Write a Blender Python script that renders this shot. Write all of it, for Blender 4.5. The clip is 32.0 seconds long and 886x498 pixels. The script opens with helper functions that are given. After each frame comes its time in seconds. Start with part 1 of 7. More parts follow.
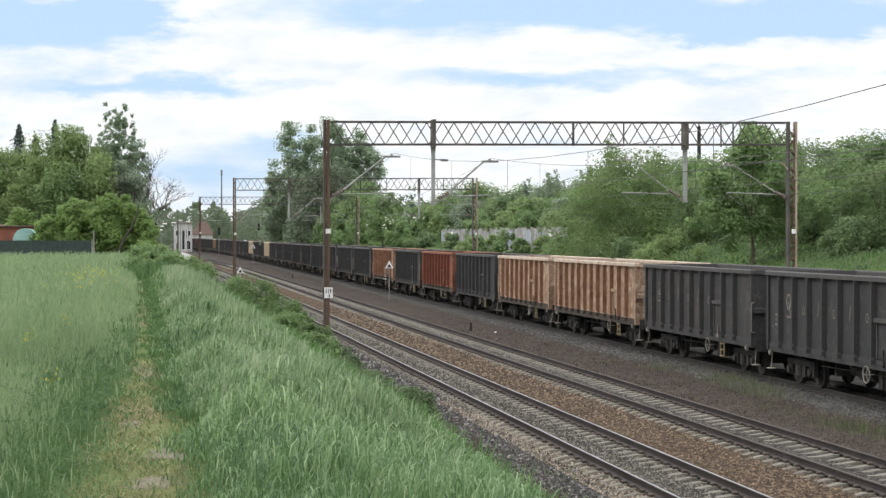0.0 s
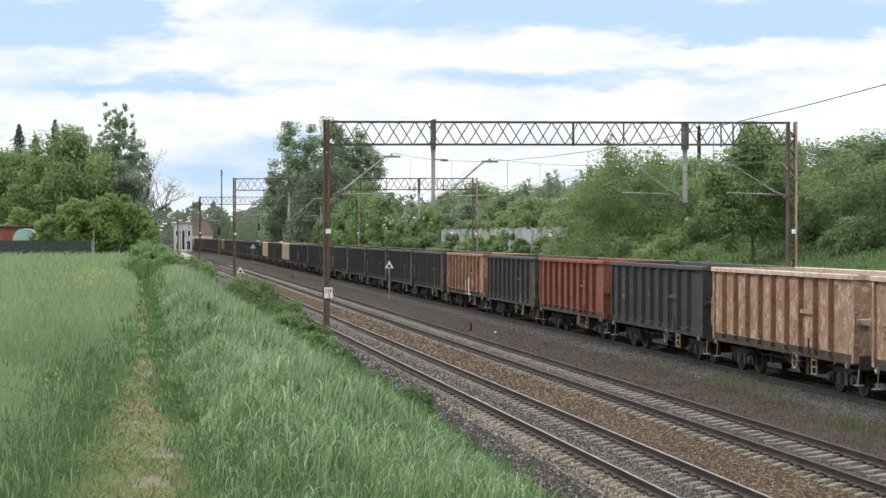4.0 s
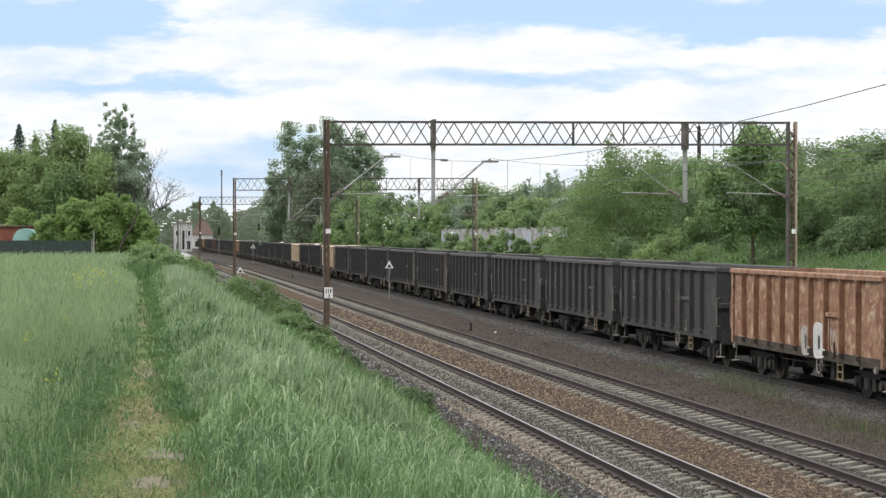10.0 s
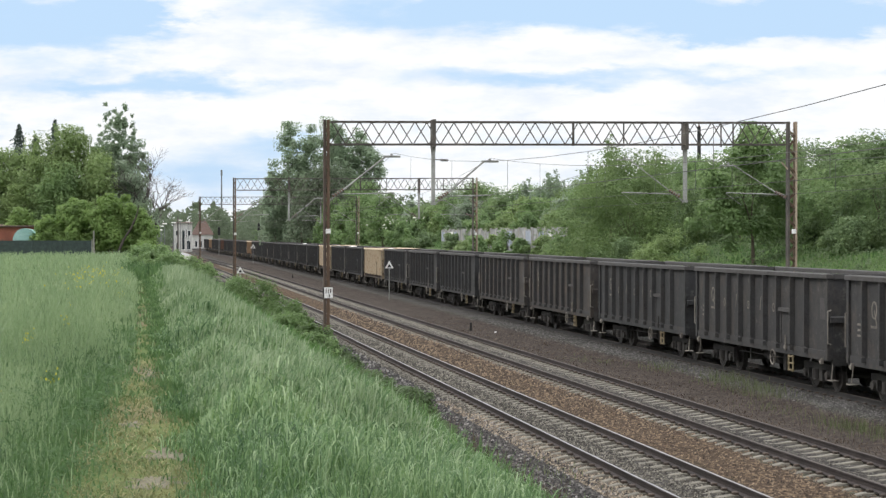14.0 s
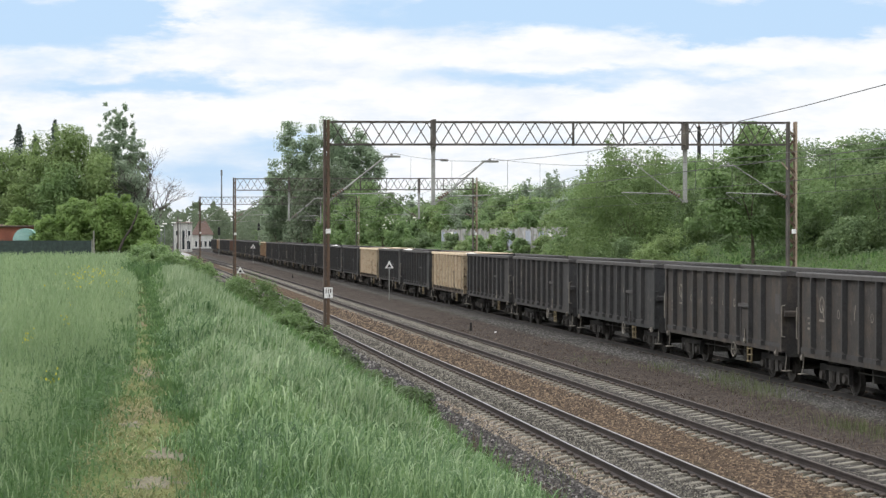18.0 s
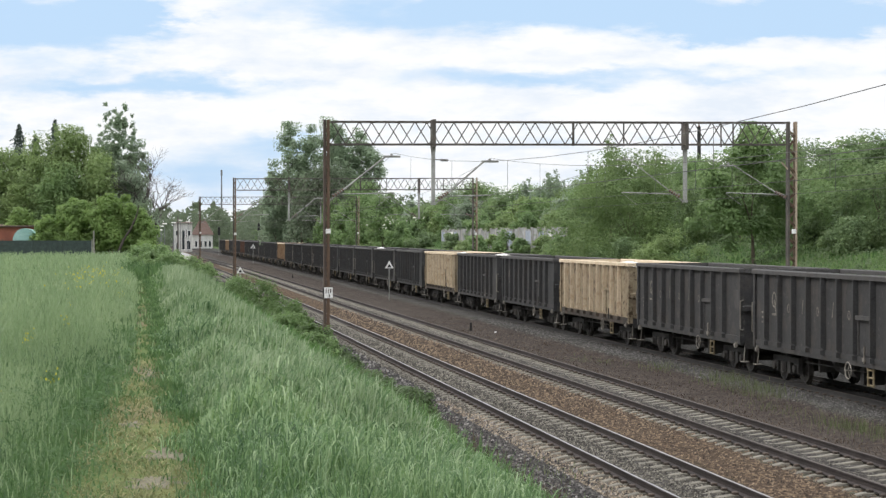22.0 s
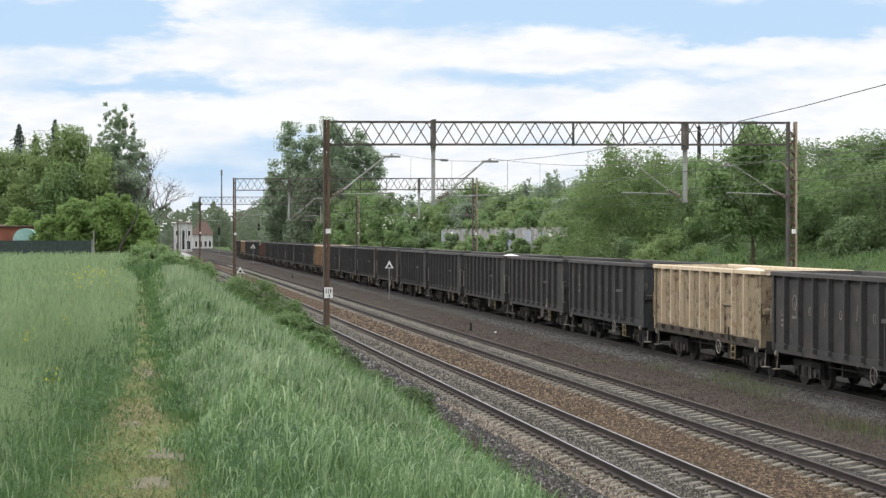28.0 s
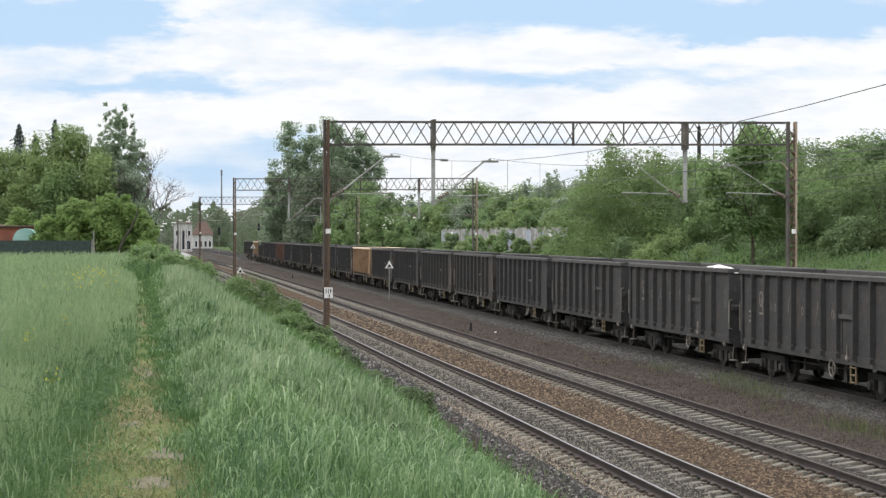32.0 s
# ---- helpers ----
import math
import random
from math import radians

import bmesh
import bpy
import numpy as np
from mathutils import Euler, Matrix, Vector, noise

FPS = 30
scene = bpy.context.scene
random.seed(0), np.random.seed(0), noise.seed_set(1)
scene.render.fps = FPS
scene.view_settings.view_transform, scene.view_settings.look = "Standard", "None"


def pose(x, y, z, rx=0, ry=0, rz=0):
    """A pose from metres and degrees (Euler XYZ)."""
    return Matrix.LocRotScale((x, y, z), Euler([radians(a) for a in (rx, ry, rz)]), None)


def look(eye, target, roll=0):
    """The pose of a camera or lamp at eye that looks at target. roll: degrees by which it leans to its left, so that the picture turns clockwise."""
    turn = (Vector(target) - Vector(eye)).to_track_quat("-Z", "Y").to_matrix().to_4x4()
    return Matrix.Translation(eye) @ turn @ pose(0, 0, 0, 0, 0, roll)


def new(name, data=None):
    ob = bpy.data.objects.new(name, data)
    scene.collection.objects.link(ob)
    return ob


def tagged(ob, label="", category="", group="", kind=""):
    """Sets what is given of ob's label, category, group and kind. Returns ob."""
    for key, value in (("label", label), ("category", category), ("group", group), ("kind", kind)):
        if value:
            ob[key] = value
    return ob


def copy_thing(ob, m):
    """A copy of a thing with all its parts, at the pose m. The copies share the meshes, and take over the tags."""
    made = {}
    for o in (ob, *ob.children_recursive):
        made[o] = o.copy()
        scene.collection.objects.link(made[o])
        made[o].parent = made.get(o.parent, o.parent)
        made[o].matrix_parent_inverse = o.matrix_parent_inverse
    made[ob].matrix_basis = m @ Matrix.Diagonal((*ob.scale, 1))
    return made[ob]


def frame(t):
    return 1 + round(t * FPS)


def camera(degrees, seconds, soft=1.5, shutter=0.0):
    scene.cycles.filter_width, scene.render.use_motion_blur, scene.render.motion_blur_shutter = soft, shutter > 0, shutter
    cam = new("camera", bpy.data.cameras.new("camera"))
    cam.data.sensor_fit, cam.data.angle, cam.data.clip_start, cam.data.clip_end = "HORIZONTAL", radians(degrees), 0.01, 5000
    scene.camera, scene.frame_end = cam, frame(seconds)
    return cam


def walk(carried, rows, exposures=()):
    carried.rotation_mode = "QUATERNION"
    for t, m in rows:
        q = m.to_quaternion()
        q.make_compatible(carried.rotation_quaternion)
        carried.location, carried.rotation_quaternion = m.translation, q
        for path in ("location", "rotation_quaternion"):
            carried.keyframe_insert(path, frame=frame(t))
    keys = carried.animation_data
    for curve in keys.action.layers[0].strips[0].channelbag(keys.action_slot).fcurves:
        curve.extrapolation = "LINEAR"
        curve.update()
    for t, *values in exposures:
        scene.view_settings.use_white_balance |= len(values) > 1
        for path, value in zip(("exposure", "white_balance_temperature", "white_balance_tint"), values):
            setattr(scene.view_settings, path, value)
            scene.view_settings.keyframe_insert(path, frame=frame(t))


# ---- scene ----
cam = camera(26.2, 32.0, soft=1.37)
EYE = (0.0, 0.0, 4.34)
VIEW = pose(0, 0, 4.34, 90 - 0.374, 0, -9.0)
walk(cam, [(0, VIEW), (32, VIEW)], exposures=[(0, 0.20), (32, 0.14)])

# ---- sky and sun: a bright, broken overcast ----
world = bpy.data.worlds.new("sky")
scene.world = world
world.use_nodes = True


# openings in the cloud: centre and half-size in thousandths of the view's slope, and how clear
OPENINGS = ((-215, 108, 60, 16, 1.0), (-158, 117, 26, 9, 0.8), (70, 118, 150, 13, 1.1), (190, 112, 60, 10, 0.7), (-195, 80, 75, 8, 0.55), (-120, 79, 60, 7, 0.45), (35, 82, 62, 7, 0.6),
            (140, 86, 100, 6, 0.4), (-115, 34, 50, 19, 0.5), (-70, 50, 40, 9, 0.4), (60, 50, 60, 8, 0.2), (-250, 60, 30, 8, 0.4))


def sky_nodes(tree):
    ns, ln = tree.nodes, tree.links
    ns.clear()

    def math_node(op, a, b=None, c=None):
        m = ns.new("ShaderNodeMath")
        m.operation = op
        for sock, v in zip(m.inputs, (a, b, c)):
            if v is None:
                continue
            if isinstance(v, (int, float)):
                sock.default_value = v
            else:
                ln.new(v, sock)
        return m.outputs[0]

    out = ns.new("ShaderNodeOutputWorld")
    bg = ns.new("ShaderNodeBackground")
    sky = ns.new("ShaderNodeTexSky")
    sky.sky_type = "NISHITA"
    sky.sun_disc = False
    sky.sun_elevation, sky.sun_rotation = radians(46), radians(278)
    gain = ns.new("ShaderNodeVectorMath")
    gain.operation = "SCALE"
    gain.inputs[3].default_value = 0.12
    ln.new(sky.outputs[0], gain.inputs[0])
    # the clear air seen through thin haze
    blue = ns.new("ShaderNodeMix")
    blue.data_type = "RGBA"
    blue.inputs[0].default_value = 0.88
    blue.inputs[7].default_value = (0.495, 0.682, 0.915, 1)
    ln.new(gain.outputs[0], blue.inputs[6])
    tc = ns.new("ShaderNodeTexCoord")
    turn = ns.new("ShaderNodeMapping")
    turn.inputs["Rotation"].default_value = (0, 0, radians(9))
    ln.new(tc.outputs["Generated"], turn.inputs[0])
    sep = ns.new("ShaderNodeSeparateXYZ")
    ln.new(turn.outputs[0], sep.inputs[0])
    ahead = math_node("MAXIMUM", sep.outputs[1], 0.08)
    u = math_node("DIVIDE", sep.outputs[0], ahead)
    w = math_node("DIVIDE", sep.outputs[2], ahead)
    flat = ns.new("ShaderNodeCombineXYZ")
    ln.new(u, flat.inputs[0])
    ln.new(w, flat.inputs[1])
    wide = ns.new("ShaderNodeMapping")
    wide.inputs["Scale"].default_value = (1.0, 3.2, 1.0)
    ln.new(flat.outputs[0], wide.inputs[0])
    n1 = noise_tex(ns, ln, 16, 9, wide.outputs[0], 0.6)
    n2 = noise_tex(ns, ln, 34, 7, wide.outputs[0], 0.58)
    n3 = noise_tex(ns, ln, 7, 4, wide.outputs[0], 0.5)
    # ragged edges: the openings are looked up at a shifted place
    sub = ns.new("ShaderNodeVectorMath")
    sub.operation = "SUBTRACT"
    sub.inputs[1].default_value = (0.5, 0.5, 0.5)
    ln.new(n1.outputs["Color"], sub.inputs[0])
    mul = ns.new("ShaderNodeVectorMath")
    mul.operation = "MULTIPLY_ADD"
    mul.inputs[1].default_value = (0.12, 0.034, 0)
    ln.new(sub.outputs[0], mul.inputs[0])
    ln.new(flat.outputs[0], mul.inputs[2])
    total = None
    for cu, cw, ru, rw, clear in OPENINGS:
        m = ns.new("ShaderNodeMapping")
        m.vector_type = "TEXTURE"
        m.inputs["Location"].default_value = (cu / 1000, cw / 1000, 0)
        m.inputs["Scale"].default_value = (ru / 700, rw / 700, 1)
        ln.new(mul.outputs[0], m.inputs[0])
        g = ns.new("ShaderNodeTexGradient")
        g.gradient_type = "SPHERICAL"
        ln.new(m.outputs[0], g.inputs[0])
        total = math_node("MULTIPLY", g.outputs[1], clear) if total is None else math_node("MULTIPLY_ADD", g.outputs[1], clear, total)
    total = math_node("MULTIPLY_ADD", n3.outputs[0], 0.55, math_node("ADD", total, -0.24))
    total = math_node("MULTIPLY_ADD", n2.outputs[0], 0.5, math_node("ADD", total, -0.25))
    ramp = ns.new("ShaderNodeValToRGB")
    ramp.color_ramp.interpolation = "EASE"
    ramp.color_ramp.elements[0].position, ramp.color_ramp.elements[0].color = 0.06, (0, 0, 0, 1)
    ramp.color_ramp.elements[1].position, ramp.color_ramp.elements[1].color = 0.62, (1, 1, 1, 1)
    ln.new(total, ramp.inputs[0])
    # soft grey modelling inside the clouds
    r2 = ns.new("ShaderNodeValToRGB")
    r2.color_ramp.elements[0].position, r2.color_ramp.elements[0].color = 0.34, (0.74, 0.80, 0.88, 1)
    r2.color_ramp.elements[1].position, r2.color_ramp.elements[1].color = 0.52, (0.90, 0.91, 0.93, 1)
    ln.new(n1.outputs[0], r2.inputs[0])
    mix = ns.new("ShaderNodeMix")
    mix.data_type = "RGBA"
    ln.new(ramp.outputs[0], mix.inputs[0])
    ln.new(r2.outputs[0], mix.inputs[6])
    ln.new(blue.outputs[2], mix.inputs[7])
    # an overcast sky is brighter towards the zenith
    up = ns.new("ShaderNodeMapRange")
    up.inputs["From Min"].default_value = 0.14
    up.inputs["From Max"].default_value = 0.8
    up.inputs["To Min"].default_value = 1.0
    up.inputs["To Max"].default_value = 2.5
    ln.new(sep.outputs[2], up.inputs[0])
    ln.new(mix.outputs[2], bg.inputs[0])
    ln.new(up.outputs[0], bg.inputs[1])
    ln.new(bg.outputs[0], out.inputs[0])


def noise_tex(ns, ln, scale, detail, vec, rough):
    n = ns.new("ShaderNodeTexNoise")
    n.inputs["Scale"].default_value = scale
    n.inputs["Detail"].default_value = detail
    n.inputs["Roughness"].default_value = rough
    ln.new(vec, n.inputs["Vector"])
    return n


sky_nodes(world.node_tree)
sun = new("sun", bpy.data.lights.new("sun", "SUN"))
sun.data.energy, sun.data.angle, sun.data.color = 1.5, radians(14), (1.0, 0.95, 0.88)
sun.matrix_world = look((-80, 12, 85), (0, 0, 0))


# ---- materials ----
def material(name, rough=0.8, metal=0.0, spec=0.3):
    m = bpy.data.materials.new(name)
    m.use_nodes = True
    b = m.node_tree.nodes["Principled BSDF"]
    b.inputs["Roughness"].default_value = rough
    b.inputs["Metallic"].default_value = metal
    b.inputs["Specular IOR Level"].default_value = spec
    return m, m.node_tree.nodes, m.node_tree.links, b


def ramp_node(ns, stops):
    r = ns.new("ShaderNodeValToRGB")
    e = r.color_ramp.elements
    while len(e) < len(stops):
        e.new(0.5)
    for i, (p, c) in enumerate(stops):
        e[i].position = p
        e[i].color = (*c, 1)
    return r


def noise_node(ns, ln, scale, detail=4, vec=None, rough=0.55):
    n = ns.new("ShaderNodeTexNoise")
    n.inputs["Scale"].default_value = scale
    n.inputs["Detail"].default_value = detail
    n.inputs["Roughness"].default_value = rough
    if vec is not None:
        ln.new(vec, n.inputs["Vector"])
    return n


def mix_node(ns, ln, fac, a, b, mode="MIX"):
    m = ns.new("ShaderNodeMix")
    m.data_type = "RGBA"
    m.blend_type = mode
    for sock, v in ((m.inputs[0], fac), (m.inputs[6], a), (m.inputs[7], b)):
        if isinstance(v, (int, float)):
            sock.default_value = v
        elif isinstance(v, tuple):
            sock.default_value = (*v, 1)
        else:
            ln.new(v, sock)
    return m.outputs[2]


def bump(ns, ln, b, height, strength=0.4, dist=0.02):
    n = ns.new("ShaderNodeBump")
    n.inputs["Strength"].default_value = strength
    n.inputs["Distance"].default_value = dist
    ln.new(height, n.inputs["Height"])
    ln.new(n.outputs[0], b.inputs["Normal"])


def coords(ns, ln, scale=(1, 1, 1)):
    tc = ns.new("ShaderNodeTexCoord")
    mp = ns.new("ShaderNodeMapping")
    mp.inputs["Scale"].default_value = scale
    ln.new(tc.outputs["Object"], mp.inputs[0])
    return mp.outputs[0]


def worn(name, base, dark, light, rough=0.75, metal=0.0, scale=1.0, stretch=(1, 1, 1), bumps=0.25, spread=0.25):
    """A surface with stains at a large scale and grain at a small one, varied from object to object."""
    m, ns, ln, b = material(name, rough, metal)
    v = coords(ns, ln, stretch)
    info = ns.new("ShaderNodeObjectInfo")
    off = ns.new("ShaderNodeVectorMath")
    off.operation = "MULTIPLY_ADD"
    cmb = ns.new("ShaderNodeCombineXYZ")
    for i in range(3):
        ln.new(info.outputs["Random"], cmb.inputs[i])
    ln.new(cmb.outputs[0], off.inputs[0])
    off.inputs[1].default_value = (37, 53, 71)
    ln.new(v, off.inputs[2])
    big = noise_node(ns, ln, 0.9 * scale, 5, off.outputs[0])
    fine = noise_node(ns, ln, 14 * scale, 6, off.outputs[0], 0.65)
    r1 = ramp_node(ns, [(0.5 - spread, dark), (0.5, base), (0.5 + spread, light)])
    ln.new(big.outputs[0], r1.inputs[0])
    r2 = ramp_node(ns, [(0.3, (0.62, 0.62, 0.62)), (0.7, (1.3, 1.3, 1.3))])
    ln.new(fine.outputs[0], r2.inputs[0])
    c = mix_node(ns, ln, 0.8, r1.outputs[0], r2.outputs[0], "MULTIPLY")
    ln.new(c, b.inputs["Base Color"])
    if bumps:
        bump(ns, ln, b, fine.outputs[0], bumps, 0.01)
    return m


def wagon_paint(name, base, rust, dirt, rust_amount=0.5, bare=None, chips=0.3, spots_at=None):
    """Old wagon paint: streaks of rust run down, chips of bare or dusty steel, grime in blotches."""
    m, ns, ln, b = material(name, 0.72, 0.0, 0.25)
    tc = ns.new("ShaderNodeTexCoord")
    info = ns.new("ShaderNodeObjectInfo")
    cmb = ns.new("ShaderNodeCombineXYZ")
    for i in range(3):
        ln.new(info.outputs["Random"], cmb.inputs[i])
    off = ns.new("ShaderNodeVectorMath")
    off.operation = "MULTIPLY_ADD"
    off.inputs[1].default_value = (31, 47, 59)
    ln.new(cmb.outputs[0], off.inputs[0])
    ln.new(tc.outputs["Object"], off.inputs[2])
    streak = ns.new("ShaderNodeMapping")
    streak.inputs["Scale"].default_value = (1.2, 1.5, 0.8)
    ln.new(off.outputs[0], streak.inputs[0])
    n1 = noise_node(ns, ln, 1.6, 6, streak.outputs[0], 0.62)
    n2 = noise_node(ns, ln, 3.5, 7, off.outputs[0], 0.7)
    n3 = noise_node(ns, ln, 22, 5, off.outputs[0], 0.6)
    r1 = ramp_node(ns, [(0.62 - 0.3 * rust_amount, (0, 0, 0)), (0.80 - 0.3 * rust_amount, (1, 1, 1))])
    ln.new(n1.outputs[0], r1.inputs[0])
    c = mix_node(ns, ln, r1.outputs[0], base, rust)
    r2 = ramp_node(ns, [(0.52, (0, 0, 0)), (0.68, (0.85, 0.85, 0.85))])
    ln.new(n2.outputs[0], r2.inputs[0])
    c = mix_node(ns, ln, r2.outputs[0], c, dirt)
    if bare:
        r4 = ramp_node(ns, [(chips - 0.06, (0.9, 0.9, 0.9)), (chips + 0.06, (0, 0, 0))])
        ln.new(n2.outputs[0], r4.inputs[0])
        c = mix_node(ns, ln, r4.outputs[0], c, bare)
    if spots_at:
        # sharp-edged flakes where the paint has gone
        n4 = noise_node(ns, ln, spots_at[0], 4, off.outputs[0], 0.6)
        r5 = ramp_node(ns, [(spots_at[1], (0, 0, 0)), (spots_at[1] + 0.05, (0.92, 0.92, 0.92))])
        ln.new(n4.outputs[0], r5.inputs[0])
        c = mix_node(ns, ln, r5.outputs[0], c, spots_at[2])
    r3 = ramp_node(ns, [(0.3, (0.72, 0.72, 0.72)), (0.7, (1.2, 1.2, 1.2))])
    ln.new(n3.outputs[0], r3.inputs[0])
    c = mix_node(ns, ln, 0.8, c, r3.outputs[0], "MULTIPLY")
    ln.new(c, b.inputs["Base Color"])
    bump(ns, ln, b, n2.outputs[0], 0.25, 0.02)
    return m


def foliage(name, dark, mid, light, trans=0.5, rough=0.5, each=0.42, patch=1.3):
    """Leaves and blades: each one a little different, some light passing through."""
    m, ns, ln, b = material(name, rough, 0.0, 0.25)
    geo = ns.new("ShaderNodeNewGeometry")
    r = ramp_node(ns, [(0.0, dark), (0.5, mid), (1.0, light)])
    v = coords(ns, ln)
    n = noise_node(ns, ln, 0.55, 3, v)
    add = ns.new("ShaderNodeMath")
    add.operation = "MULTIPLY_ADD"
    add.inputs[1].default_value = each
    ln.new(geo.outputs["Random Per Island"], add.inputs[0])
    sc = ns.new("ShaderNodeMath")
    sc.operation = "MULTIPLY_ADD"
    sc.inputs[1].default_value = patch
    sc.inputs[2].default_value = 0.5 - patch / 2 - each / 2
    ln.new(n.outputs[0], sc.inputs[0])
    ln.new(sc.outputs[0], add.inputs[2])
    ln.new(add.outputs[0], r.inputs[0])
    ln.new(r.outputs[0], b.inputs["Base Color"])
    tr = ns.new("ShaderNodeBsdfTranslucent")
    ln.new(r.outputs[0], tr.inputs[0])
    mx = ns.new("ShaderNodeMixShader")
    mx.inputs[0].default_value = trans
    out = ns["Material Output"]
    ln.new(b.outputs[0], mx.inputs[1])
    ln.new(tr.outputs[0], mx.inputs[2])
    ln.new(mx.outputs[0], out.inputs[0])
    return m


def stones(name, a, bcol, c, scale=16.0, rough=0.9):
    """A bed of broken stone: cells of different colours with dark gaps, and stains at metre scale."""
    m, ns, ln, b = material(name, rough, 0, 0.2)
    v = coords(ns, ln)
    vo = ns.new("ShaderNodeTexVoronoi")
    vo.inputs["Scale"].default_value = scale
    ln.new(v, vo.inputs["Vector"])
    sep = ns.new("ShaderNodeSeparateColor")
    ln.new(vo.outputs["Color"], sep.inputs[0])
    r = ramp_node(ns, [(0.0, a), (0.5, bcol), (1.0, c)])
    ln.new(sep.outputs[0], r.inputs[0])
    n = noise_node(ns, ln, 0.7, 5, v)
    r2 = ramp_node(ns, [(0.3, (0.65, 0.62, 0.6)), (0.7, (1.25, 1.22, 1.2))])
    ln.new(n.outputs[0], r2.inputs[0])
    col = mix_node(ns, ln, 0.9, r.outputs[0], r2.outputs[0], "MULTIPLY")
    ln.new(col, b.inputs["Base Color"])
    bump(ns, ln, b, vo.outputs["Distance"], 0.9, 0.04)
    return m


def islands(name, a, bcol, c, rough=0.9, mid=0.5):
    """Loose pieces, each of its own tone."""
    m, ns, ln, b = material(name, rough, 0, 0.2)
    geo = ns.new("ShaderNodeNewGeometry")
    r = ramp_node(ns, [(0.0, a), (mid, bcol), (1.0, c)])
    ln.new(geo.outputs["Random Per Island"], r.inputs[0])
    v = coords(ns, ln)
    n = noise_node(ns, ln, 30, 4, v)
    r2 = ramp_node(ns, [(0.3, (0.75, 0.75, 0.75)), (0.7, (1.2, 1.2, 1.2))])
    ln.new(n.outputs[0], r2.inputs[0])
    ln.new(mix_node(ns, ln, 0.8, r.outputs[0], r2.outputs[0], "MULTIPLY"), b.inputs["Base Color"])
    return m


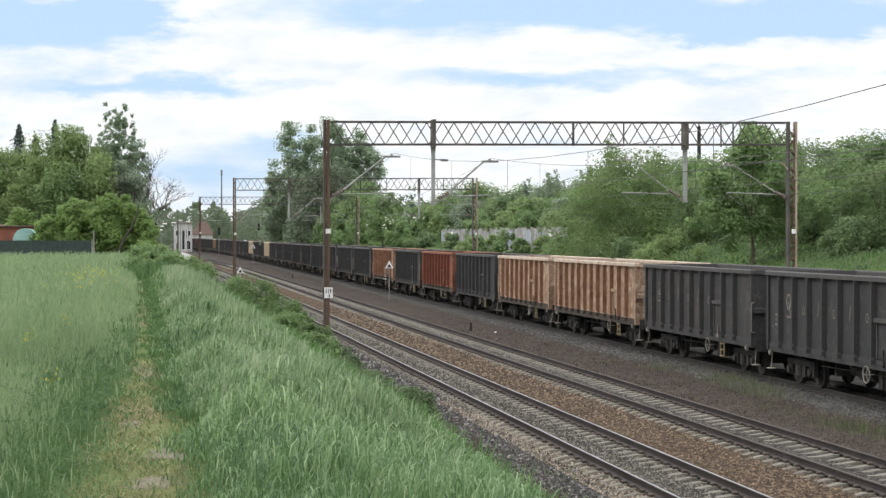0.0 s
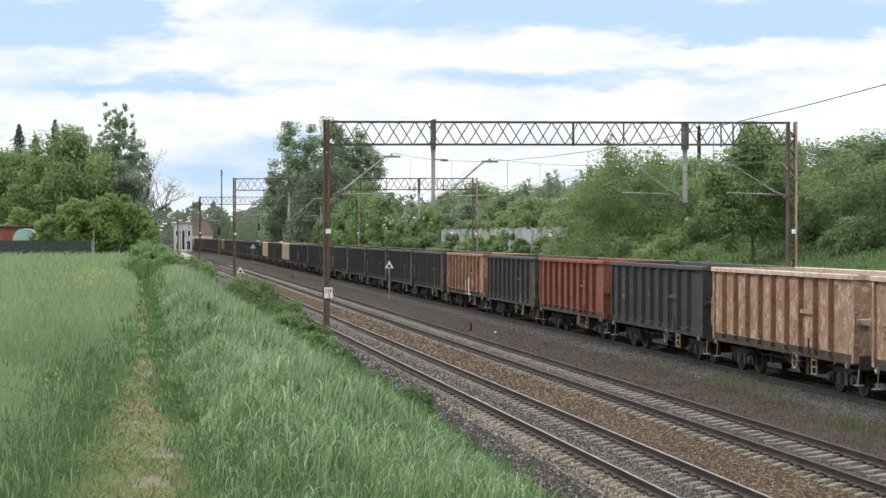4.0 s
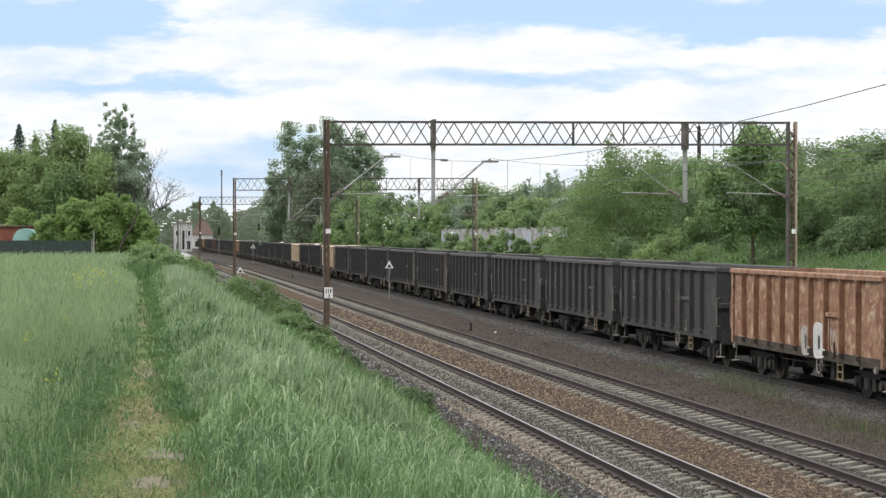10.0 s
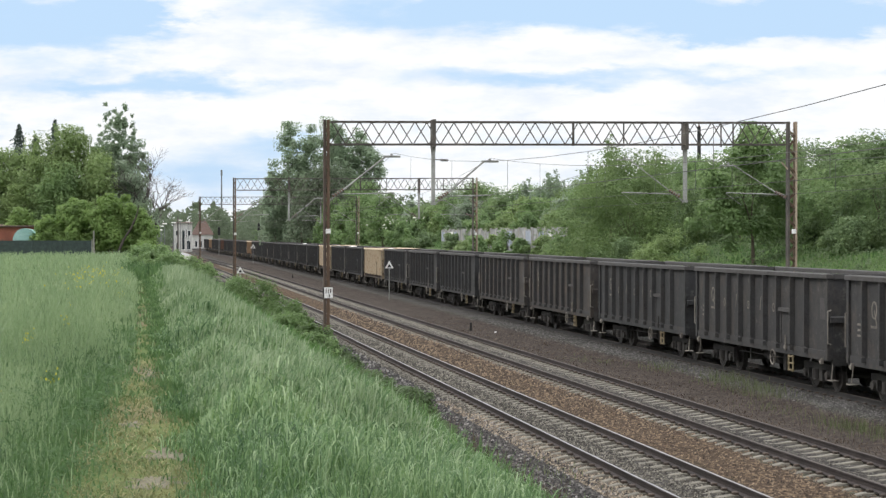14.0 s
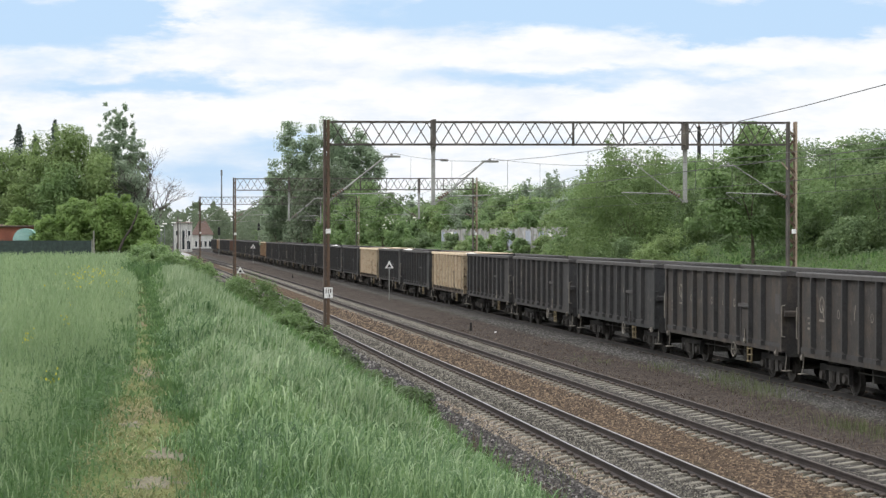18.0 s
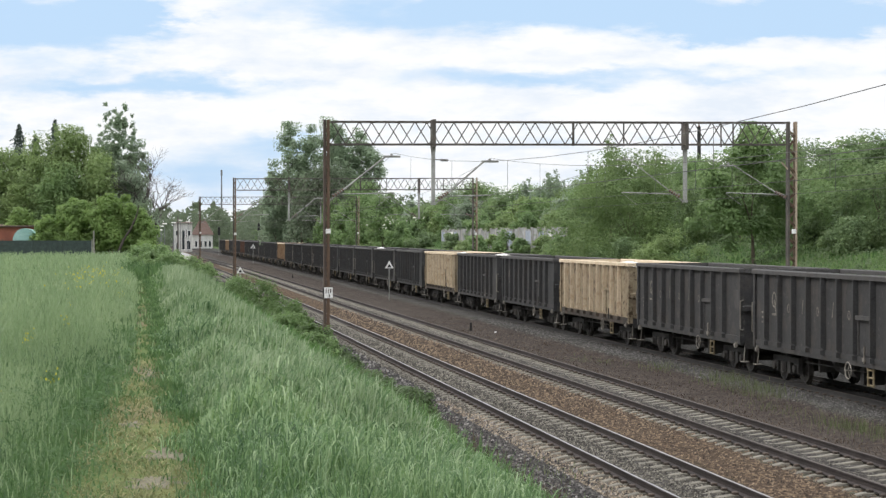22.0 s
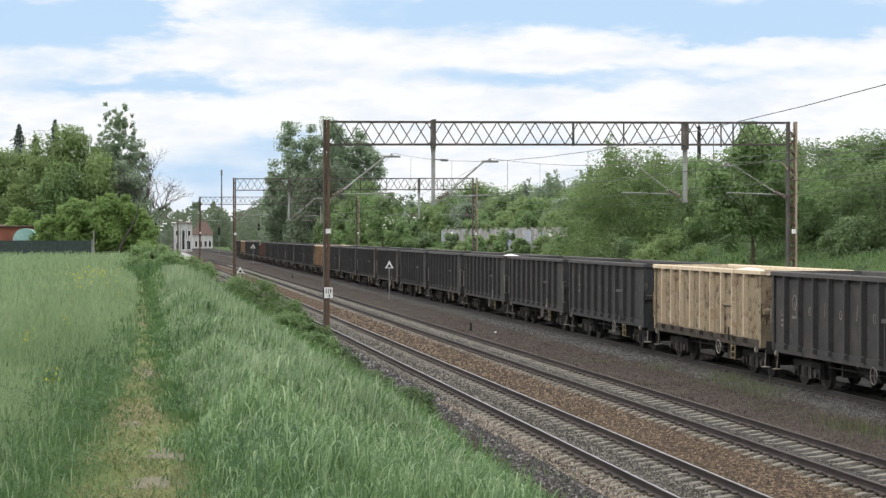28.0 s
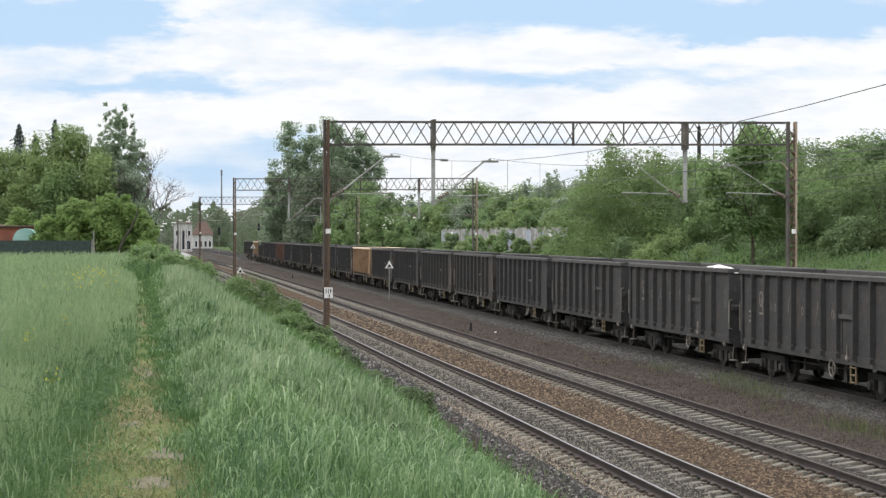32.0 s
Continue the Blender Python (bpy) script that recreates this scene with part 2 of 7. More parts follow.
BLACK = (0.032, 0.031, 0.030)
M = {
    "dark": wagon_paint("dark_wagon_paint", (0.0391, 0.0382, 0.0386), (0.0590, 0.0520, 0.0470), (0.0262, 0.0257, 0.0262), 0.44, (0.098, 0.092, 0.084), 0.36),
    "dark_b": wagon_paint("brown_black_wagon_paint", (0.0442, 0.0400, 0.0377), (0.0670, 0.0540, 0.0440), (0.0285, 0.0268, 0.0260), 0.5, (0.108, 0.096, 0.084), 0.36),
    "dark_c": wagon_paint("grey_black_wagon_paint", (0.0354, 0.0359, 0.0368), (0.0520, 0.0480, 0.0450), (0.0250, 0.0250, 0.0255), 0.38, (0.088, 0.085, 0.080), 0.36),
    # ribs of dark wagons: lighter than the panels, standing for their lit edges
    "dark_rib": wagon_paint("lit_edge_rib_paint", (0.048, 0.047, 0.047), (0.052, 0.047, 0.043), (0.030, 0.029, 0.029), 0.4),
    "dark_rim": wagon_paint("dusty_grey_rim_paint", (0.064, 0.061, 0.060), (0.056, 0.051, 0.048), (0.040, 0.038, 0.037), 0.45, (0.10, 0.095, 0.09)),
    "orange_rib": wagon_paint("rusty_rib_paint", (0.2300, 0.1242, 0.0754), (0.1656, 0.0754, 0.0423), (0.1104, 0.0580, 0.0377), 0.5, (0.38, 0.27, 0.185)),
    "lime_rim": wagon_paint("lime_dusted_rim", (0.4250, 0.3570, 0.2890), (0.3825, 0.2380, 0.1530), (0.2040, 0.1275, 0.0850), 0.45, (0.74, 0.70, 0.64)),
    "red_rib": wagon_paint("dark_red_rib_paint", (0.15, 0.046, 0.029), (0.10, 0.036, 0.024), (0.06, 0.032, 0.025), 0.5),
    # pale cream paint, lifted further to carry the ribs' highlights in its tone
    "cream_rib": wagon_paint("pale_cream_rib_paint", (0.5454, 0.4467, 0.3222), (0.4581, 0.3428, 0.2246), (0.3054, 0.1974, 0.1172), 0.3),
    "orange": wagon_paint("faded_orange_wagon_paint", (0.2774, 0.1862, 0.1277), (0.2128, 0.1140, 0.0699), (0.1520, 0.0874, 0.0578), 0.42, (0.48, 0.38, 0.285), 0.42, (4.0, 0.64, (0.12, 0.06, 0.036))),
    "rust": wagon_paint("rusty_orange_wagon_paint", (0.255, 0.148, 0.096), (0.185, 0.088, 0.053), (0.115, 0.070, 0.050), 0.6, (0.44, 0.35, 0.25), 0.42, (3.5, 0.63, (0.12, 0.06, 0.036))),
    "rust_rim": wagon_paint("rust_stained_rim_paint", (0.27, 0.165, 0.11), (0.18, 0.08, 0.048), (0.10, 0.06, 0.042), 0.55, (0.42, 0.35, 0.27)),
    "red": wagon_paint("red_brown_wagon_paint", (0.205, 0.078, 0.045), (0.14, 0.052, 0.031), (0.08, 0.045, 0.033), 0.55, (0.29, 0.135, 0.08)),
    "brown": wagon_paint("coal_dusted_brown_paint", (0.125, 0.066, 0.047), (0.095, 0.048, 0.034), (0.055, 0.038, 0.031), 0.5, (0.16, 0.10, 0.07)),
    "cream": wagon_paint("cream_wagon_paint", (0.2356, 0.1910, 0.1261), (0.1832, 0.1300, 0.0799), (0.1222, 0.0782, 0.0495), 0.45, (0.38, 0.32, 0.235), 0.36, (3.6, 0.555, (0.065, 0.042, 0.026))),
    "tan": wagon_paint("tan_wagon_paint", (0.26, 0.175, 0.105), (0.19, 0.115, 0.068), (0.12, 0.08, 0.055), 0.5, (0.32, 0.24, 0.155)),
    "grime": worn("grimy_underframe_steel", (0.0405, 0.0385, 0.0371), (0.0257, 0.0250, 0.0243), (0.0702, 0.0648, 0.0594), 0.9),
    "wheel": worn("dark_wheel_steel", (0.0379, 0.0348, 0.0327), (0.0232, 0.0222, 0.0211), (0.0653, 0.0580, 0.0505), 0.75, 0.1),
    "hook": worn("worn_pale_steel", (0.1836, 0.1664, 0.1435), (0.0918, 0.0803, 0.0688), (0.3098, 0.2869, 0.2525), 0.7),
    "ladder": worn("worn_ochre_painted_steel", (0.185, 0.145, 0.085), (0.09, 0.07, 0.045), (0.28, 0.23, 0.145), 0.7),
    "mark": worn("faded_white_paint", (0.165, 0.152, 0.128), (0.085, 0.078, 0.07), (0.25, 0.23, 0.195), 0.8, scale=3),
    "mark_dark": worn("dark_stencil_paint", (0.085, 0.066, 0.050), (0.05, 0.04, 0.033), (0.15, 0.115, 0.085), 0.8),
    "silver": worn("pale_silver_spray_paint", (0.52, 0.52, 0.52), (0.38, 0.37, 0.36), (0.62, 0.62, 0.63), 0.6),
    "silver_dim": worn("dull_grey_spray_paint", (0.33, 0.32, 0.30), (0.22, 0.18, 0.15), (0.42, 0.42, 0.41), 0.7),
    "spray_blue": worn("faded_blue_grey_spray", (0.27, 0.30, 0.36), (0.19, 0.20, 0.22), (0.42, 0.44, 0.48), 0.8, scale=3),
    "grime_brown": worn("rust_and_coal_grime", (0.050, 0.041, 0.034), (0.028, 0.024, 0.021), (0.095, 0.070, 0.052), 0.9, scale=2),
    "load": worn("white_lime_load", (0.78, 0.76, 0.72), (0.55, 0.52, 0.47), (0.85, 0.84, 0.82), 0.95),
    "coal": worn("dark_grey_load", (0.05, 0.048, 0.046), (0.03, 0.03, 0.03), (0.09, 0.085, 0.08), 0.95),
    "rail": worn("rusty_rail_steel", (0.0336, 0.0264, 0.0251), (0.0232, 0.0192, 0.0181), (0.0496, 0.0392, 0.0363), 0.8),
    "rail_dark_grey": worn("dark_grey_rail_steel", (0.030, 0.028, 0.027), (0.022, 0.021, 0.020), (0.045, 0.041, 0.038), 0.85),
    "railhead": worn("worn_bright_rail_steel", (0.20, 0.195, 0.20), (0.13, 0.125, 0.12), (0.28, 0.275, 0.28), 0.38, 0.6, bumps=0.05),
    "railhead_dull": worn("dull_brown_rail_steel", (0.058, 0.045, 0.037), (0.04, 0.031, 0.026), (0.085, 0.066, 0.054), 0.7, 0.2, bumps=0.05),
    "sleeper": worn("weathered_concrete", (0.1442, 0.1321, 0.1097), (0.0884, 0.0800, 0.0660), (0.2046, 0.1860, 0.1562), 0.9, scale=3),
    "clip": worn("rusty_iron", (0.060, 0.045, 0.036), (0.036, 0.028, 0.024), (0.09, 0.066, 0.052), 0.8),
    "post_rust": worn("rust_brown_steel", (0.1170, 0.0743, 0.0495), (0.0619, 0.0427, 0.0316), (0.1789, 0.1204, 0.0826), 0.8, scale=1.5, stretch=(1, 1, 0.3)),
    "post_grey": worn("dark_weathered_steel", (0.085, 0.075, 0.066), (0.05, 0.043, 0.038), (0.14, 0.12, 0.10), 0.75, scale=1.5),
    "post_dark": worn("shaded_brown_weathered_steel", (0.070, 0.052, 0.042), (0.042, 0.034, 0.029), (0.105, 0.076, 0.058), 0.8, scale=1.5, stretch=(1, 1, 0.3)),
    "post_pale": worn("brownish_grey_post_paint", (0.34, 0.265, 0.20), (0.20, 0.15, 0.11), (0.42, 0.35, 0.27), 0.8, scale=1.5, stretch=(1, 1, 0.3)),
    "mast_grey": worn("distant_grey_steel", (0.16, 0.165, 0.18), (0.12, 0.125, 0.14), (0.2, 0.205, 0.22), 0.8),
    "zinc": worn("galvanised_steel", (0.30, 0.30, 0.28), (0.2, 0.2, 0.19), (0.4, 0.4, 0.38), 0.55, 0.4),
    "black": worn("black_paint", (0.022, 0.022, 0.022), (0.015, 0.015, 0.015), (0.04, 0.038, 0.035), 0.7),
    "white": worn("white_board_paint", (0.72, 0.71, 0.68), (0.6, 0.58, 0.54), (0.78, 0.77, 0.75), 0.6, bumps=0.05),
    "concrete": worn("grey_concrete", (0.36, 0.345, 0.31), (0.25, 0.235, 0.205), (0.44, 0.42, 0.38), 0.9),
    "wall_panel": worn("pale_concrete_panel", (0.25, 0.25, 0.245), (0.12, 0.118, 0.11), (0.38, 0.38, 0.385), 0.9, scale=1.2),
    "wire": worn("weathered_copper_wire", (0.10, 0.098, 0.092), (0.075, 0.072, 0.068), (0.13, 0.125, 0.12), 0.6, 0.4, bumps=0),
    "insulator": worn("brown_glazed_porcelain", (0.10, 0.05, 0.03), (0.07, 0.035, 0.025), (0.14, 0.07, 0.045), 0.25, bumps=0),
    "netting": worn("dark_green_shade_net", (0.042, 0.058, 0.053), (0.030, 0.043, 0.040), (0.058, 0.076, 0.069), 0.9, scale=4),
    "teal": worn("pale_teal_film", (0.25, 0.42, 0.38), (0.18, 0.31, 0.28), (0.32, 0.5, 0.46), 0.5),
    "brick": worn("red_brown_roof_sheet", (0.24, 0.085, 0.055), (0.16, 0.055, 0.04), (0.3, 0.12, 0.08), 0.8),
    "plaster": worn("white_plaster", (0.4920, 0.4797, 0.4551), (0.3690, 0.3526, 0.3280), (0.5576, 0.5494, 0.5330), 0.9),
    "rooftile": worn("brown_roof_tiles", (0.092, 0.060, 0.049), (0.066, 0.044, 0.037), (0.122, 0.082, 0.067), 0.85, scale=3),
    "glass": worn("dark_window_glass", (0.03, 0.035, 0.04), (0.02, 0.022, 0.025), (0.05, 0.055, 0.06), 0.15, bumps=0),
    "bark": worn("grey_brown_bark", (0.11, 0.088, 0.066), (0.06, 0.048, 0.038), (0.17, 0.14, 0.11), 0.95, scale=2, stretch=(1, 1, 0.3)),
    "bark_dark": worn("dark_bark", (0.05, 0.042, 0.036), (0.035, 0.03, 0.026), (0.08, 0.068, 0.056), 0.95, scale=2),
    "bark_pale": worn("grey_bare_twigs", (0.095, 0.083, 0.077), (0.065, 0.057, 0.052), (0.14, 0.125, 0.115), 0.9),
    "leaf_a": foliage("mid_green_leaves", (0.0995, 0.1558, 0.0694), (0.1707, 0.2550, 0.1005), (0.2749, 0.3793, 0.1544), each=0.16, patch=1.3),
    "leaf_m": foliage("dull_mid_green_leaves", (0.0851, 0.1293, 0.0547), (0.1459, 0.2117, 0.0792), (0.2350, 0.3148, 0.1217), each=0.16, patch=1.3),
    "leaf_b": foliage("fresh_green_leaves", (0.1129, 0.1802, 0.0600), (0.1858, 0.2789, 0.0825), (0.2789, 0.3895, 0.1213), each=0.16, patch=1.3),
    "leaf_c": foliage("dark_green_leaves", (0.0887, 0.1330, 0.0700), (0.1554, 0.2221, 0.0988), (0.2650, 0.3418, 0.1466), each=0.16, patch=1.3),
    "leaf_d": foliage("grey_green_leaves", (0.1397, 0.1881, 0.1281), (0.2277, 0.2871, 0.1956), (0.3553, 0.4235, 0.2986), each=0.16, patch=1.3),
    "leaf_e": foliage("dull_grey_green_poplar_leaves", (0.1364, 0.1882, 0.1256), (0.2352, 0.3058, 0.1957), (0.3685, 0.4547, 0.3098), each=0.3, patch=1.3),
    "leaf_o": foliage("olive_green_leaves", (0.1091, 0.1558, 0.0635), (0.1922, 0.2649, 0.1001), (0.2961, 0.3844, 0.1587), each=0.14, patch=1.3),
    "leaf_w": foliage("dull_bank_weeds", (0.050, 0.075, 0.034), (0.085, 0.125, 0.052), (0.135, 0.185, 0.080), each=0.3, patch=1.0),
    "leaf_v": foliage("deep_green_leaves", (0.060, 0.098, 0.036), (0.110, 0.172, 0.060), (0.175, 0.255, 0.092), each=0.2, patch=1.2),
    # far foliage: the haze of distance is put into this greyed green
    "leaf_far": foliage("haze_greyed_leaves", (0.0849, 0.1110, 0.0714), (0.1307, 0.1656, 0.1040), (0.1851, 0.2286, 0.1427), each=0.2, patch=1.0),
    "needles": foliage("dark_spruce_needles", (0.055, 0.075, 0.066), (0.088, 0.115, 0.098), (0.125, 0.160, 0.132), 0.3),
    "grass": foliage("green_grass", (0.0442, 0.0920, 0.0297), (0.1086, 0.1950, 0.0647), (0.2300, 0.3266, 0.1442), each=0.65, patch=1.3),
    "grass_fresh": foliage("fresh_green_grass", (0.0433, 0.0947, 0.0253), (0.0975, 0.1940, 0.0560), (0.1985, 0.3113, 0.1173), each=0.6, patch=1.2),
    "grass_pale": foliage("pale_seeding_grass", (0.1012, 0.1619, 0.0749), (0.1973, 0.2732, 0.1437), (0.3744, 0.4352, 0.2834), each=0.65, patch=1.3),
    "grass_blue": foliage("blue_green_broad_grass", (0.0448, 0.0919, 0.0409), (0.1233, 0.2073, 0.0927), (0.3025, 0.4034, 0.2145), rough=0.4, each=0.75, patch=1.1),
    "grass_glint": foliage("glint_pale_blue_green_grass", (0.0737, 0.1326, 0.0570), (0.1718, 0.2701, 0.1252), (0.4123, 0.5105, 0.3023), rough=0.32, each=0.95, patch=0.7),
    "grass_dry": foliage("short_dry_grass", (0.085, 0.110, 0.042), (0.185, 0.195, 0.088), (0.36, 0.33, 0.18), each=0.7, patch=1.3),
    "grass_dark": foliage("dark_green_weeds", (0.0414, 0.0810, 0.0313), (0.0810, 0.1472, 0.0534), (0.1472, 0.2300, 0.0920), each=0.55, patch=1.0),
    "weed_pale": foliage("dusty_yellow_green_weeds", (0.07, 0.09, 0.042), (0.125, 0.15, 0.07), (0.21, 0.225, 0.125), each=0.6, patch=0.8),
    "crop": foliage("grey_green_rape_stalks", (0.1187, 0.1757, 0.0836), (0.2042, 0.2850, 0.1425), (0.3040, 0.3800, 0.2090)),
    "dry_weed": foliage("dry_brown_weeds", (0.035, 0.026, 0.020), (0.075, 0.054, 0.040), (0.13, 0.095, 0.07), 0.2),
    "yellow": foliage("yellow_blossom", (0.33, 0.30, 0.02), (0.46, 0.42, 0.03), (0.58, 0.54, 0.07), 0.2),
    "blossom": foliage("cream_white_blossom", (0.5, 0.5, 0.4), (0.65, 0.65, 0.55), (0.75, 0.75, 0.68), 0.2),
    "stone_pale": islands("mixed_pale_and_dark_ballast", (0.0104, 0.0100, 0.0100), (0.0427, 0.0399, 0.0389), (0.205, 0.192, 0.183), mid=0.62),
    "stone_mix": islands("grey_and_tan_ballast", (0.0162, 0.0147, 0.0125), (0.0625, 0.0566, 0.0470), (0.1911, 0.1765, 0.1471), mid=0.55),
    "stone_shoulder": islands("dusty_pale_grey_ballast", (0.024, 0.023, 0.022), (0.062, 0.059, 0.056), (0.17, 0.163, 0.155), mid=0.6),
    "stone_tan": islands("tan_gravel_by_the_sleeper_ends", (0.05, 0.040, 0.030), (0.145, 0.115, 0.085), (0.30, 0.25, 0.19)),
    "stone_rust": islands("loose_rust_brown_ballast", (0.021, 0.0152, 0.0110), (0.059, 0.0425, 0.0300), (0.195, 0.144, 0.098)),
    "stone_cinder": islands("loose_brown_cinders", (0.0195, 0.0158, 0.0135), (0.0409, 0.0316, 0.0270), (0.1116, 0.0884, 0.0725)),
    "earth": worn("dry_grey_brown_earth", (0.125, 0.112, 0.075), (0.085, 0.078, 0.05), (0.165, 0.145, 0.105), 0.95, scale=4, bumps=0.6),
    "litter": worn("white_paper_scrap", (0.4900, 0.4900, 0.4900), (0.3850, 0.3850, 0.3850), (0.5600, 0.5600, 0.5600), 0.8),
}


# ---- mesh helpers ----
class Bits:
    """Gathers boxes, tubes and plates into one mesh."""

    def __init__(self):
        self.v, self.f = [], []

    def add(self, vs, fs):
        o = len(self.v)
        self.v += [tuple(p) for p in vs]
        self.f += [tuple(i + o for i in f) for f in fs]
        return self

    def box(self, x0, x1, y0, y1, z0, z1):
        vs = [(x, y, z) for z in (z0, z1) for y in (y0, y1) for x in (x0, x1)]
        return self.add(vs, [(0, 2, 3, 1), (4, 5, 7, 6), (0, 1, 5, 4), (2, 6, 7, 3), (0, 4, 6, 2), (1, 3, 7, 5)])

    def chamfer(self, x0, x1, y0, y1, z0, z1, c):
        """A box whose upper edges are broken by c."""
        vs = [(x0, y0, z0), (x1, y0, z0), (x1, y1, z0), (x0, y1, z0), (x0, y0, z1 - c), (x1, y0, z1 - c), (x1, y1, z1 - c), (x0, y1, z1 - c),
              (x0 + c, y0 + c, z1), (x1 - c, y0 + c, z1), (x1 - c, y1 - c, z1), (x0 + c, y1 - c, z1)]
        fs = [(3, 2, 1, 0), (8, 9, 10, 11)]
        for i in range(4):
            j = (i + 1) % 4
            fs += [(i, j, j + 4, i + 4), (i + 4, j + 4, j + 8, i + 8)]
        return self.add(vs, fs)

    def tube(self, a, b, r0, r1=None, n=6, caps=True):
        a, b = Vector(a), Vector(b)
        r1 = r0 if r1 is None else r1
        d = (b - a).normalized()
        u = d.orthogonal().normalized()
        w = d.cross(u)
        vs = []
        for p, r in ((a, r0), (b, r1)):
            for i in range(n):
                t = 2 * math.pi * i / n
                vs.append(p + (u * math.cos(t) + w * math.sin(t)) * r)
        fs = [(i, (i + 1) % n, n + (i + 1) % n, n + i) for i in range(n)]
        if caps:
            fs += [tuple(range(n - 1, -1, -1)), tuple(range(n, 2 * n))]
        return self.add(vs, fs)

    def bar(self, a, b, w, h):
        """A square bar from a to b."""
        a, b = Vector(a), Vector(b)
        d = (b - a).normalized()
        u = d.cross(Vector((0, 0, 1)))
        u = Vector((1, 0, 0)) if u.length < 1e-4 else u.normalized()
        t = u.cross(d)
        vs = [p + u * sx * w / 2 + t * sz * h / 2 for p in (a, b) for sx, sz in ((-1, -1), (1, -1), (1, 1), (-1, 1))]
        return self.add(vs, [(0, 1, 5, 4), (1, 2, 6, 5), (2, 3, 7, 6), (3, 0, 4, 7), (3, 2, 1, 0), (4, 5, 6, 7)])

    def sweep(self, path, ring):
        """A closed ring of (x, z) offsets carried along a path that runs mainly along y."""
        n = len(ring)
        vs = [(p[0] + q[0], p[1], p[2] + q[1]) for p in path for q in ring]
        fs = []
        for k in range(len(path) - 1):
            for i in range(n):
                j = (i + 1) % n
                fs.append((k * n + i, k * n + j, (k + 1) * n + j, (k + 1) * n + i))
        fs += [tuple(range(n)), tuple(range(len(vs) - 1, len(vs) - n - 1, -1))]
        return self.add(vs, fs)

    def mesh(self, name, mat):
        me = bpy.data.meshes.new(name)
        me.from_pydata(self.v, [], self.f)
        me.materials.append(mat)
        me.update()
        return me


def part(name, bits, mat, parent, label=""):
    ob = new(name, bits.mesh(name, mat) if isinstance(bits, Bits) else bits)
    ob.parent = parent
    if label:
        ob["label"] = label
    return ob


def empty(name, m=None):
    ob = new(name)
    ob.empty_display_size = 0.3
    if m is not None:
        ob.matrix_basis = m
    return ob


def np_mesh(name, verts, faces, mat):
    """A mesh from arrays of vertices and of faces with one number of corners."""
    verts = np.asarray(verts, np.float32)
    faces = np.asarray(faces, np.int32)
    k = faces.shape[1]
    me = bpy.data.meshes.new(name)
    me.vertices.add(len(verts))
    me.vertices.foreach_set("co", verts.ravel())
    me.loops.add(faces.size)
    me.loops.foreach_set("vertex_index", faces.ravel())
    me.polygons.add(len(faces))
    me.polygons.foreach_set("loop_start", np.arange(0, faces.size, k, dtype=np.int32))
    me.update(calc_edges=True)
    me.materials.append(mat)
    return me


# ---- the plan: tracks run along y; x is the distance from the camera's line ----
TRACK_A, TRACK_B, TRACK_C = 9.58, 13.55, 20.42
C_TOP = -0.10


def bend_ab(y):
    return -np.maximum(np.asarray(y, float) - 220, 0) ** 2 / 5000


def bend_b(y):
    return -np.maximum(np.asarray(y, float) - 220, 0) ** 2 / 14000


def rise_c(y):
    """The freight track climbs gently away from the camera."""
    return 0.0009 * np.clip(np.asarray(y, float) - 60, 0, 700)


def bend_c(y):
    y = np.asarray(y, float)
    return -np.maximum(y - 300, 0) ** 2 / 28000 - np.maximum(y - 560, 0) ** 2 / 6000


PROFILE_X = [-2500, -60, -1.2, -0.5, 0.6, 1.2, 2.0, 4.3, 6.5, 7.0, 8.0, 8.35, 8.8, 14.4, 15.0, 16.2, 17.8, 18.5, 22.2, 24.0, 27.0, 29.5, 33.0, 36.5, 60, 300, 2500]
PROFILE_Z = [2.0, 2.5, 2.64, 2.58, 2.58, 2.62, 2.35, 1.10, -0.22, -0.34, -0.24, -0.235, -0.216, -0.216, -0.225, -0.40, -0.38, -0.255, -0.255, -0.5, 0.3, 2.6, 3.55, 4.0, 4.6, 6.0, 6.0]


def land(x, y):
    x, y = np.asarray(x, float), np.asarray(y, float)
    s = x - np.where(x > 3, bend_ab(np.minimum(y, 900)) * np.clip((x - 3) / 4, 0, 1), 0)
    z = np.interp(s, PROFILE_X, PROFILE_Z)
    # far off the bank sinks to the level of the station
    z = np.where(s > 24, z * (1 - np.clip((y - 320) / 110, 0, 1) * np.clip((s - 24) / 3, 0, 1)), z)
    z = z + np.where((s > 14.9) & (s < 27), np.clip((s - 14.9) / 2.5, 0, 1) * np.clip((27 - s) / 2.5, 0, 1), 0) * rise_c(y)
    t = np.clip((y - 30) / 150, 0, 1)
    z = z - np.where(s < 6, np.clip((6 - s) / 5, 0, 1) * 0.62 * t * t * (3 - 2 * t), 0)
    return z
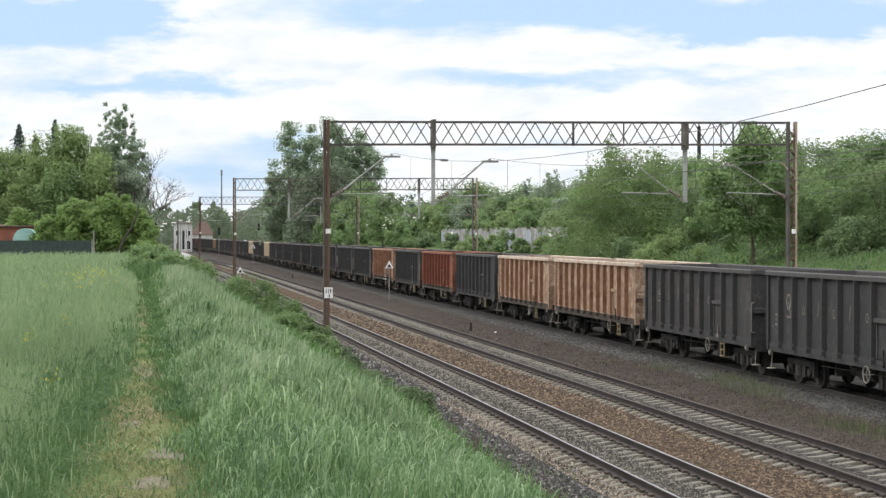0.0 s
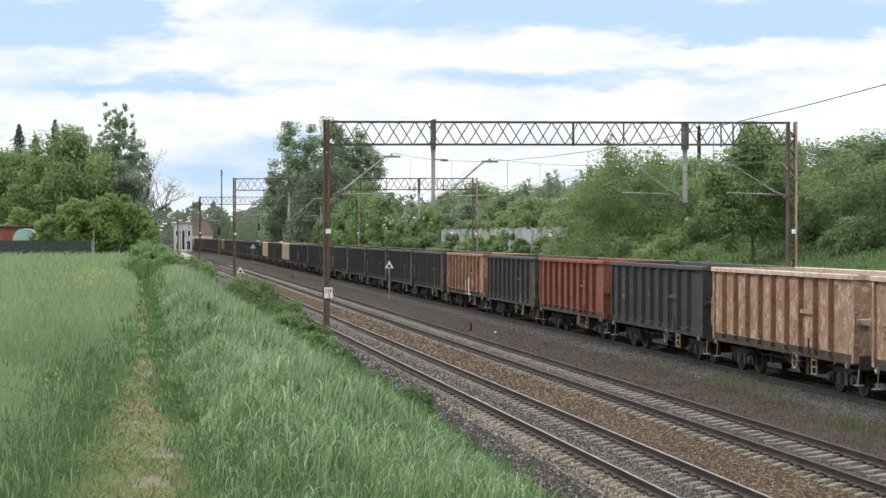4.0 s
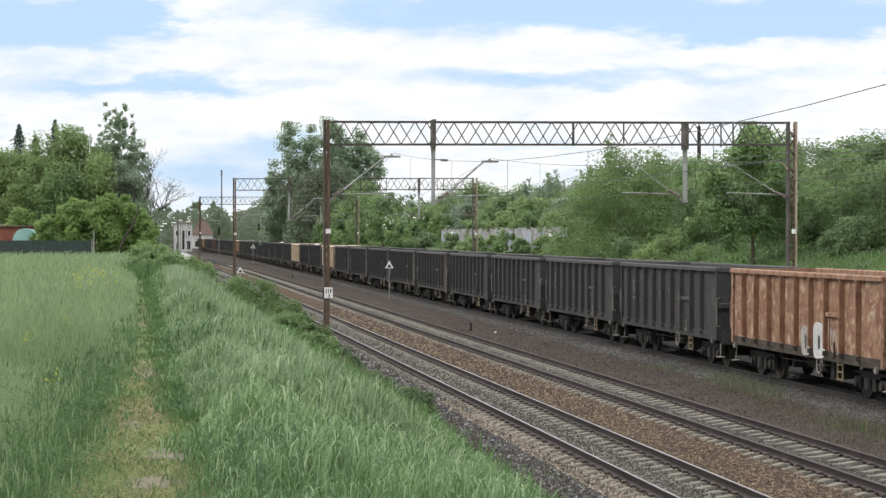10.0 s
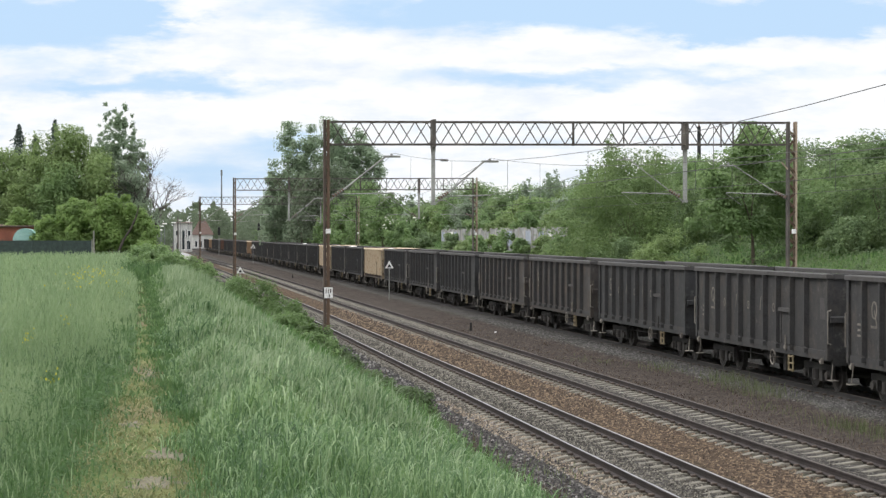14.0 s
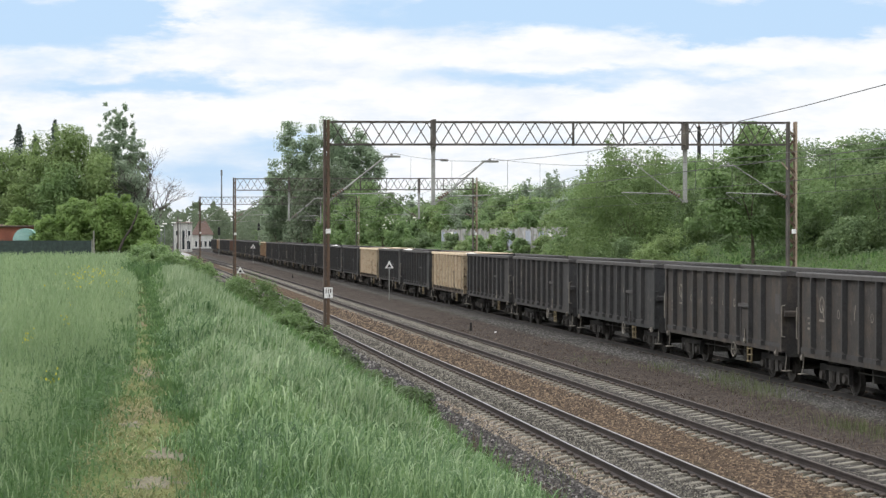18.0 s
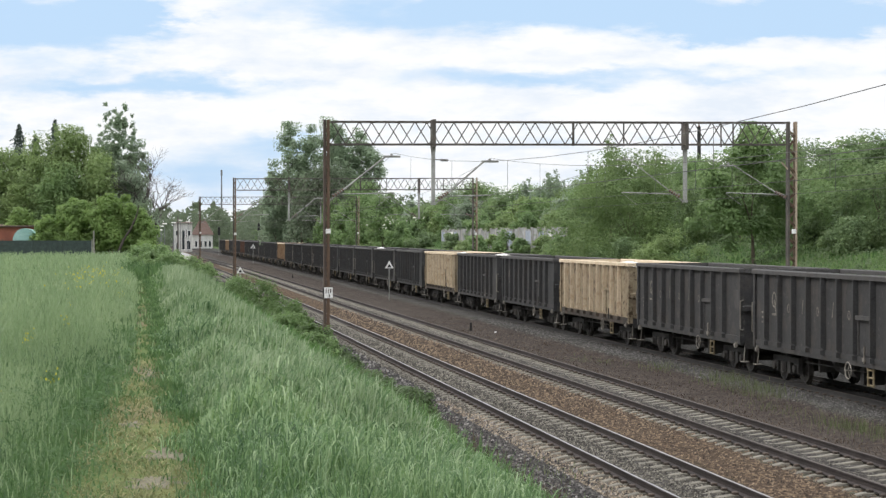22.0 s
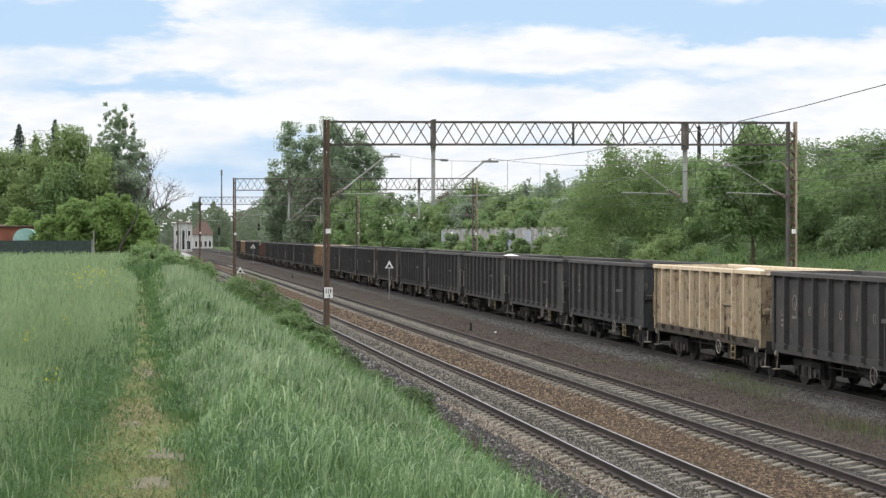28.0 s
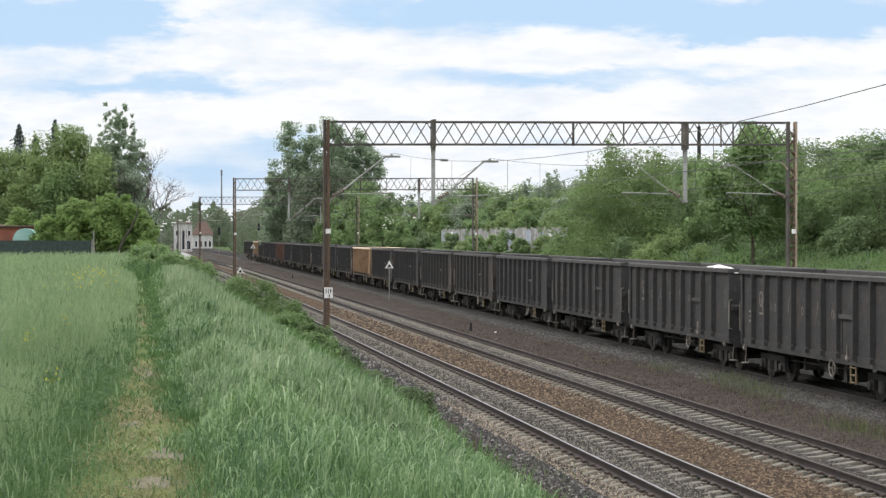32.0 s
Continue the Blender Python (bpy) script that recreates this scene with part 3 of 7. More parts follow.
# ---- ground ----
def build_ground():
    xs = np.unique(np.concatenate([np.array(PROFILE_X), np.arange(-12, 36, 0.5), np.linspace(-60, -12, 13), np.linspace(36, 120, 15), np.linspace(-500, -60, 9), np.linspace(120, 600, 9)]))
    ys = np.concatenate([np.array([-2500, -900, -400, -150, -60, -20]), np.arange(0, 130, 2.0), np.arange(130, 420, 10), np.arange(420, 900, 40), np.array([1100, 1500, 2200, 3000])])
    gx, gy = np.meshgrid(xs, ys)
    gz = land(gx, gy)
    rough = np.where((gx > -40) & (gx < 7) & (gy < 140) & (np.abs(gx) > 1.05), 1.0, 0.0) * 0.05
    gz = gz + rough * np.sin(gx * 2.1 + gy * 0.7) * np.sin(gy * 1.3 - gx)
    v = np.stack([gx, gy, gz], -1).reshape(-1, 3)
    n, m = len(ys), len(xs)
    i = np.arange(n - 1)[:, None] * m + np.arange(m - 1)[None]
    f = np.stack([i, i + 1, i + m + 1, i + m], -1).reshape(-1, 4)
    mat, ns, ln, b = material("earth_grass_and_gravel", 0.95, 0, 0.1)
    tc = ns.new("ShaderNodeTexCoord")
    wob = noise_node(ns, ln, 0.8, 4, tc.outputs["Object"])
    fine = noise_node(ns, ln, 9, 6, tc.outputs["Object"], 0.65)
    big = noise_node(ns, ln, 0.25, 4, tc.outputs["Object"])
    vo = ns.new("ShaderNodeTexVoronoi")
    vo.inputs["Scale"].default_value = 15
    ln.new(tc.outputs["Object"], vo.inputs["Vector"])
    cs = ns.new("ShaderNodeSeparateColor")
    ln.new(vo.outputs["Color"], cs.inputs[0])
    sep = ns.new("ShaderNodeSeparateXYZ")
    ln.new(tc.outputs["Object"], sep.inputs[0])
    # distance across the line, ragged by noise
    cross = ns.new("ShaderNodeMath")
    cross.operation = "MULTIPLY_ADD"
    cross.inputs[1].default_value = 0.9
    shift = ns.new("ShaderNodeMath")
    shift.operation = "ADD"
    shift.inputs[1].default_value = -0.45
    ln.new(sep.outputs[0], shift.inputs[0])
    ln.new(wob.outputs[0], cross.inputs[0])
    ln.new(shift.outputs[0], cross.inputs[2])

    def zone(lo, hi, soft=0.12):
        r1 = ns.new("ShaderNodeMapRange")
        r1.inputs["From Min"].default_value, r1.inputs["From Max"].default_value = lo - soft, lo + soft
        ln.new(cross.outputs[0], r1.inputs[0])
        r2 = ns.new("ShaderNodeMapRange")
        r2.inputs["From Min"].default_value, r2.inputs["From Max"].default_value = hi - soft, hi + soft
        r2.inputs["To Min"].default_value, r2.inputs["To Max"].default_value = 1, 0
        ln.new(cross.outputs[0], r2.inputs[0])
        mm = ns.new("ShaderNodeMath")
        mm.operation = "MULTIPLY"
        ln.new(r1.outputs[0], mm.inputs[0])
        ln.new(r2.outputs[0], mm.inputs[1])
        return mm.outputs[0]

    turf = ramp_node(ns, [(0.3, (0.034, 0.060, 0.017)), (0.6, (0.062, 0.105, 0.028)), (0.8, (0.10, 0.135, 0.048))])
    ln.new(fine.outputs[0], turf.inputs[0])
    dirt = ramp_node(ns, [(0.38, (0.075, 0.11, 0.035)), (0.52, (0.12, 0.13, 0.05)), (0.62, (0.14, 0.125, 0.065)), (0.72, (0.13, 0.112, 0.08))])
    ln.new(big.outputs[0], dirt.inputs[0])
    grey = ramp_node(ns, [(0.0, (0.010, 0.0094, 0.0088)), (0.5, (0.030, 0.0275, 0.025)), (1.0, (0.105, 0.096, 0.087))])
    ln.new(cs.outputs[0], grey.inputs[0])
    brown = ramp_node(ns, [(0.0, (0.020, 0.0135, 0.009)), (0.5, (0.052, 0.034, 0.022)), (1.0, (0.135, 0.095, 0.06))])
    ln.new(cs.outputs[1], brown.inputs[0])
    cinder = ramp_node(ns, [(0.0, (0.019, 0.0155, 0.0135)), (0.5, (0.040, 0.032, 0.027)), (1.0, (0.09, 0.073, 0.061))])
    ln.new(cs.outputs[2], cinder.inputs[0])
    pale = ramp_node(ns, [(0.0, (0.022, 0.021, 0.020)), (0.5, (0.055, 0.052, 0.049)), (1.0, (0.13, 0.124, 0.117))])
    ln.new(cs.outputs[2], pale.inputs[0])
    c = turf.outputs[0]
    c = mix_node(ns, ln, zone(-0.38, 0.42, 0.25), c, dirt.outputs[0])
    c = mix_node(ns, ln, zone(5.8, 10.9), c, grey.outputs[0])
    c = mix_node(ns, ln, zone(10.75, 12.6, 0.2), c, brown.outputs[0])
    c = mix_node(ns, ln, zone(12.5, 14.9, 0.2), c, grey.outputs[0])
    c = mix_node(ns, ln, zone(14.7, 18.5, 0.25), c, cinder.outputs[0])
    c = mix_node(ns, ln, zone(18.3, 26.5, 0.25), c, pale.outputs[0])
    # shade under the freight train, mixed into the bed's colour as near-black
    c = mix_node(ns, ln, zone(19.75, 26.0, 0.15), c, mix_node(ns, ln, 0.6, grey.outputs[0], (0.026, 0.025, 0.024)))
    var = ramp_node(ns, [(0.3, (0.72, 0.70, 0.68)), (0.7, (1.2, 1.2, 1.2))])
    ln.new(wob.outputs[0], var.inputs[0])
    ln.new(mix_node(ns, ln, 0.85, c, var.outputs[0], "MULTIPLY"), b.inputs["Base Color"])
    bump(ns, ln, b, vo.outputs["Distance"], 0.7, 0.04)
    ob = new("ground", np_mesh("ground", v, f, mat))
    tagged(ob, "grassy bank with a trodden path beside a stony railway bed", "ground", kind="structure")


build_ground()


# ---- tracks ----
RAIL_RING = [(-0.07, -0.16), (0.07, -0.16), (0.07, -0.145), (0.012, -0.12), (0.012, -0.04), (0.036, -0.03), (0.036, -0.004), (0.03, 0.0), (-0.03, 0.0), (-0.036, -0.004), (-0.036, -0.03), (-0.012, -0.04), (-0.012, -0.12), (-0.07, -0.145)]
HEAD_RING = [(-0.024, -0.002), (0.024, -0.002), (0.02, 0.003), (-0.02, 0.003)]
SLEEPER_STEP = 0.63


def track_path(x, top, bend, rise=None, y0=-320, y1=760):
    ys = np.concatenate([np.array([y0, -60.0]), np.arange(0, 200, 40.0), np.arange(200, y1, 20.0)])
    return [(x + float(bend(y)), float(y), top + (float(rise(y)) if rise else 0.0)) for y in ys]


def sleeper_bits():
    """A pre-stressed sleeper: level rail seats, dipping to the waist and sloping off to the ends."""
    line = [(-1.28, -0.245, 0.105), (-0.98, -0.172, 0.095), (-0.56, -0.166, 0.095), (-0.3, -0.205, 0.08), (0.0, -0.226, 0.075),
            (0.3, -0.205, 0.08), (0.56, -0.166, 0.095), (0.98, -0.172, 0.095), (1.28, -0.245, 0.105)]
    vs, fs = [], []
    for x, z, w in line:
        vs += [(x, -w - 0.05, -0.37), (x, -w, z - 0.012), (x, -w + 0.015, z), (x, w - 0.015, z), (x, w, z - 0.012), (x, w + 0.05, -0.37)]
    for k in range(len(line) - 1):
        a = 6 * k
        fs += [(a + i, a + i + 1, a + i + 7, a + i + 6) for i in range(5)]
    fs += [tuple(range(5, -1, -1)), tuple(range(len(vs) - 6, len(vs)))]
    return Bits().add(vs, fs)


def build_track(label, x, top, bend, head, lo, hi, rise=None, web="rail"):
    tr = tagged(empty("track", pose(x, 0, top)), label, "railway track", "railway tracks", "structure")
    for s in (-1, 1):
        rb = Bits().sweep(track_path(s * 0.7525, 0, bend, rise), RAIL_RING)
        rail = part("rail", rb, M[web], tr, "rusty-sided steel rail")
        part("rail_head", Bits().sweep(track_path(s * 0.7525, 0, bend, rise), HEAD_RING), M[head], rail)
    one = sleeper_bits()
    sl = one.mesh("sleeper", M["sleeper"])
    fb = Bits()
    for s in (-1, 1):
        for t in (-1, 1):
            fb.chamfer(s * 0.7525 + t * 0.11 - 0.05, s * 0.7525 + t * 0.11 + 0.05, -0.06, 0.06, -0.17, -0.115, 0.015)
    fm = fb.mesh("rail_fastening", M["clip"])
    y, rest = -60.0, Bits()
    rng = random.Random(int(x * 10))
    while y < 420:
        off, up = float(bend(y)), float(rise(y)) if rise else 0.0
        if lo <= y <= hi:
            ob = part("sleeper", sl, None, tr)
            ob.matrix_basis = pose(off, y, up + rng.uniform(-0.008, 0.008), 0, 0, rng.uniform(-0.6, 0.6))
            part("rail_fastening", fm, None, ob)
        else:
            if y < 300:
                rest.add([(off + q[0], y + q[1], up + q[2]) for q in one.v], one.f)
        y += SLEEPER_STEP
    tagged(part("sleeper_rows", rest, M["sleeper"], tr), kind="stuff")
    return tr


build_track("main line track with worn bright rails on concrete sleepers", TRACK_A, 0.0, bend_ab, "railhead", 20, 95)
build_track("second main line track with rusty rails on concrete sleepers", TRACK_B, 0.0, bend_b, "railhead_dull", 24, 95)
build_track("outer freight track with dark rails beneath the passing train", TRACK_C, C_TOP, bend_c, "railhead_dull", 38, 80, rise_c, "rail_dark_grey")


def scatter_stones(name, mat, x0, x1, y0, y1, n, smin, smax, label, seed, lift=0.0):
    rng = np.random.default_rng(seed)
    # more of them close by
    u = rng.random(n)
    y = y0 * (y1 / y0) ** u
    x = rng.uniform(x0, x1, n)
    z = land(x, y) + lift
    s = rng.uniform(smin, smax, n) * np.clip(y / 45, 0.9, 1.7)
    # broken faces above; the foot of each stone is bedded in the ground
    octa = np.array([(1, 0, -0.35), (0.1, 1, -0.35), (-1, 0, -0.35), (-0.1, -1, -0.35), (0.3, 0.1, 0.75), (-0.35, 0.05, 0.62)], float)
    tri = np.array([(0, 1, 4), (1, 5, 4), (1, 2, 5), (2, 3, 5), (3, 4, 5), (3, 0, 4)])
    jit = rng.uniform(0.6, 1.25, (n, 6, 3))
    v = octa[None] * jit * s[:, None, None]
    a = rng.uniform(0, 6.28, n)
    ca, sa = np.cos(a)[:, None], np.sin(a)[:, None]
    vx = v[..., 0] * ca - v[..., 1] * sa
    vy = v[..., 0] * sa + v[..., 1] * ca
    v = np.stack([vx + x[:, None], vy + y[:, None], v[..., 2] + z[:, None]], -1).reshape(-1, 3)
    f = (tri[None] + (np.arange(n) * 6)[:, None, None]).reshape(-1, 3)
    ob = new(name, np_mesh(name, v, f, mat))
    return tagged(ob, label, "gravel", kind="stuff")


scatter_stones("ballast_stones", M["stone_pale"], 5.4, 8.45, 24, 110, 18000, 0.022, 0.062, "loose grey ballast stones on the track shoulder", 1)
scatter_stones("ballast_stones", M["stone_tan"], 8.05, 8.85, 24, 52, 6500, 0.014, 0.034, "tan gravel about the sleeper ends", 7, 0.015)
scatter_stones("ballast_stones", M["stone_mix"], 8.35, 8.85, 48, 120, 6500, 0.014, 0.034, "dusty grey-tan gravel along the rail", 8, 0.03)
scatter_stones("ballast_stones", M["stone_mix"], 8.9, 10.2, 24, 150, 20000, 0.014, 0.036, "grey and tan ballast stones between worn rails", 2, 0.012)
scatter_stones("ballast_stones", M["stone_rust"], 10.45, 12.75, 24, 120, 13500, 0.02, 0.05, "rust-brown ballast stones between the tracks", 3)
scatter_stones("ballast_stones", M["stone_mix"], 12.85, 14.0, 28, 160, 11500, 0.012, 0.026, "grey ballast stones between rusty rails", 4)
scatter_stones("ballast_stones", M["stone_cinder"], 14.4, 18.3, 28, 110, 9500, 0.012, 0.030, "brown gravel and cinders beside the track", 5)
scatter_stones("ballast_stones", M["stone_shoulder"], 18.1, 19.55, 38, 105, 8000, 0.014, 0.034, "pale grey ballast stones along the freight track", 6)


# ---- overhead line gantries ----
GANTRY_L, GANTRY_R = 7.1, 25.95


def channel_bits(x, s, z0, z1, f=0.12):
    """A channel section, open towards s."""
    ring = [(x, -0.13), (x + s * f, -0.13), (x + s * f, -0.105), (x + s * 0.03, -0.105), (x + s * 0.03, 0.105), (x + s * f, 0.105), (x + s * f, 0.13), (x, 0.13)]
    n = len(ring)
    vs = [(a, c, z) for z in (z0, z1) for a, c in ring]
    return Bits().add(vs, [(i, (i + 1) % n, n + (i + 1) % n, n + i) for i in range(n)] + [(0, 1, 2, 3, 4, 5, 6, 7), (15, 14, 13, 12, 11, 10, 9, 8)])


def lattice_post(gantry, x, height, front, label, half=0.14, f=0.12, rear="post_grey"):
    post = part("post", channel_bits(x - half, 1, 0.3, height, f), M[rear], gantry, label)
    part("channel", channel_bits(x + half, -1, 0.3, height, f), M[front], post)
    lace, back = Bits(), Bits()
    k, z = 0, 0.4
    while z < height - 0.45:
        a, c = (x - half + 0.02, x + half - 0.02) if k % 2 else (x + half - 0.02, x - half + 0.02)
        lace.bar((a, -0.115, z), (c, -0.115, z + 0.36), 0.02, 0.05)
        back.bar((a, 0.115, z), (c, 0.115, z + 0.36), 0.02, 0.05)
        z += 0.36
        k += 1
    part("lacing", lace, M["post_rust"], post)
    part("lacing", back, M["post_rust"], post)
    part("painted_base", Bits().chamfer(x - half - 0.012, x + half + 0.012, -0.145, 0.145, -0.1, 0.72, 0.02), M["black"], post, "black-painted post base")
    part("footing", Bits().chamfer(x - 0.4, x + 0.4, -0.4, 0.4, -0.9, -0.22, 0.05), M["sleeper"], post)
    part("band", Bits().box(x - 0.04, x + 0.15, -0.142, -0.135, 4.48, 4.66), M["white"], post, "small white enamel plate")
    return post


def cantilever(gantry, x0, x1, z0, z1, thick=0.04):
    """A bracket from its post at x0 to the wire at x1."""
    s = 1 if x1 > x0 else -1
    arm = part("bracket", Bits().tube((x0 + s * 0.12, 0, z0), (x1 - s * 0.25, 0, z1), thick), M["zinc"], gantry, "galvanised diagonal bracket tube")
    part("stub", Bits().tube((x1 - s * 0.32, 0, z1 + 0.02), (x1 + s * 0.35, 0, z1 + 0.02), thick * 1.1).box(x1 - 0.04, x1 + 0.04, -0.04, 0.04, z1 + 0.0, z1 + 0.13), M["zinc"], arm)
    part("registration_tube", Bits().tube((x0 + s * 0.2, 0, z0 + 0.25), (x1 + s * 0.1, 0, z0 + 0.32), 0.022), M["zinc"], arm)
    ins = Bits()
    for k in range(5):
        f = 0.1 + 0.035 * k
        p = Vector((x0, 0, z0)).lerp(Vector((x1, 0, z1)), f)
        q = Vector((x0, 0, z0)).lerp(Vector((x1, 0, z1)), f + 0.018)
        ins.tube(p, q, 0.08, 0.05, 8)
    part("insulator", ins, M["insulator"], arm)
    part("steady_arm", Bits().tube((x1 + s * 0.1, 0, z0 + 0.3), (x1 - s * 0.55, 0, z0 - 0.18), 0.008), M["zinc"], arm)


def build_gantry():
    g = tagged(empty("overhead_line_gantry", pose(0, 73.8, -0.02)), "rusty steel lattice gantry carrying overhead wires across the tracks", "gantry", "gantries across the tracks")
    # the post's left channel gets a darker steel: its shaded side as colour
    lattice_post(g, GANTRY_L, 8.9, "post_rust", "rust-brown laced steel post", 0.118, 0.1, "post_dark")
    lattice_post(g, GANTRY_R, 9.0, "post_pale", "laced steel post with pale brown paint", 0.2, 0.09)
    x0, x1, zb, zt = GANTRY_L + 0.17, GANTRY_R - 0.17, 7.94, 8.82
    tilt = 0.13 / (x1 - x0)
    for y in (-0.28, 0.28):
        for z in (zb, zt):
            b = Bits().bar((x0, y, z), (x1, y, z + 0.13), 0.055, 0.055)
            part("chord", b, M["post_grey"], g)
    n = 34
    step = (x1 - x0) / n
    up = Bits().bar((0, 0, 0), (step, 0, zt - zb), 0.03, 0.036).mesh("diagonal", M["post_grey"])
    down = Bits().bar((0, 0, zt - zb), (step, 0, 0), 0.03, 0.036).mesh("diagonal", M["post_grey"])
    for j, y in enumerate((-0.28, 0.28)):
        for i in range(n):
            ob = part("diagonal", up if (i + j) % 2 else down, None, g)
            ob.location = (x0 + i * step, y, zb + tilt * i * step)
    tie = Bits().bar((0, -0.28, 0), (0, 0.28, 0), 0.03, 0.03).mesh("cross_tie", M["post_grey"])
    for i in range(0, n + 1, 2):
        for z in (zb, zt):
            ob = part("cross_tie", tie, None, g)
            ob.location = (x0 + i * step, 0, z + tilt * i * step)
    for x in (16.85, 22.9, 23.4, 18.9):
        part("vertical", Bits().bar((x, -0.3, zb), (x, -0.3, zt + 0.08), 0.09 if x < 17 else 0.05, 0.05), M["post_grey"], g)
    for x, lo in ((11.3, 5.62), (21.5, 5.75)):
        h = part("drop_post", Bits().box(x - 0.07, x + 0.07, -0.07, 0.07, lo, zb - 0.05).box(x - 0.1, x + 0.1, -0.1, 0.1, lo - 0.02, lo + 0.06), M["zinc"], g, "grey hanging drop post")
        part("clamp", Bits().box(x - 0.06, x + 0.06, -0.34, 0.34, zb - 0.1, zt + 0.12), M["post_grey"], h)
        part("gusset", Bits().add([(x - 0.1, -0.03, zb - 0.05), (x + 0.1, -0.03, zb - 0.05), (x + 0.07, -0.03, zb - 0.38), (x - 0.07, -0.03, zb - 0.38), (x - 0.1, 0.03, zb - 0.05), (x + 0.1, 0.03, zb - 0.05), (x + 0.07, 0.03, zb - 0.38), (x - 0.07, 0.03, zb - 0.38)],
                                   [(3, 2, 1, 0), (4, 5, 6, 7), (0, 1, 5, 4), (1, 2, 6, 5), (2, 3, 7, 6), (3, 0, 4, 7)]), M["post_grey"], h)
    part("wire_clamp", Bits().tube((11.37, 0, 7.38), (11.9, 0, 7.36), 0.022, n=6).tube((11.6, 0, 7.36), (11.88, 0, 7.35), 0.045, n=8), M["post_grey"], g)
    part("strut", Bits().bar((25.5, -0.1, 7.35), (26.15, -0.1, 6.65), 0.05, 0.05), M["post_pale"], g)
    cantilever(g, GANTRY_L, 9.65, 5.75, 7.47)
    cantilever(g, 11.3, 13.55, 5.68, 7.3)
    cantilever(g, 21.5, 19.0, 5.8, 7.4, 0.024)
    cantilever(g, GANTRY_R, 23.3, 5.8, 7.2, 0.024)
    return g


gantry = build_gantry()
GANTRY_Y = [73.8, 147.8, 228.0]
copy_thing(gantry, pose(0, 147.8, -0.02))
copy_thing(gantry, pose(-0.25, 228, 0.2))
copy_thing(gantry, pose(0, -1.0, -0.02))

# the plate on the nearest post: two lines of figures that cannot be read
plate = tagged(empty("marker_plate", pose(GANTRY_L + 0.06, 73.62, 2.16)), "white number plate with dark worn figures on the gantry post", "sign")
part("board", Bits().box(-0.2, 0.2, -0.012, 0.012, -0.24, 0.24), M["white"], plate)
for x0, x1, z0, z1 in ((-0.13, -0.09, -0.02, 0.19), (-0.03, 0.01, -0.02, 0.19), (0.07, 0.13, -0.02, 0.19), (0.02, 0.08, -0.2, -0.06)):
    part("bar", Bits().box(x0, x1, -0.017, -0.0125, z0, z1), M["post_grey"], plate)
plate.scale = (0.82, 1, 0.86)
part("edge", Bits().box(-0.26, -0.205, -0.02, 0.0, -0.23, 0.23), M["black"], plate)


def sag(t, drop):
    return 4 * drop * t * (1 - t)


def overhead_wire(x, messenger, low, contact, label, first=1):
    w = tagged(empty("overhead_wire", pose(x, 73.8, contact)), label, "overhead wire", "overhead wires")
    stations = [-1.0] + GANTRY_Y + [305.0]
    for a, c in zip(stations, stations[1:]):
        pa, pc = float(bend_ab(a)), float(bend_ab(c))
        pts = []
        for k in range(17):
            t = k / 16
            pts.append((pa + (pc - pa) * t, a + (c - a) * t - 73.8, messenger - sag(t, messenger - low) - contact))
        mb, cb = Bits(), Bits()
        mb.sweep(pts, [(-0.0065, 0), (0, -0.0065), (0.0065, 0), (0, 0.0065)])
        cb.tube((pa, a - 73.8, 0), (pc, c - 73.8, 0), 0.008, n=4)
        part("messenger_wire", mb, M["wire"], w)
        part("contact_wire", cb, M["wire"], w)
        for k in range(first, 16, 2):
            p = pts[k]
            part("dropper", Bits().tube((p[0], p[1], 0), p, 0.006, n=4), M["wire"], w)


overhead_wire(9.75, 7.6, 6.2, 5.52, "sagging overhead wire with droppers above the main track")
overhead_wire(13.6, 7.42, 6.12, 5.52, "overhead wire with droppers above the second track", 2)
overhead_wire(19.0, 7.5, 6.3, 5.6, "overhead wire with droppers above the freight track")
# ---- the train of open coal wagons ----
SPEED = 9.70
WAGON_PITCH = 14.12
HALF = 6.4
WALL = 1.42


def rib_bits(z0, z1):
    """A hat-section stiffener, its foot cut slantwise; it stands out towards -x."""
    d, w, t = 0.15, 0.055, 0.036
    vs = [(0, -w, z0), (-d, -t, z0 + 0.1), (-d, t, z0 + 0.1), (0, w, z0), (0, -w, z1), (-d, -t, z1), (-d, t, z1), (0, w, z1)]
    return Bits().add(vs, [(0, 1, 5, 4), (1, 2, 6, 5), (2, 3, 7, 6), (3, 0, 4, 7), (4, 5, 6, 7), (3, 2, 1, 0)])


def wheel_bits(x):
    b = Bits()
    s = 1 if x > 0 else -1
    n = 14
    prof = [(x - s * 0.07, 0.49), (x - s * 0.04, 0.49), (x - s * 0.035, 0.462), (x + s * 0.065, 0.455), (x + s * 0.065, 0.40), (x + s * 0.03, 0.38), (x + s * 0.02, 0.20), (x + s * 0.09, 0.17), (x + s * 0.09, 0.0)]
    vs = [(px, r * math.cos(2 * math.pi * i / n), r * math.sin(2 * math.pi * i / n)) for px, r in prof for i in range(n)]
    fs = [(k * n + i, k * n + (i + 1) % n, (k + 1) * n + (i + 1) % n, (k + 1) * n + i) for k in range(len(prof) - 1) for i in range(n)]
    return b.add(vs, fs)


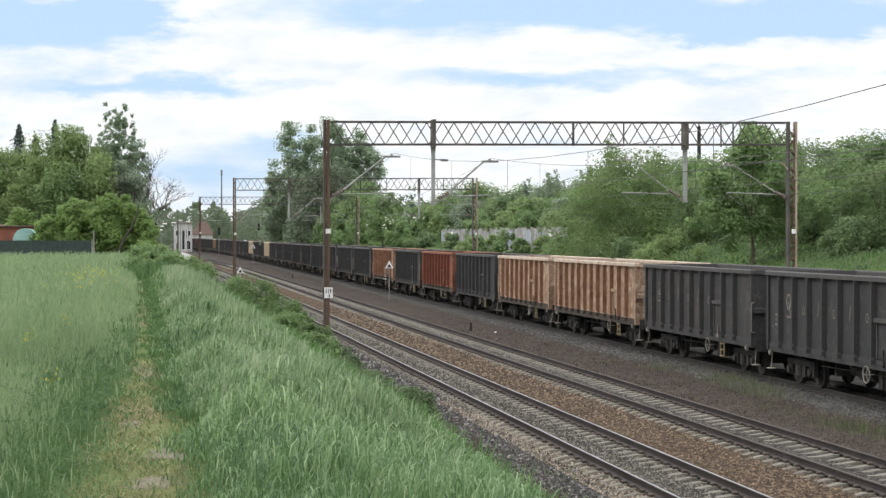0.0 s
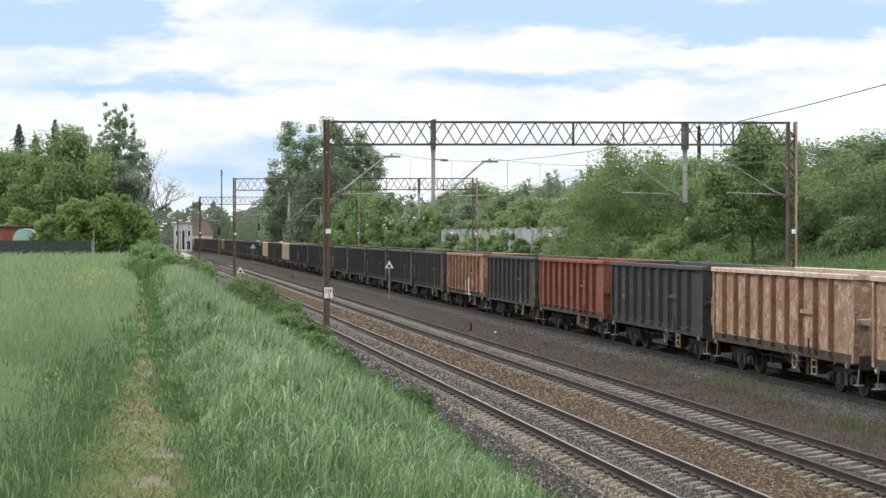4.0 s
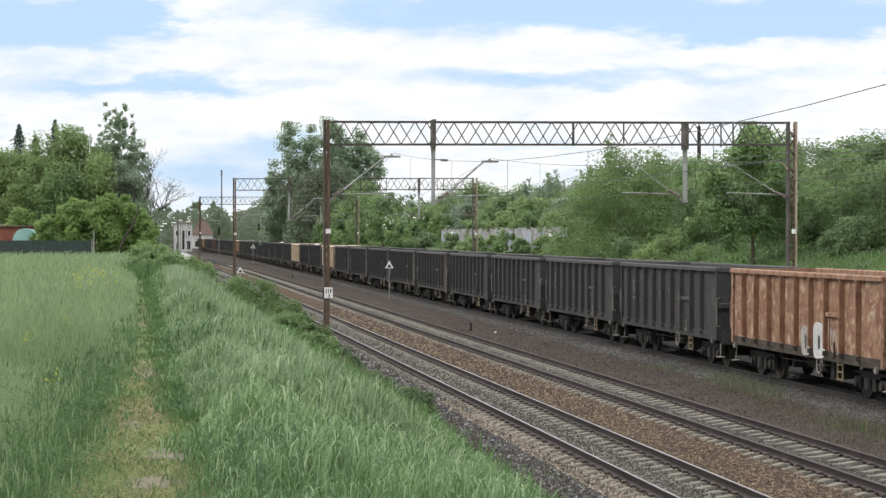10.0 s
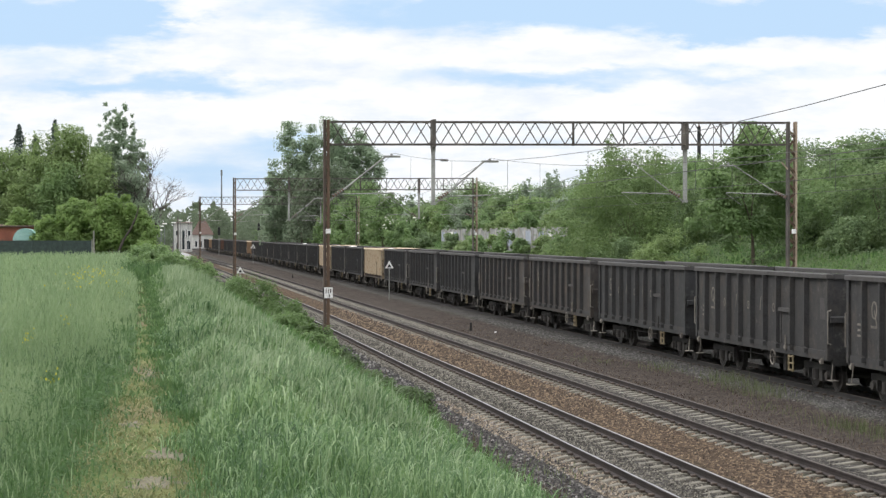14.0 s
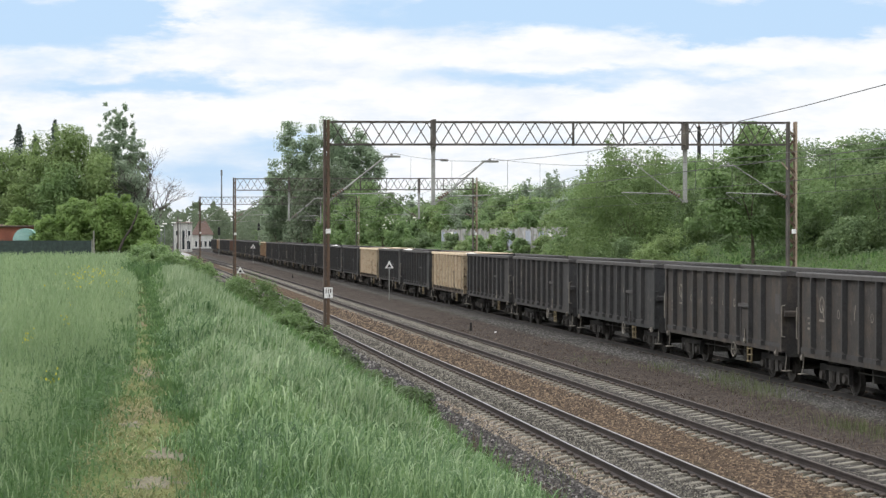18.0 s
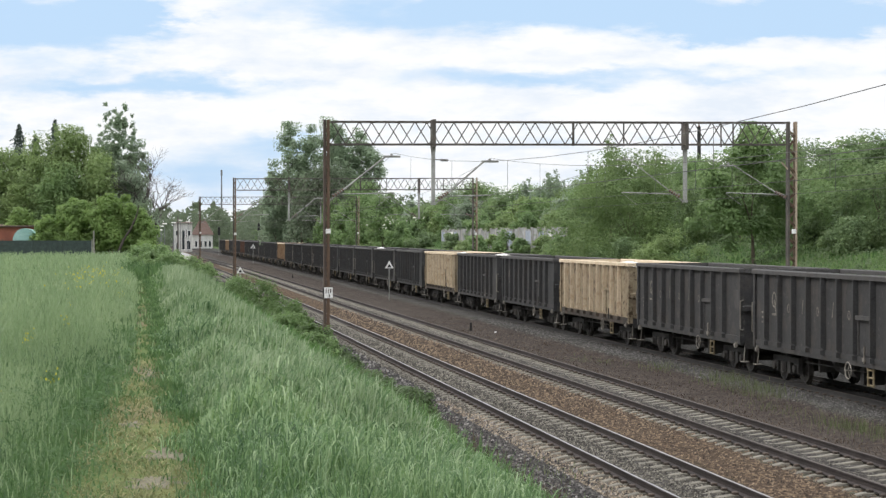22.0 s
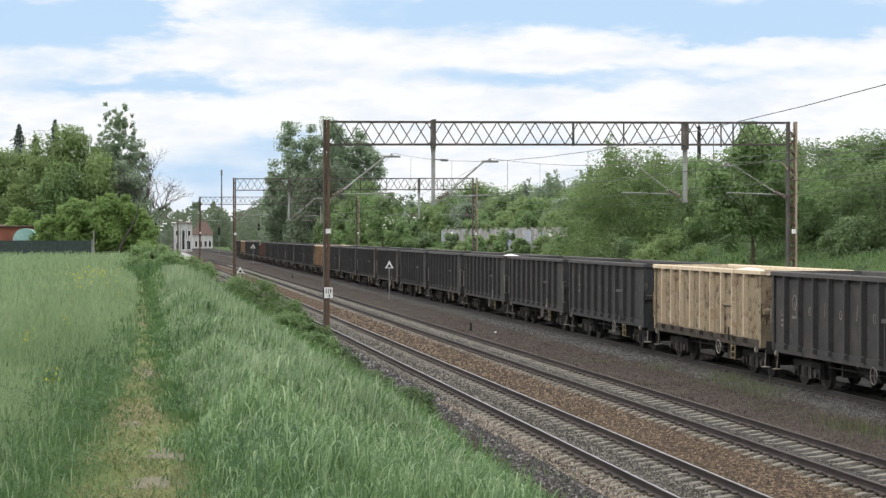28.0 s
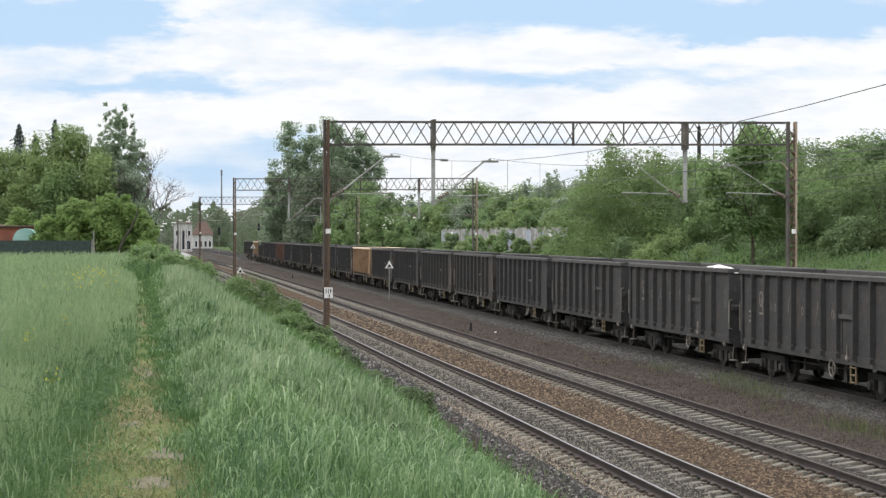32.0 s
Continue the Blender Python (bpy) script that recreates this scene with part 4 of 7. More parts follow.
def ring_bits(r, t, n=18):
    """A hand wheel in the plane x = 0."""
    b = Bits()
    vs, fs = [], []
    for i in range(n):
        a = 2 * math.pi * i / n
        for j in range(5):
            q = 2 * math.pi * j / 5
            vs.append((t * math.sin(q), (r + t * math.cos(q)) * math.cos(a), (r + t * math.cos(q)) * math.sin(a)))
            fs.append((i * 5 + j, i * 5 + (j + 1) % 5, (i + 1) % n * 5 + (j + 1) % 5, (i + 1) % n * 5 + j))
    b.add(vs, fs)
    for i in range(3):
        a = 2 * math.pi * i / 3
        b.tube((0, 0, 0), (0, r * math.cos(a), r * math.sin(a)), t * 0.7, n=4)
    return b.tube((-0.05, 0, 0), (0.25, 0, 0), t, n=5)


RIB_SIDE = rib_bits(1.2, 3.26)


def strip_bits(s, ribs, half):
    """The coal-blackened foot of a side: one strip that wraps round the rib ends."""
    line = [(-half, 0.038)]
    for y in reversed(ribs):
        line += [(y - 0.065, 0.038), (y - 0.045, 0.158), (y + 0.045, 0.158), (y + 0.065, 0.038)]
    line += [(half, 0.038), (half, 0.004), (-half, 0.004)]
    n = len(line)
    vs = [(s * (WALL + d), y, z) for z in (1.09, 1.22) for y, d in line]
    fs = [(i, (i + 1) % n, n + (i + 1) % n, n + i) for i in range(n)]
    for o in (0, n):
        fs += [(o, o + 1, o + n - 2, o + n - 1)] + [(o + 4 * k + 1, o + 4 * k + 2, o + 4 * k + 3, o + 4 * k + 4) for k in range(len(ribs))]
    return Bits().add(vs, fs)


def wagon_label_bars(rng):
    """Faded company lettering: one tall mark and a row of small ones, a panel apart."""
    return [(0, 0.24, 0.42, 2.45)] + [(k, rng.uniform(0.05, 0.1), rng.uniform(0.14, 0.24), 2.38) for k in range(1, 6)]


def build_wagon(paint, rib_paint, rim_paint, label, seed, marks=True, graffiti=False, load="", rail_pale=False, HALF=6.4, hatch_at=6):
    rng = random.Random(seed)
    P, R, T = M[paint], M[rib_paint], M[rim_paint]
    step = 1.19 if HALF > 7 else 1.226 if HALF > 6.3 else 1.2
    ribs = [HALF - 1.28 - i * step for i in range(11 if HALF > 7 else 9)]
    wag = tagged(empty("coal_wagon", pose(TRACK_C, 400, C_TOP)), label, "railway wagon", "wagons of the freight train")
    # walls, each a plate with thickness
    for s in (-1, 1):
        x0, x1 = sorted((s * WALL, s * (WALL - 0.06)))
        side = part("side_wall", Bits().box(x0, x1, -HALF, HALF, 1.2, 3.25), P, wag)
        part("sill", Bits().box(*sorted((s * (WALL + 0.03), s * (WALL - 0.07))), -HALF, HALF, 0.95, 1.21), P if paint[:4] == "dark" else M["grime_brown"], wag, "grimy side sill")
        part("top_rail", Bits().chamfer(*sorted((s * (WALL + 0.11), s * (WALL - 0.08))), -HALF - 0.05, HALF + 0.05, 3.26, 3.40, 0.03), T, wag)
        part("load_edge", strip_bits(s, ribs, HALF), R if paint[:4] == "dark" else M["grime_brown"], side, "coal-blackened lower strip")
    rib = RIB_SIDE.mesh("rib", R)
    for s in (-1, 1):
        for y in ribs:
            ob = part("rib", rib, None, wag)
            ob.matrix_basis = pose(s * WALL, y, 0, 0, 0, 0 if s < 0 else 180)
        for y in (-HALF + 0.075, HALF - 0.075):
            part("corner_post", Bits().box(*sorted((s * (WALL + 0.07), s * (WALL - 0.1))), y - 0.08, y + 0.08, 1.0, 3.26), P, wag)
    for e in (-1, 1):
        y0, y1 = sorted((e * HALF, e * (HALF - 0.06)))
        end = part("end_wall", Bits().box(-WALL, WALL, y0, y1, 1.0, 3.25), P, wag)
        part("end_beam", Bits().chamfer(-WALL, WALL, *sorted((e * HALF, e * (HALF + 0.11))), 2.03, 2.21, 0.04), P, end)
        part("top_rail", Bits().box(-WALL + 0.08, WALL - 0.08, *sorted((e * (HALF - 0.06), e * (HALF + 0.09))), 3.26, 3.39), T, wag)
        part("headstock", Bits().box(-1.32, 1.32, *sorted((e * (HALF - 0.1), e * (HALF + 0.02))), 0.82, 1.2), M["grime"], wag)
        for s in (-1, 1):
            y = e * HALF
            part("buffer", Bits().tube((s * 0.875, y, 1.05), (s * 0.875, y + e * 0.5, 1.05), 0.1, n=10).tube((s * 0.875, y + e * 0.5, 1.05), (s * 0.875, y + e * 0.6, 1.05), 0.23, 0.21, n=14), M["grime"], wag)
            part("hand_rail", Bits().tube((s * 1.5, y + e * 0.06, 1.45), (s * 1.5, y + e * 0.06, 2.35), 0.02, n=5).tube((s * 1.5, y + e * 0.06, 2.35), (s * 1.38, y, 2.38), 0.02, n=5).tube((s * 1.5, y + e * 0.06, 1.45), (s * 1.38, y, 1.42), 0.02, n=5), M["hook"] if rail_pale else P, wag)
            part("step", Bits().tube((s * 1.3, y - e * 0.05, 0.95), (s * 1.35, y - e * 0.02, 0.42), 0.018, n=5).box(*sorted((s * 1.22, s * 1.45)), y - 0.16, y + 0.12, 0.40, 0.425), M["hook"], wag, "shunter's foot step with a worn pale edge")
        for s in (-1, 1):
            y = e * (HALF - 0.42)
            part("rope_hook", Bits().bar((s * 1.47, y, 1.02), (s * 1.5, y, 0.84), 0.05, 0.09).bar((s * 1.5, y, 0.86), (s * 1.5, y + 0.14, 0.94), 0.05, 0.06), M["hook"], wag, "worn pale rope hook")
        part("coupling", Bits().box(-0.05, 0.05, *sorted((e * HALF, e * (HALF + 0.55))), 0.9, 1.02).tube((0, e * (HALF + 0.4), 0.98), (0, e * (HALF + 0.5), 0.62), 0.03, n=5), M["grime"], wag)
    part("floor", Bits().box(-WALL + 0.06, WALL - 0.06, -HALF + 0.06, HALF - 0.06, 1.15, 1.22), M["grime"], wag)
    part("underframe", Bits().box(-0.28, 0.28, -HALF, HALF, 0.82, 1.15).box(-1.25, 1.25, -0.12, 0.12, 0.85, 1.12).box(-1.25, 1.25, -2.3, -2.1, 0.85, 1.12).box(-1.25, 1.25, 2.1, 2.3, 0.85, 1.12), M["grime"], wag)
    part("brake_cylinder", Bits().tube((-0.6, 0.5, 0.72), (-0.6, 1.2, 0.72), 0.2, n=12), M["grime"], wag)
    part("air_tank", Bits().tube((-0.95, -1.3, 0.74), (-0.95, -0.2, 0.74), 0.21, n=12), M["grime"], wag)
    part("brake_gear", Bits().box(-1.1, 1.1, 1.5, 1.62, 0.5, 0.85), M["grime"], wag)
    part("brake_gear", Bits().box(-1.15, -0.4, -2.0, -1.75, 0.4, 0.85), M["grime"], wag)
    part("brake_rod", Bits().tube((-1.2, -2.4, 0.78), (-1.2, 2.4, 0.74), 0.02, n=5), M["grime"], wag)
    # hatch with its frame near one end of each side
    for s, y0 in ((-1, ribs[hatch_at + 1] + 0.1), (1, ribs[hatch_at + 1] + 0.1)):
        y1 = y0 + 1.03
        xf = s * (WALL + 0.06)
        hatch = part("hatch", Bits().box(*sorted((s * WALL, s * (WALL + 0.035))), y0 + 0.1, y1 - 0.1, 1.25, 2.2), P, wag)
        part("hatch_frame", Bits().box(*sorted((s * WALL, s * (WALL + 0.12))), y0 + 0.02, y1 - 0.02, 2.2, 2.31).box(*sorted((s * WALL, s * (WALL + 0.07))), y0 + 0.08, y0 + 0.14, 1.25, 2.2).box(*sorted((s * WALL, s * (WALL + 0.07))), y1 - 0.14, y1 - 0.08, 1.25, 2.2), T if paint[:4] == "dark" else P, hatch)
        part("latch", Bits().tube((xf, y0 + 0.5, 1.05), (xf, y0 + 0.5, 1.5), 0.022, n=5).box(*sorted((xf - 0.03, xf + 0.03)), y0 + 0.42, y0 + 0.58, 1.1, 1.2), M["hook"] if rail_pale else M["grime"], hatch)
        lad = Bits()
        ya = y0 - 0.02
        for q in (ya, ya + 0.38):
            lad.box(*sorted((s * 1.40, s * 1.44)), q - 0.025, q + 0.025, 0.45, 1.1)
        for z in (0.48, 0.68, 0.88):
            lad.box(*sorted((s * 1.37, s * 1.46)), ya, ya + 0.38, z, z + 0.03)
        part("ladder", lad, M["ladder"], wag, "worn ochre steel step ladder")
        hw = part("hand_wheel", ring_bits(0.23, 0.02), M["hook"], wag, "brake hand wheel")
        hw.matrix_basis = pose(s * 1.44, ribs[hatch_at - 1] - 0.6, 0.78, 0, 0, 0 if s < 0 else 180)
    # bogies
    wheels = []
    wl = wheel_bits(-0.7525)
    wl.add(wheel_bits(0.7525).v, wheel_bits(0.7525).f)
    wl.tube((-0.75, 0, 0), (0.75, 0, 0), 0.08, n=8)
    wm = wl.mesh("wheelset", M["wheel"])
    for e in (-1, 1):
        bog = part("bogie", Bits().box(-1.0, 1.0, -0.22, 0.22, 0.48, 0.82), M["grime"], wag)
        bog.location = (0, e * (HALF - 1.9), 0)
        for s in (-1, 1):
            x0, x1 = sorted((s * 0.96, s * 1.08))
            part("side_frame", Bits().box(x0, x1, -1.15, 1.15, 0.62, 0.78).box(x0, x1, -0.4, 0.4, 0.28, 0.62).box(x0, x1, -1.12, -0.72, 0.32, 0.7).box(x0, x1, 0.72, 1.12, 0.32, 0.7), M["grime"], bog)
            for y in (-0.9, 0.9):
                part("axle_box", Bits().tube((s * 0.93, y, 0.46), (s * 1.16, y, 0.46), 0.15, 0.12, n=10), M["wheel"], bog)
            part("spring", Bits().tube((s * 1.1, 0, 0.33), (s * 1.1, 0, 0.62), 0.13, n=10), M["wheel"], bog)
        for y in (-0.9, 0.9):
            ws = part("wheelset", wm, None, bog)
            ws.location = (0, y, 0.46)
            wheels.append(ws)
    MK = M["mark" if paint[:4] == "dark" else "mark_dark"]
    if marks:
        for k, w, h, z in wagon_label_bars(rng):
            yc = HALF - 1.28 - (k + (0.45 if k == 0 else 0.5)) * step
            if k == 0:
                mb = Bits()
                n = 12
                for i in range(n):
                    a, c = 2 * math.pi * i / n, 2 * math.pi * (i + 1) / n
                    mb.bar((-WALL - 0.006, yc + 0.17 * math.cos(a), 2.5 + 0.22 * math.sin(a)), (-WALL - 0.006, yc + 0.17 * math.cos(c), 2.5 + 0.22 * math.sin(c)), 0.006, 0.05)
                mb.bar((-WALL - 0.006, yc, 2.5), (-WALL - 0.006, yc - 0.18, 2.1), 0.006, 0.05)
                mb.box(-WALL - 0.008, -WALL - 0.003, yc - 0.2, yc + 0.22, 2.02, 2.09)
                part("lettering", mb, MK, wag, "faded white painted mark")
            else:
                mb = Bits()
                if k % 2:
                    for i in range(8):
                        a, c = 2 * math.pi * i / 8, 2 * math.pi * (i + 1) / 8
                        mb.bar((-WALL - 0.006, yc + 0.09 * math.cos(a), z - 0.1 + 0.12 * math.sin(a)), (-WALL - 0.006, yc + 0.09 * math.cos(c), z - 0.1 + 0.12 * math.sin(c)), 0.005, 0.03)
                else:
                    mb.bar((-WALL - 0.006, yc + 0.05, z - 0.22), (-WALL - 0.006, yc - 0.05, z + 0.2), 0.005, 0.035)
                part("lettering", mb, MK, wag)
        for z in (1.75, 1.9, 2.05):
            w = rng.uniform(0.15, 0.3)
            part("lettering", Bits().box(-WALL - 0.008, -WALL - 0.003, HALF - 0.75 - w, HALF - 0.75 + w * 0.4, z, z + 0.06), MK, wag)
    if rail_pale:
        part("data_panel", Bits().box(-WALL - 0.008, -WALL - 0.003, -HALF + 0.3, -HALF + 0.75, 2.1, 2.7), M["dark_rim"], wag, "dusty inscription panel")
    if graffiti:
        def blob(ya, yb, za, zb, depth, wob):
            """A rounded patch on the side wall."""
            n = 20
            cy, cz = (ya + yb) / 2, (za + zb) / 2
            pts = []
            for i in range(n):
                a = 2 * math.pi * i / n
                q = 1 + wob * math.sin(3 * a + cy) + wob * 0.7 * math.sin(5 * a)
                c, s = math.cos(a), math.sin(a)
                pts.append((cy + (yb - ya) / 2 * q * math.copysign(abs(c) ** 0.6, c), cz + (zb - za) / 2 * q * math.copysign(abs(s) ** 0.6, s)))
            vs = [(-WALL - depth, a, z) for a, z in pts] + [(-WALL - depth + 0.003, a, z) for a, z in pts]
            return Bits().add(vs, [tuple(range(n)), tuple(range(2 * n - 1, n - 1, -1))] + [(i, (i + 1) % n, n + (i + 1) % n, n + i) for i in range(n)])
        y6, y7, y8 = ((ribs[i] + ribs[i + 1]) / 2 for i in (4, 5, 6))
        part("spray_paint", blob(y6 - 0.50, y6 + 0.26, 1.0, 1.86, 0.043, 0.05), M["silver_dim"], wag, "dull grey sprayed patch")
        part("spray_paint", blob(y7 - 0.50, y7 + 0.50, 0.96, 1.98, 0.043, 0.04), M["silver"], wag, "silver sprayed round shape")
        part("spray_outline", blob(y7 - 0.10, y7 + 0.08, 1.22, 1.62, 0.048, 0.06), M["dark_rim"], wag)
        part("spray_outline", blob(y6 - 0.22, y6 - 0.06, 1.2, 1.6, 0.048, 0.1), M["dark_rim"], wag)
        for i, (a, z) in enumerate(((0.3, 1.9), (0.1, 1.5), (-0.05, 1.85), (-0.2, 1.35), (-0.35, 1.75), (-0.3, 1.2), (0.1, 1.15), (0.34, 1.45))):
            b2, z2 = ((0.1, 1.5), (-0.05, 1.85), (-0.2, 1.35), (-0.35, 1.75), (-0.3, 1.2), (0.1, 1.15), (0.34, 1.45), (0.3, 1.9))[i]
            part("spray_stroke", Bits().bar((-WALL - 0.04, y8 + a, z), (-WALL - 0.04, y8 + b2, z2), 0.006, 0.035), M["silver_dim"], wag)
    if load:
        lb = Bits()
        nx, ny = 6, 22
        r2 = random.Random(seed + 99)
        top = {"white": 3.5, "part": 3.44, "coal": 3.0}[load]
        vs, fs = [], []
        for j in range(ny + 1):
            for i in range(nx + 1):
                u, w = i / nx, j / ny
                z = top - 0.75 * abs(2 * u - 1) ** 2.2 - 0.5 * abs(2 * w - 1) ** 8 + r2.uniform(-0.05, 0.05)
                if load == "part":
                    z -= 0.75 * min(1, abs(w - 0.45) * 5.5)
                vs.append((-1.34 + 2.68 * u, (HALF - 0.1) * (2 * w - 1), z))
        for j in range(ny):
            for i in range(nx):
                a = j * (nx + 1) + i
                fs.append((a, a + 1, a + nx + 2, a + nx + 1))
        lb.add(vs, fs)
        part("load", lb, M["coal" if load == "coal" else "load"], wag, "dark loose load" if load == "coal" else "white powdery load heaped above the rim")
    return wag, wheels


DARK = "coal-blackened open freight wagon with ribbed steel sides"
PROTO = {
    "d0": ("dark", "dark_rib", "dark_rim", DARK + " and faded lettering", 1, True, False, "coal", True),
    "d1": ("dark_b", "dark_rib", "dark_rim", "brown-black open freight wagon with ribbed sides and pale handrails", 2, True, False, "coal", True),
    "d2": ("dark_c", "dark_rib", "dark_rim", "grey-black open freight wagon with ribbed steel sides", 3, True, False, "coal", False),
    "dw": ("dark", "dark_rib", "dark_rim", "blackened open freight wagon with a white load showing", 4, True, False, "part", True),
    "o1": ("orange", "orange_rib", "lime_rim", "faded orange open freight wagon streaked with rust and lime", 5, True, False, "coal", False, 7.3, 8),
    "o2": ("orange", "orange_rib", "lime_rim", "pale orange rusty open freight wagon with ribbed sides", 6, False, False, "coal", False),
    "og": ("rust", "orange_rib", "rust_rim", "rusty orange open freight wagon with silver spray paint", 7, False, True, "coal", False),
    "r1": ("red", "red_rib", "red", "red-brown open freight wagon with ribbed steel sides", 8, False, False, "coal", False),
    "b1": ("brown", "brown", "dark_rim", "dull red-brown open freight wagon dulled by coal dust", 11, False, False, "coal", False),
    "c1": ("cream", "cream_rib", "cream_rib", "cream open freight wagon with flaking rust patches", 9, True, False, "part", False, 6.2),
    "t1": ("tan", "tan", "cream_rib", "tan open freight wagon with ribbed steel sides", 10, False, False, "coal", False),
}
ORDER = {1: "o1", 2: "o2", 4: "r1", 6: "og", 16: "c1", 18: "dw", 19: "c1", 22: "dw", 28: "d1", 29: "t1", 30: "d1", 36: "b1", 40: "t1"}
# couplings are stretched or slack, so the gaps are not all alike
SLACK = {-2: -0.6, -1: -0.6, 0: -0.42, 1: -0.40, 2: -0.42, 3: -0.60, 4: -0.58, 5: -0.68, 6: -0.76, 7: -0.45, 8: -0.42, 9: -0.28, 10: -0.30, 11: -0.09,
         12: 0.03, 13: 0.2, 14: 0.46, 15: 0.46, 16: 0.05, 17: 0.1, 18: 0.35, 19: -0.3, 20: -0.1, 21: -0.15, 22: -0.2}
TRAIN = []


def build_train():
    made = {}
    dark = ["d0", "d1", "d2", "d0", "d2", "d1", "d0"]
    for k in range(-2, 43):
        kind = ORDER.get(k, dark[(k * 3) % 7])
        if kind not in made:
            made[kind] = build_wagon(*PROTO[kind])[0]
            ob = made[kind]
        else:
            ob = copy_thing(made[kind], pose(TRACK_C, 400, C_TOP))
        # the far end of the body at the clip's start; one wagon is longer than the rest
        far_end = 100.9 + WAGON_PITCH * (k - 2) - (1.85 if k < 1 else 0.0) + SLACK.get(k, -0.2)
        start = far_end - (7.3 if k == 1 else 6.2 if kind == "c1" else 6.4)
        TRAIN.append((ob, start))


build_train()


def wagon_pose(y):
    x = TRACK_C + float(bend_c(y))
    d = 5.0
    turn = math.degrees(math.atan2(float(bend_c(y + d) - bend_c(y - d)), 2 * d))
    return pose(x, y, C_TOP + float(rise_c(y)), math.degrees(0.0009) if y > 60 else 0, 0, -turn)


def motions():
    for ob, start in TRAIN:
        far = start > 290
        times = [0, 4, 8, 12, 16, 20, 24, 28, 32] if far else [0, 16, 32]
        walk(ob, [(t, wagon_pose(start - SPEED * t)) for t in times])
        # wheels roll while their wagon runs along the near stretch of the track
        if start > 30 and start < 100 + SPEED * 32:
            for bogie in ob.children:
                for wheel in bogie.children:
                    if not wheel.name.startswith("wheelset"):
                        continue
                    here = start + bogie.location.y + wheel.location.y
                    t0 = min(max(0.0, (here - 88) / SPEED), 31.0)
                    t1 = min(32.0, (here - 44) / SPEED)
                    if t1 <= t0:
                        continue
                    first, last = math.ceil(t0 * FPS / 2) * 2, int(t1 * FPS / 2) * 2
                    spot = wheel.location.copy()
                    rows = [(0, pose(*spot))] if first > 0 else []
                    turn = 0.0
                    for k in range(first, last + 1, 2):
                        turn = SPEED * (k - first) / FPS / 0.46
                        rows.append((k / FPS, Matrix.Translation(spot) @ Matrix.Rotation(turn, 4, "X")))
                    if last < 32 * FPS:
                        rows.append((32, Matrix.Translation(spot) @ Matrix.Rotation(turn, 4, "X")))
                    walk(wheel, rows)
# ---- plants ----
def leaf_cloud(centres, size, rng, face=None, bent=False):
    """Small leaves at the given places, pointed or bent along the midrib; face: the way most of them turn."""
    n = len(centres)
    nrm = rng.normal(size=(n, 3))
    if face is not None:
        nrm = nrm * 0.34 + face
    nrm /= np.linalg.norm(nrm, axis=1, keepdims=True) + 1e-9
    a = rng.normal(size=(n, 3))
    a -= nrm * (nrm * a).sum(1, keepdims=True)
    a /= np.linalg.norm(a, axis=1, keepdims=True) + 1e-9
    b = np.cross(nrm, a)
    s = (size * rng.uniform(0.6, 1.35, n))[:, None]
    if not bent:
        q = b * s * 0.75
        v = np.stack([centres - a * s * 0.95 + q, centres - a * s * 0.7 - q, centres + a * s * 1.15], 1).reshape(-1, 3)
        return v, np.arange(3 * n).reshape(-1, 3)
    p0 = centres - a * s
    p1 = centres + b * s * 0.62 + nrm * s * 0.2
    p2 = centres + a * s
    p3 = centres - b * s * 0.62 + nrm * s * 0.2
    v = np.stack([p0, p1, p2, p3], 1).reshape(-1, 3)
    i = np.arange(n)[:, None] * 4
    f = np.concatenate([i + np.array([[0, 1, 2]]), i + np.array([[0, 2, 3]])], 1).reshape(-1, 3)
    return v, f


def limb(b, rng, p, d, length, r, depth, tips, spread=0.55, sag_=0.0, thin=0.42):
    """A tapered, bending limb that forks."""
    segs = 3
    q = Vector(p)
    d = Vector(d).normalized()
    for k in range(segs):
        e = q + d * (length / segs)
        b.tube(q, e, r * (1 - 0.22 * k), r * (1 - 0.22 * (k + 1)), n=6 if depth > 1 else 4, caps=False)
        q = e
        d = (d + Vector((rng.uniform(-1, 1), rng.uniform(-1, 1), rng.uniform(-0.5, 0.7) - sag_)) * 0.16).normalized()
    tips.append(tuple(q))
    if depth > 0:
        for k in range(rng.randint(2, 3)):
            nd = (d + Vector((rng.uniform(-1, 1), rng.uniform(-1, 1), rng.uniform(-0.3, 0.6))) * spread).normalized()
            limb(b, rng, q, nd, length * rng.uniform(0.6, 0.8), r * thin, depth - 1, tips, spread, sag_, thin)


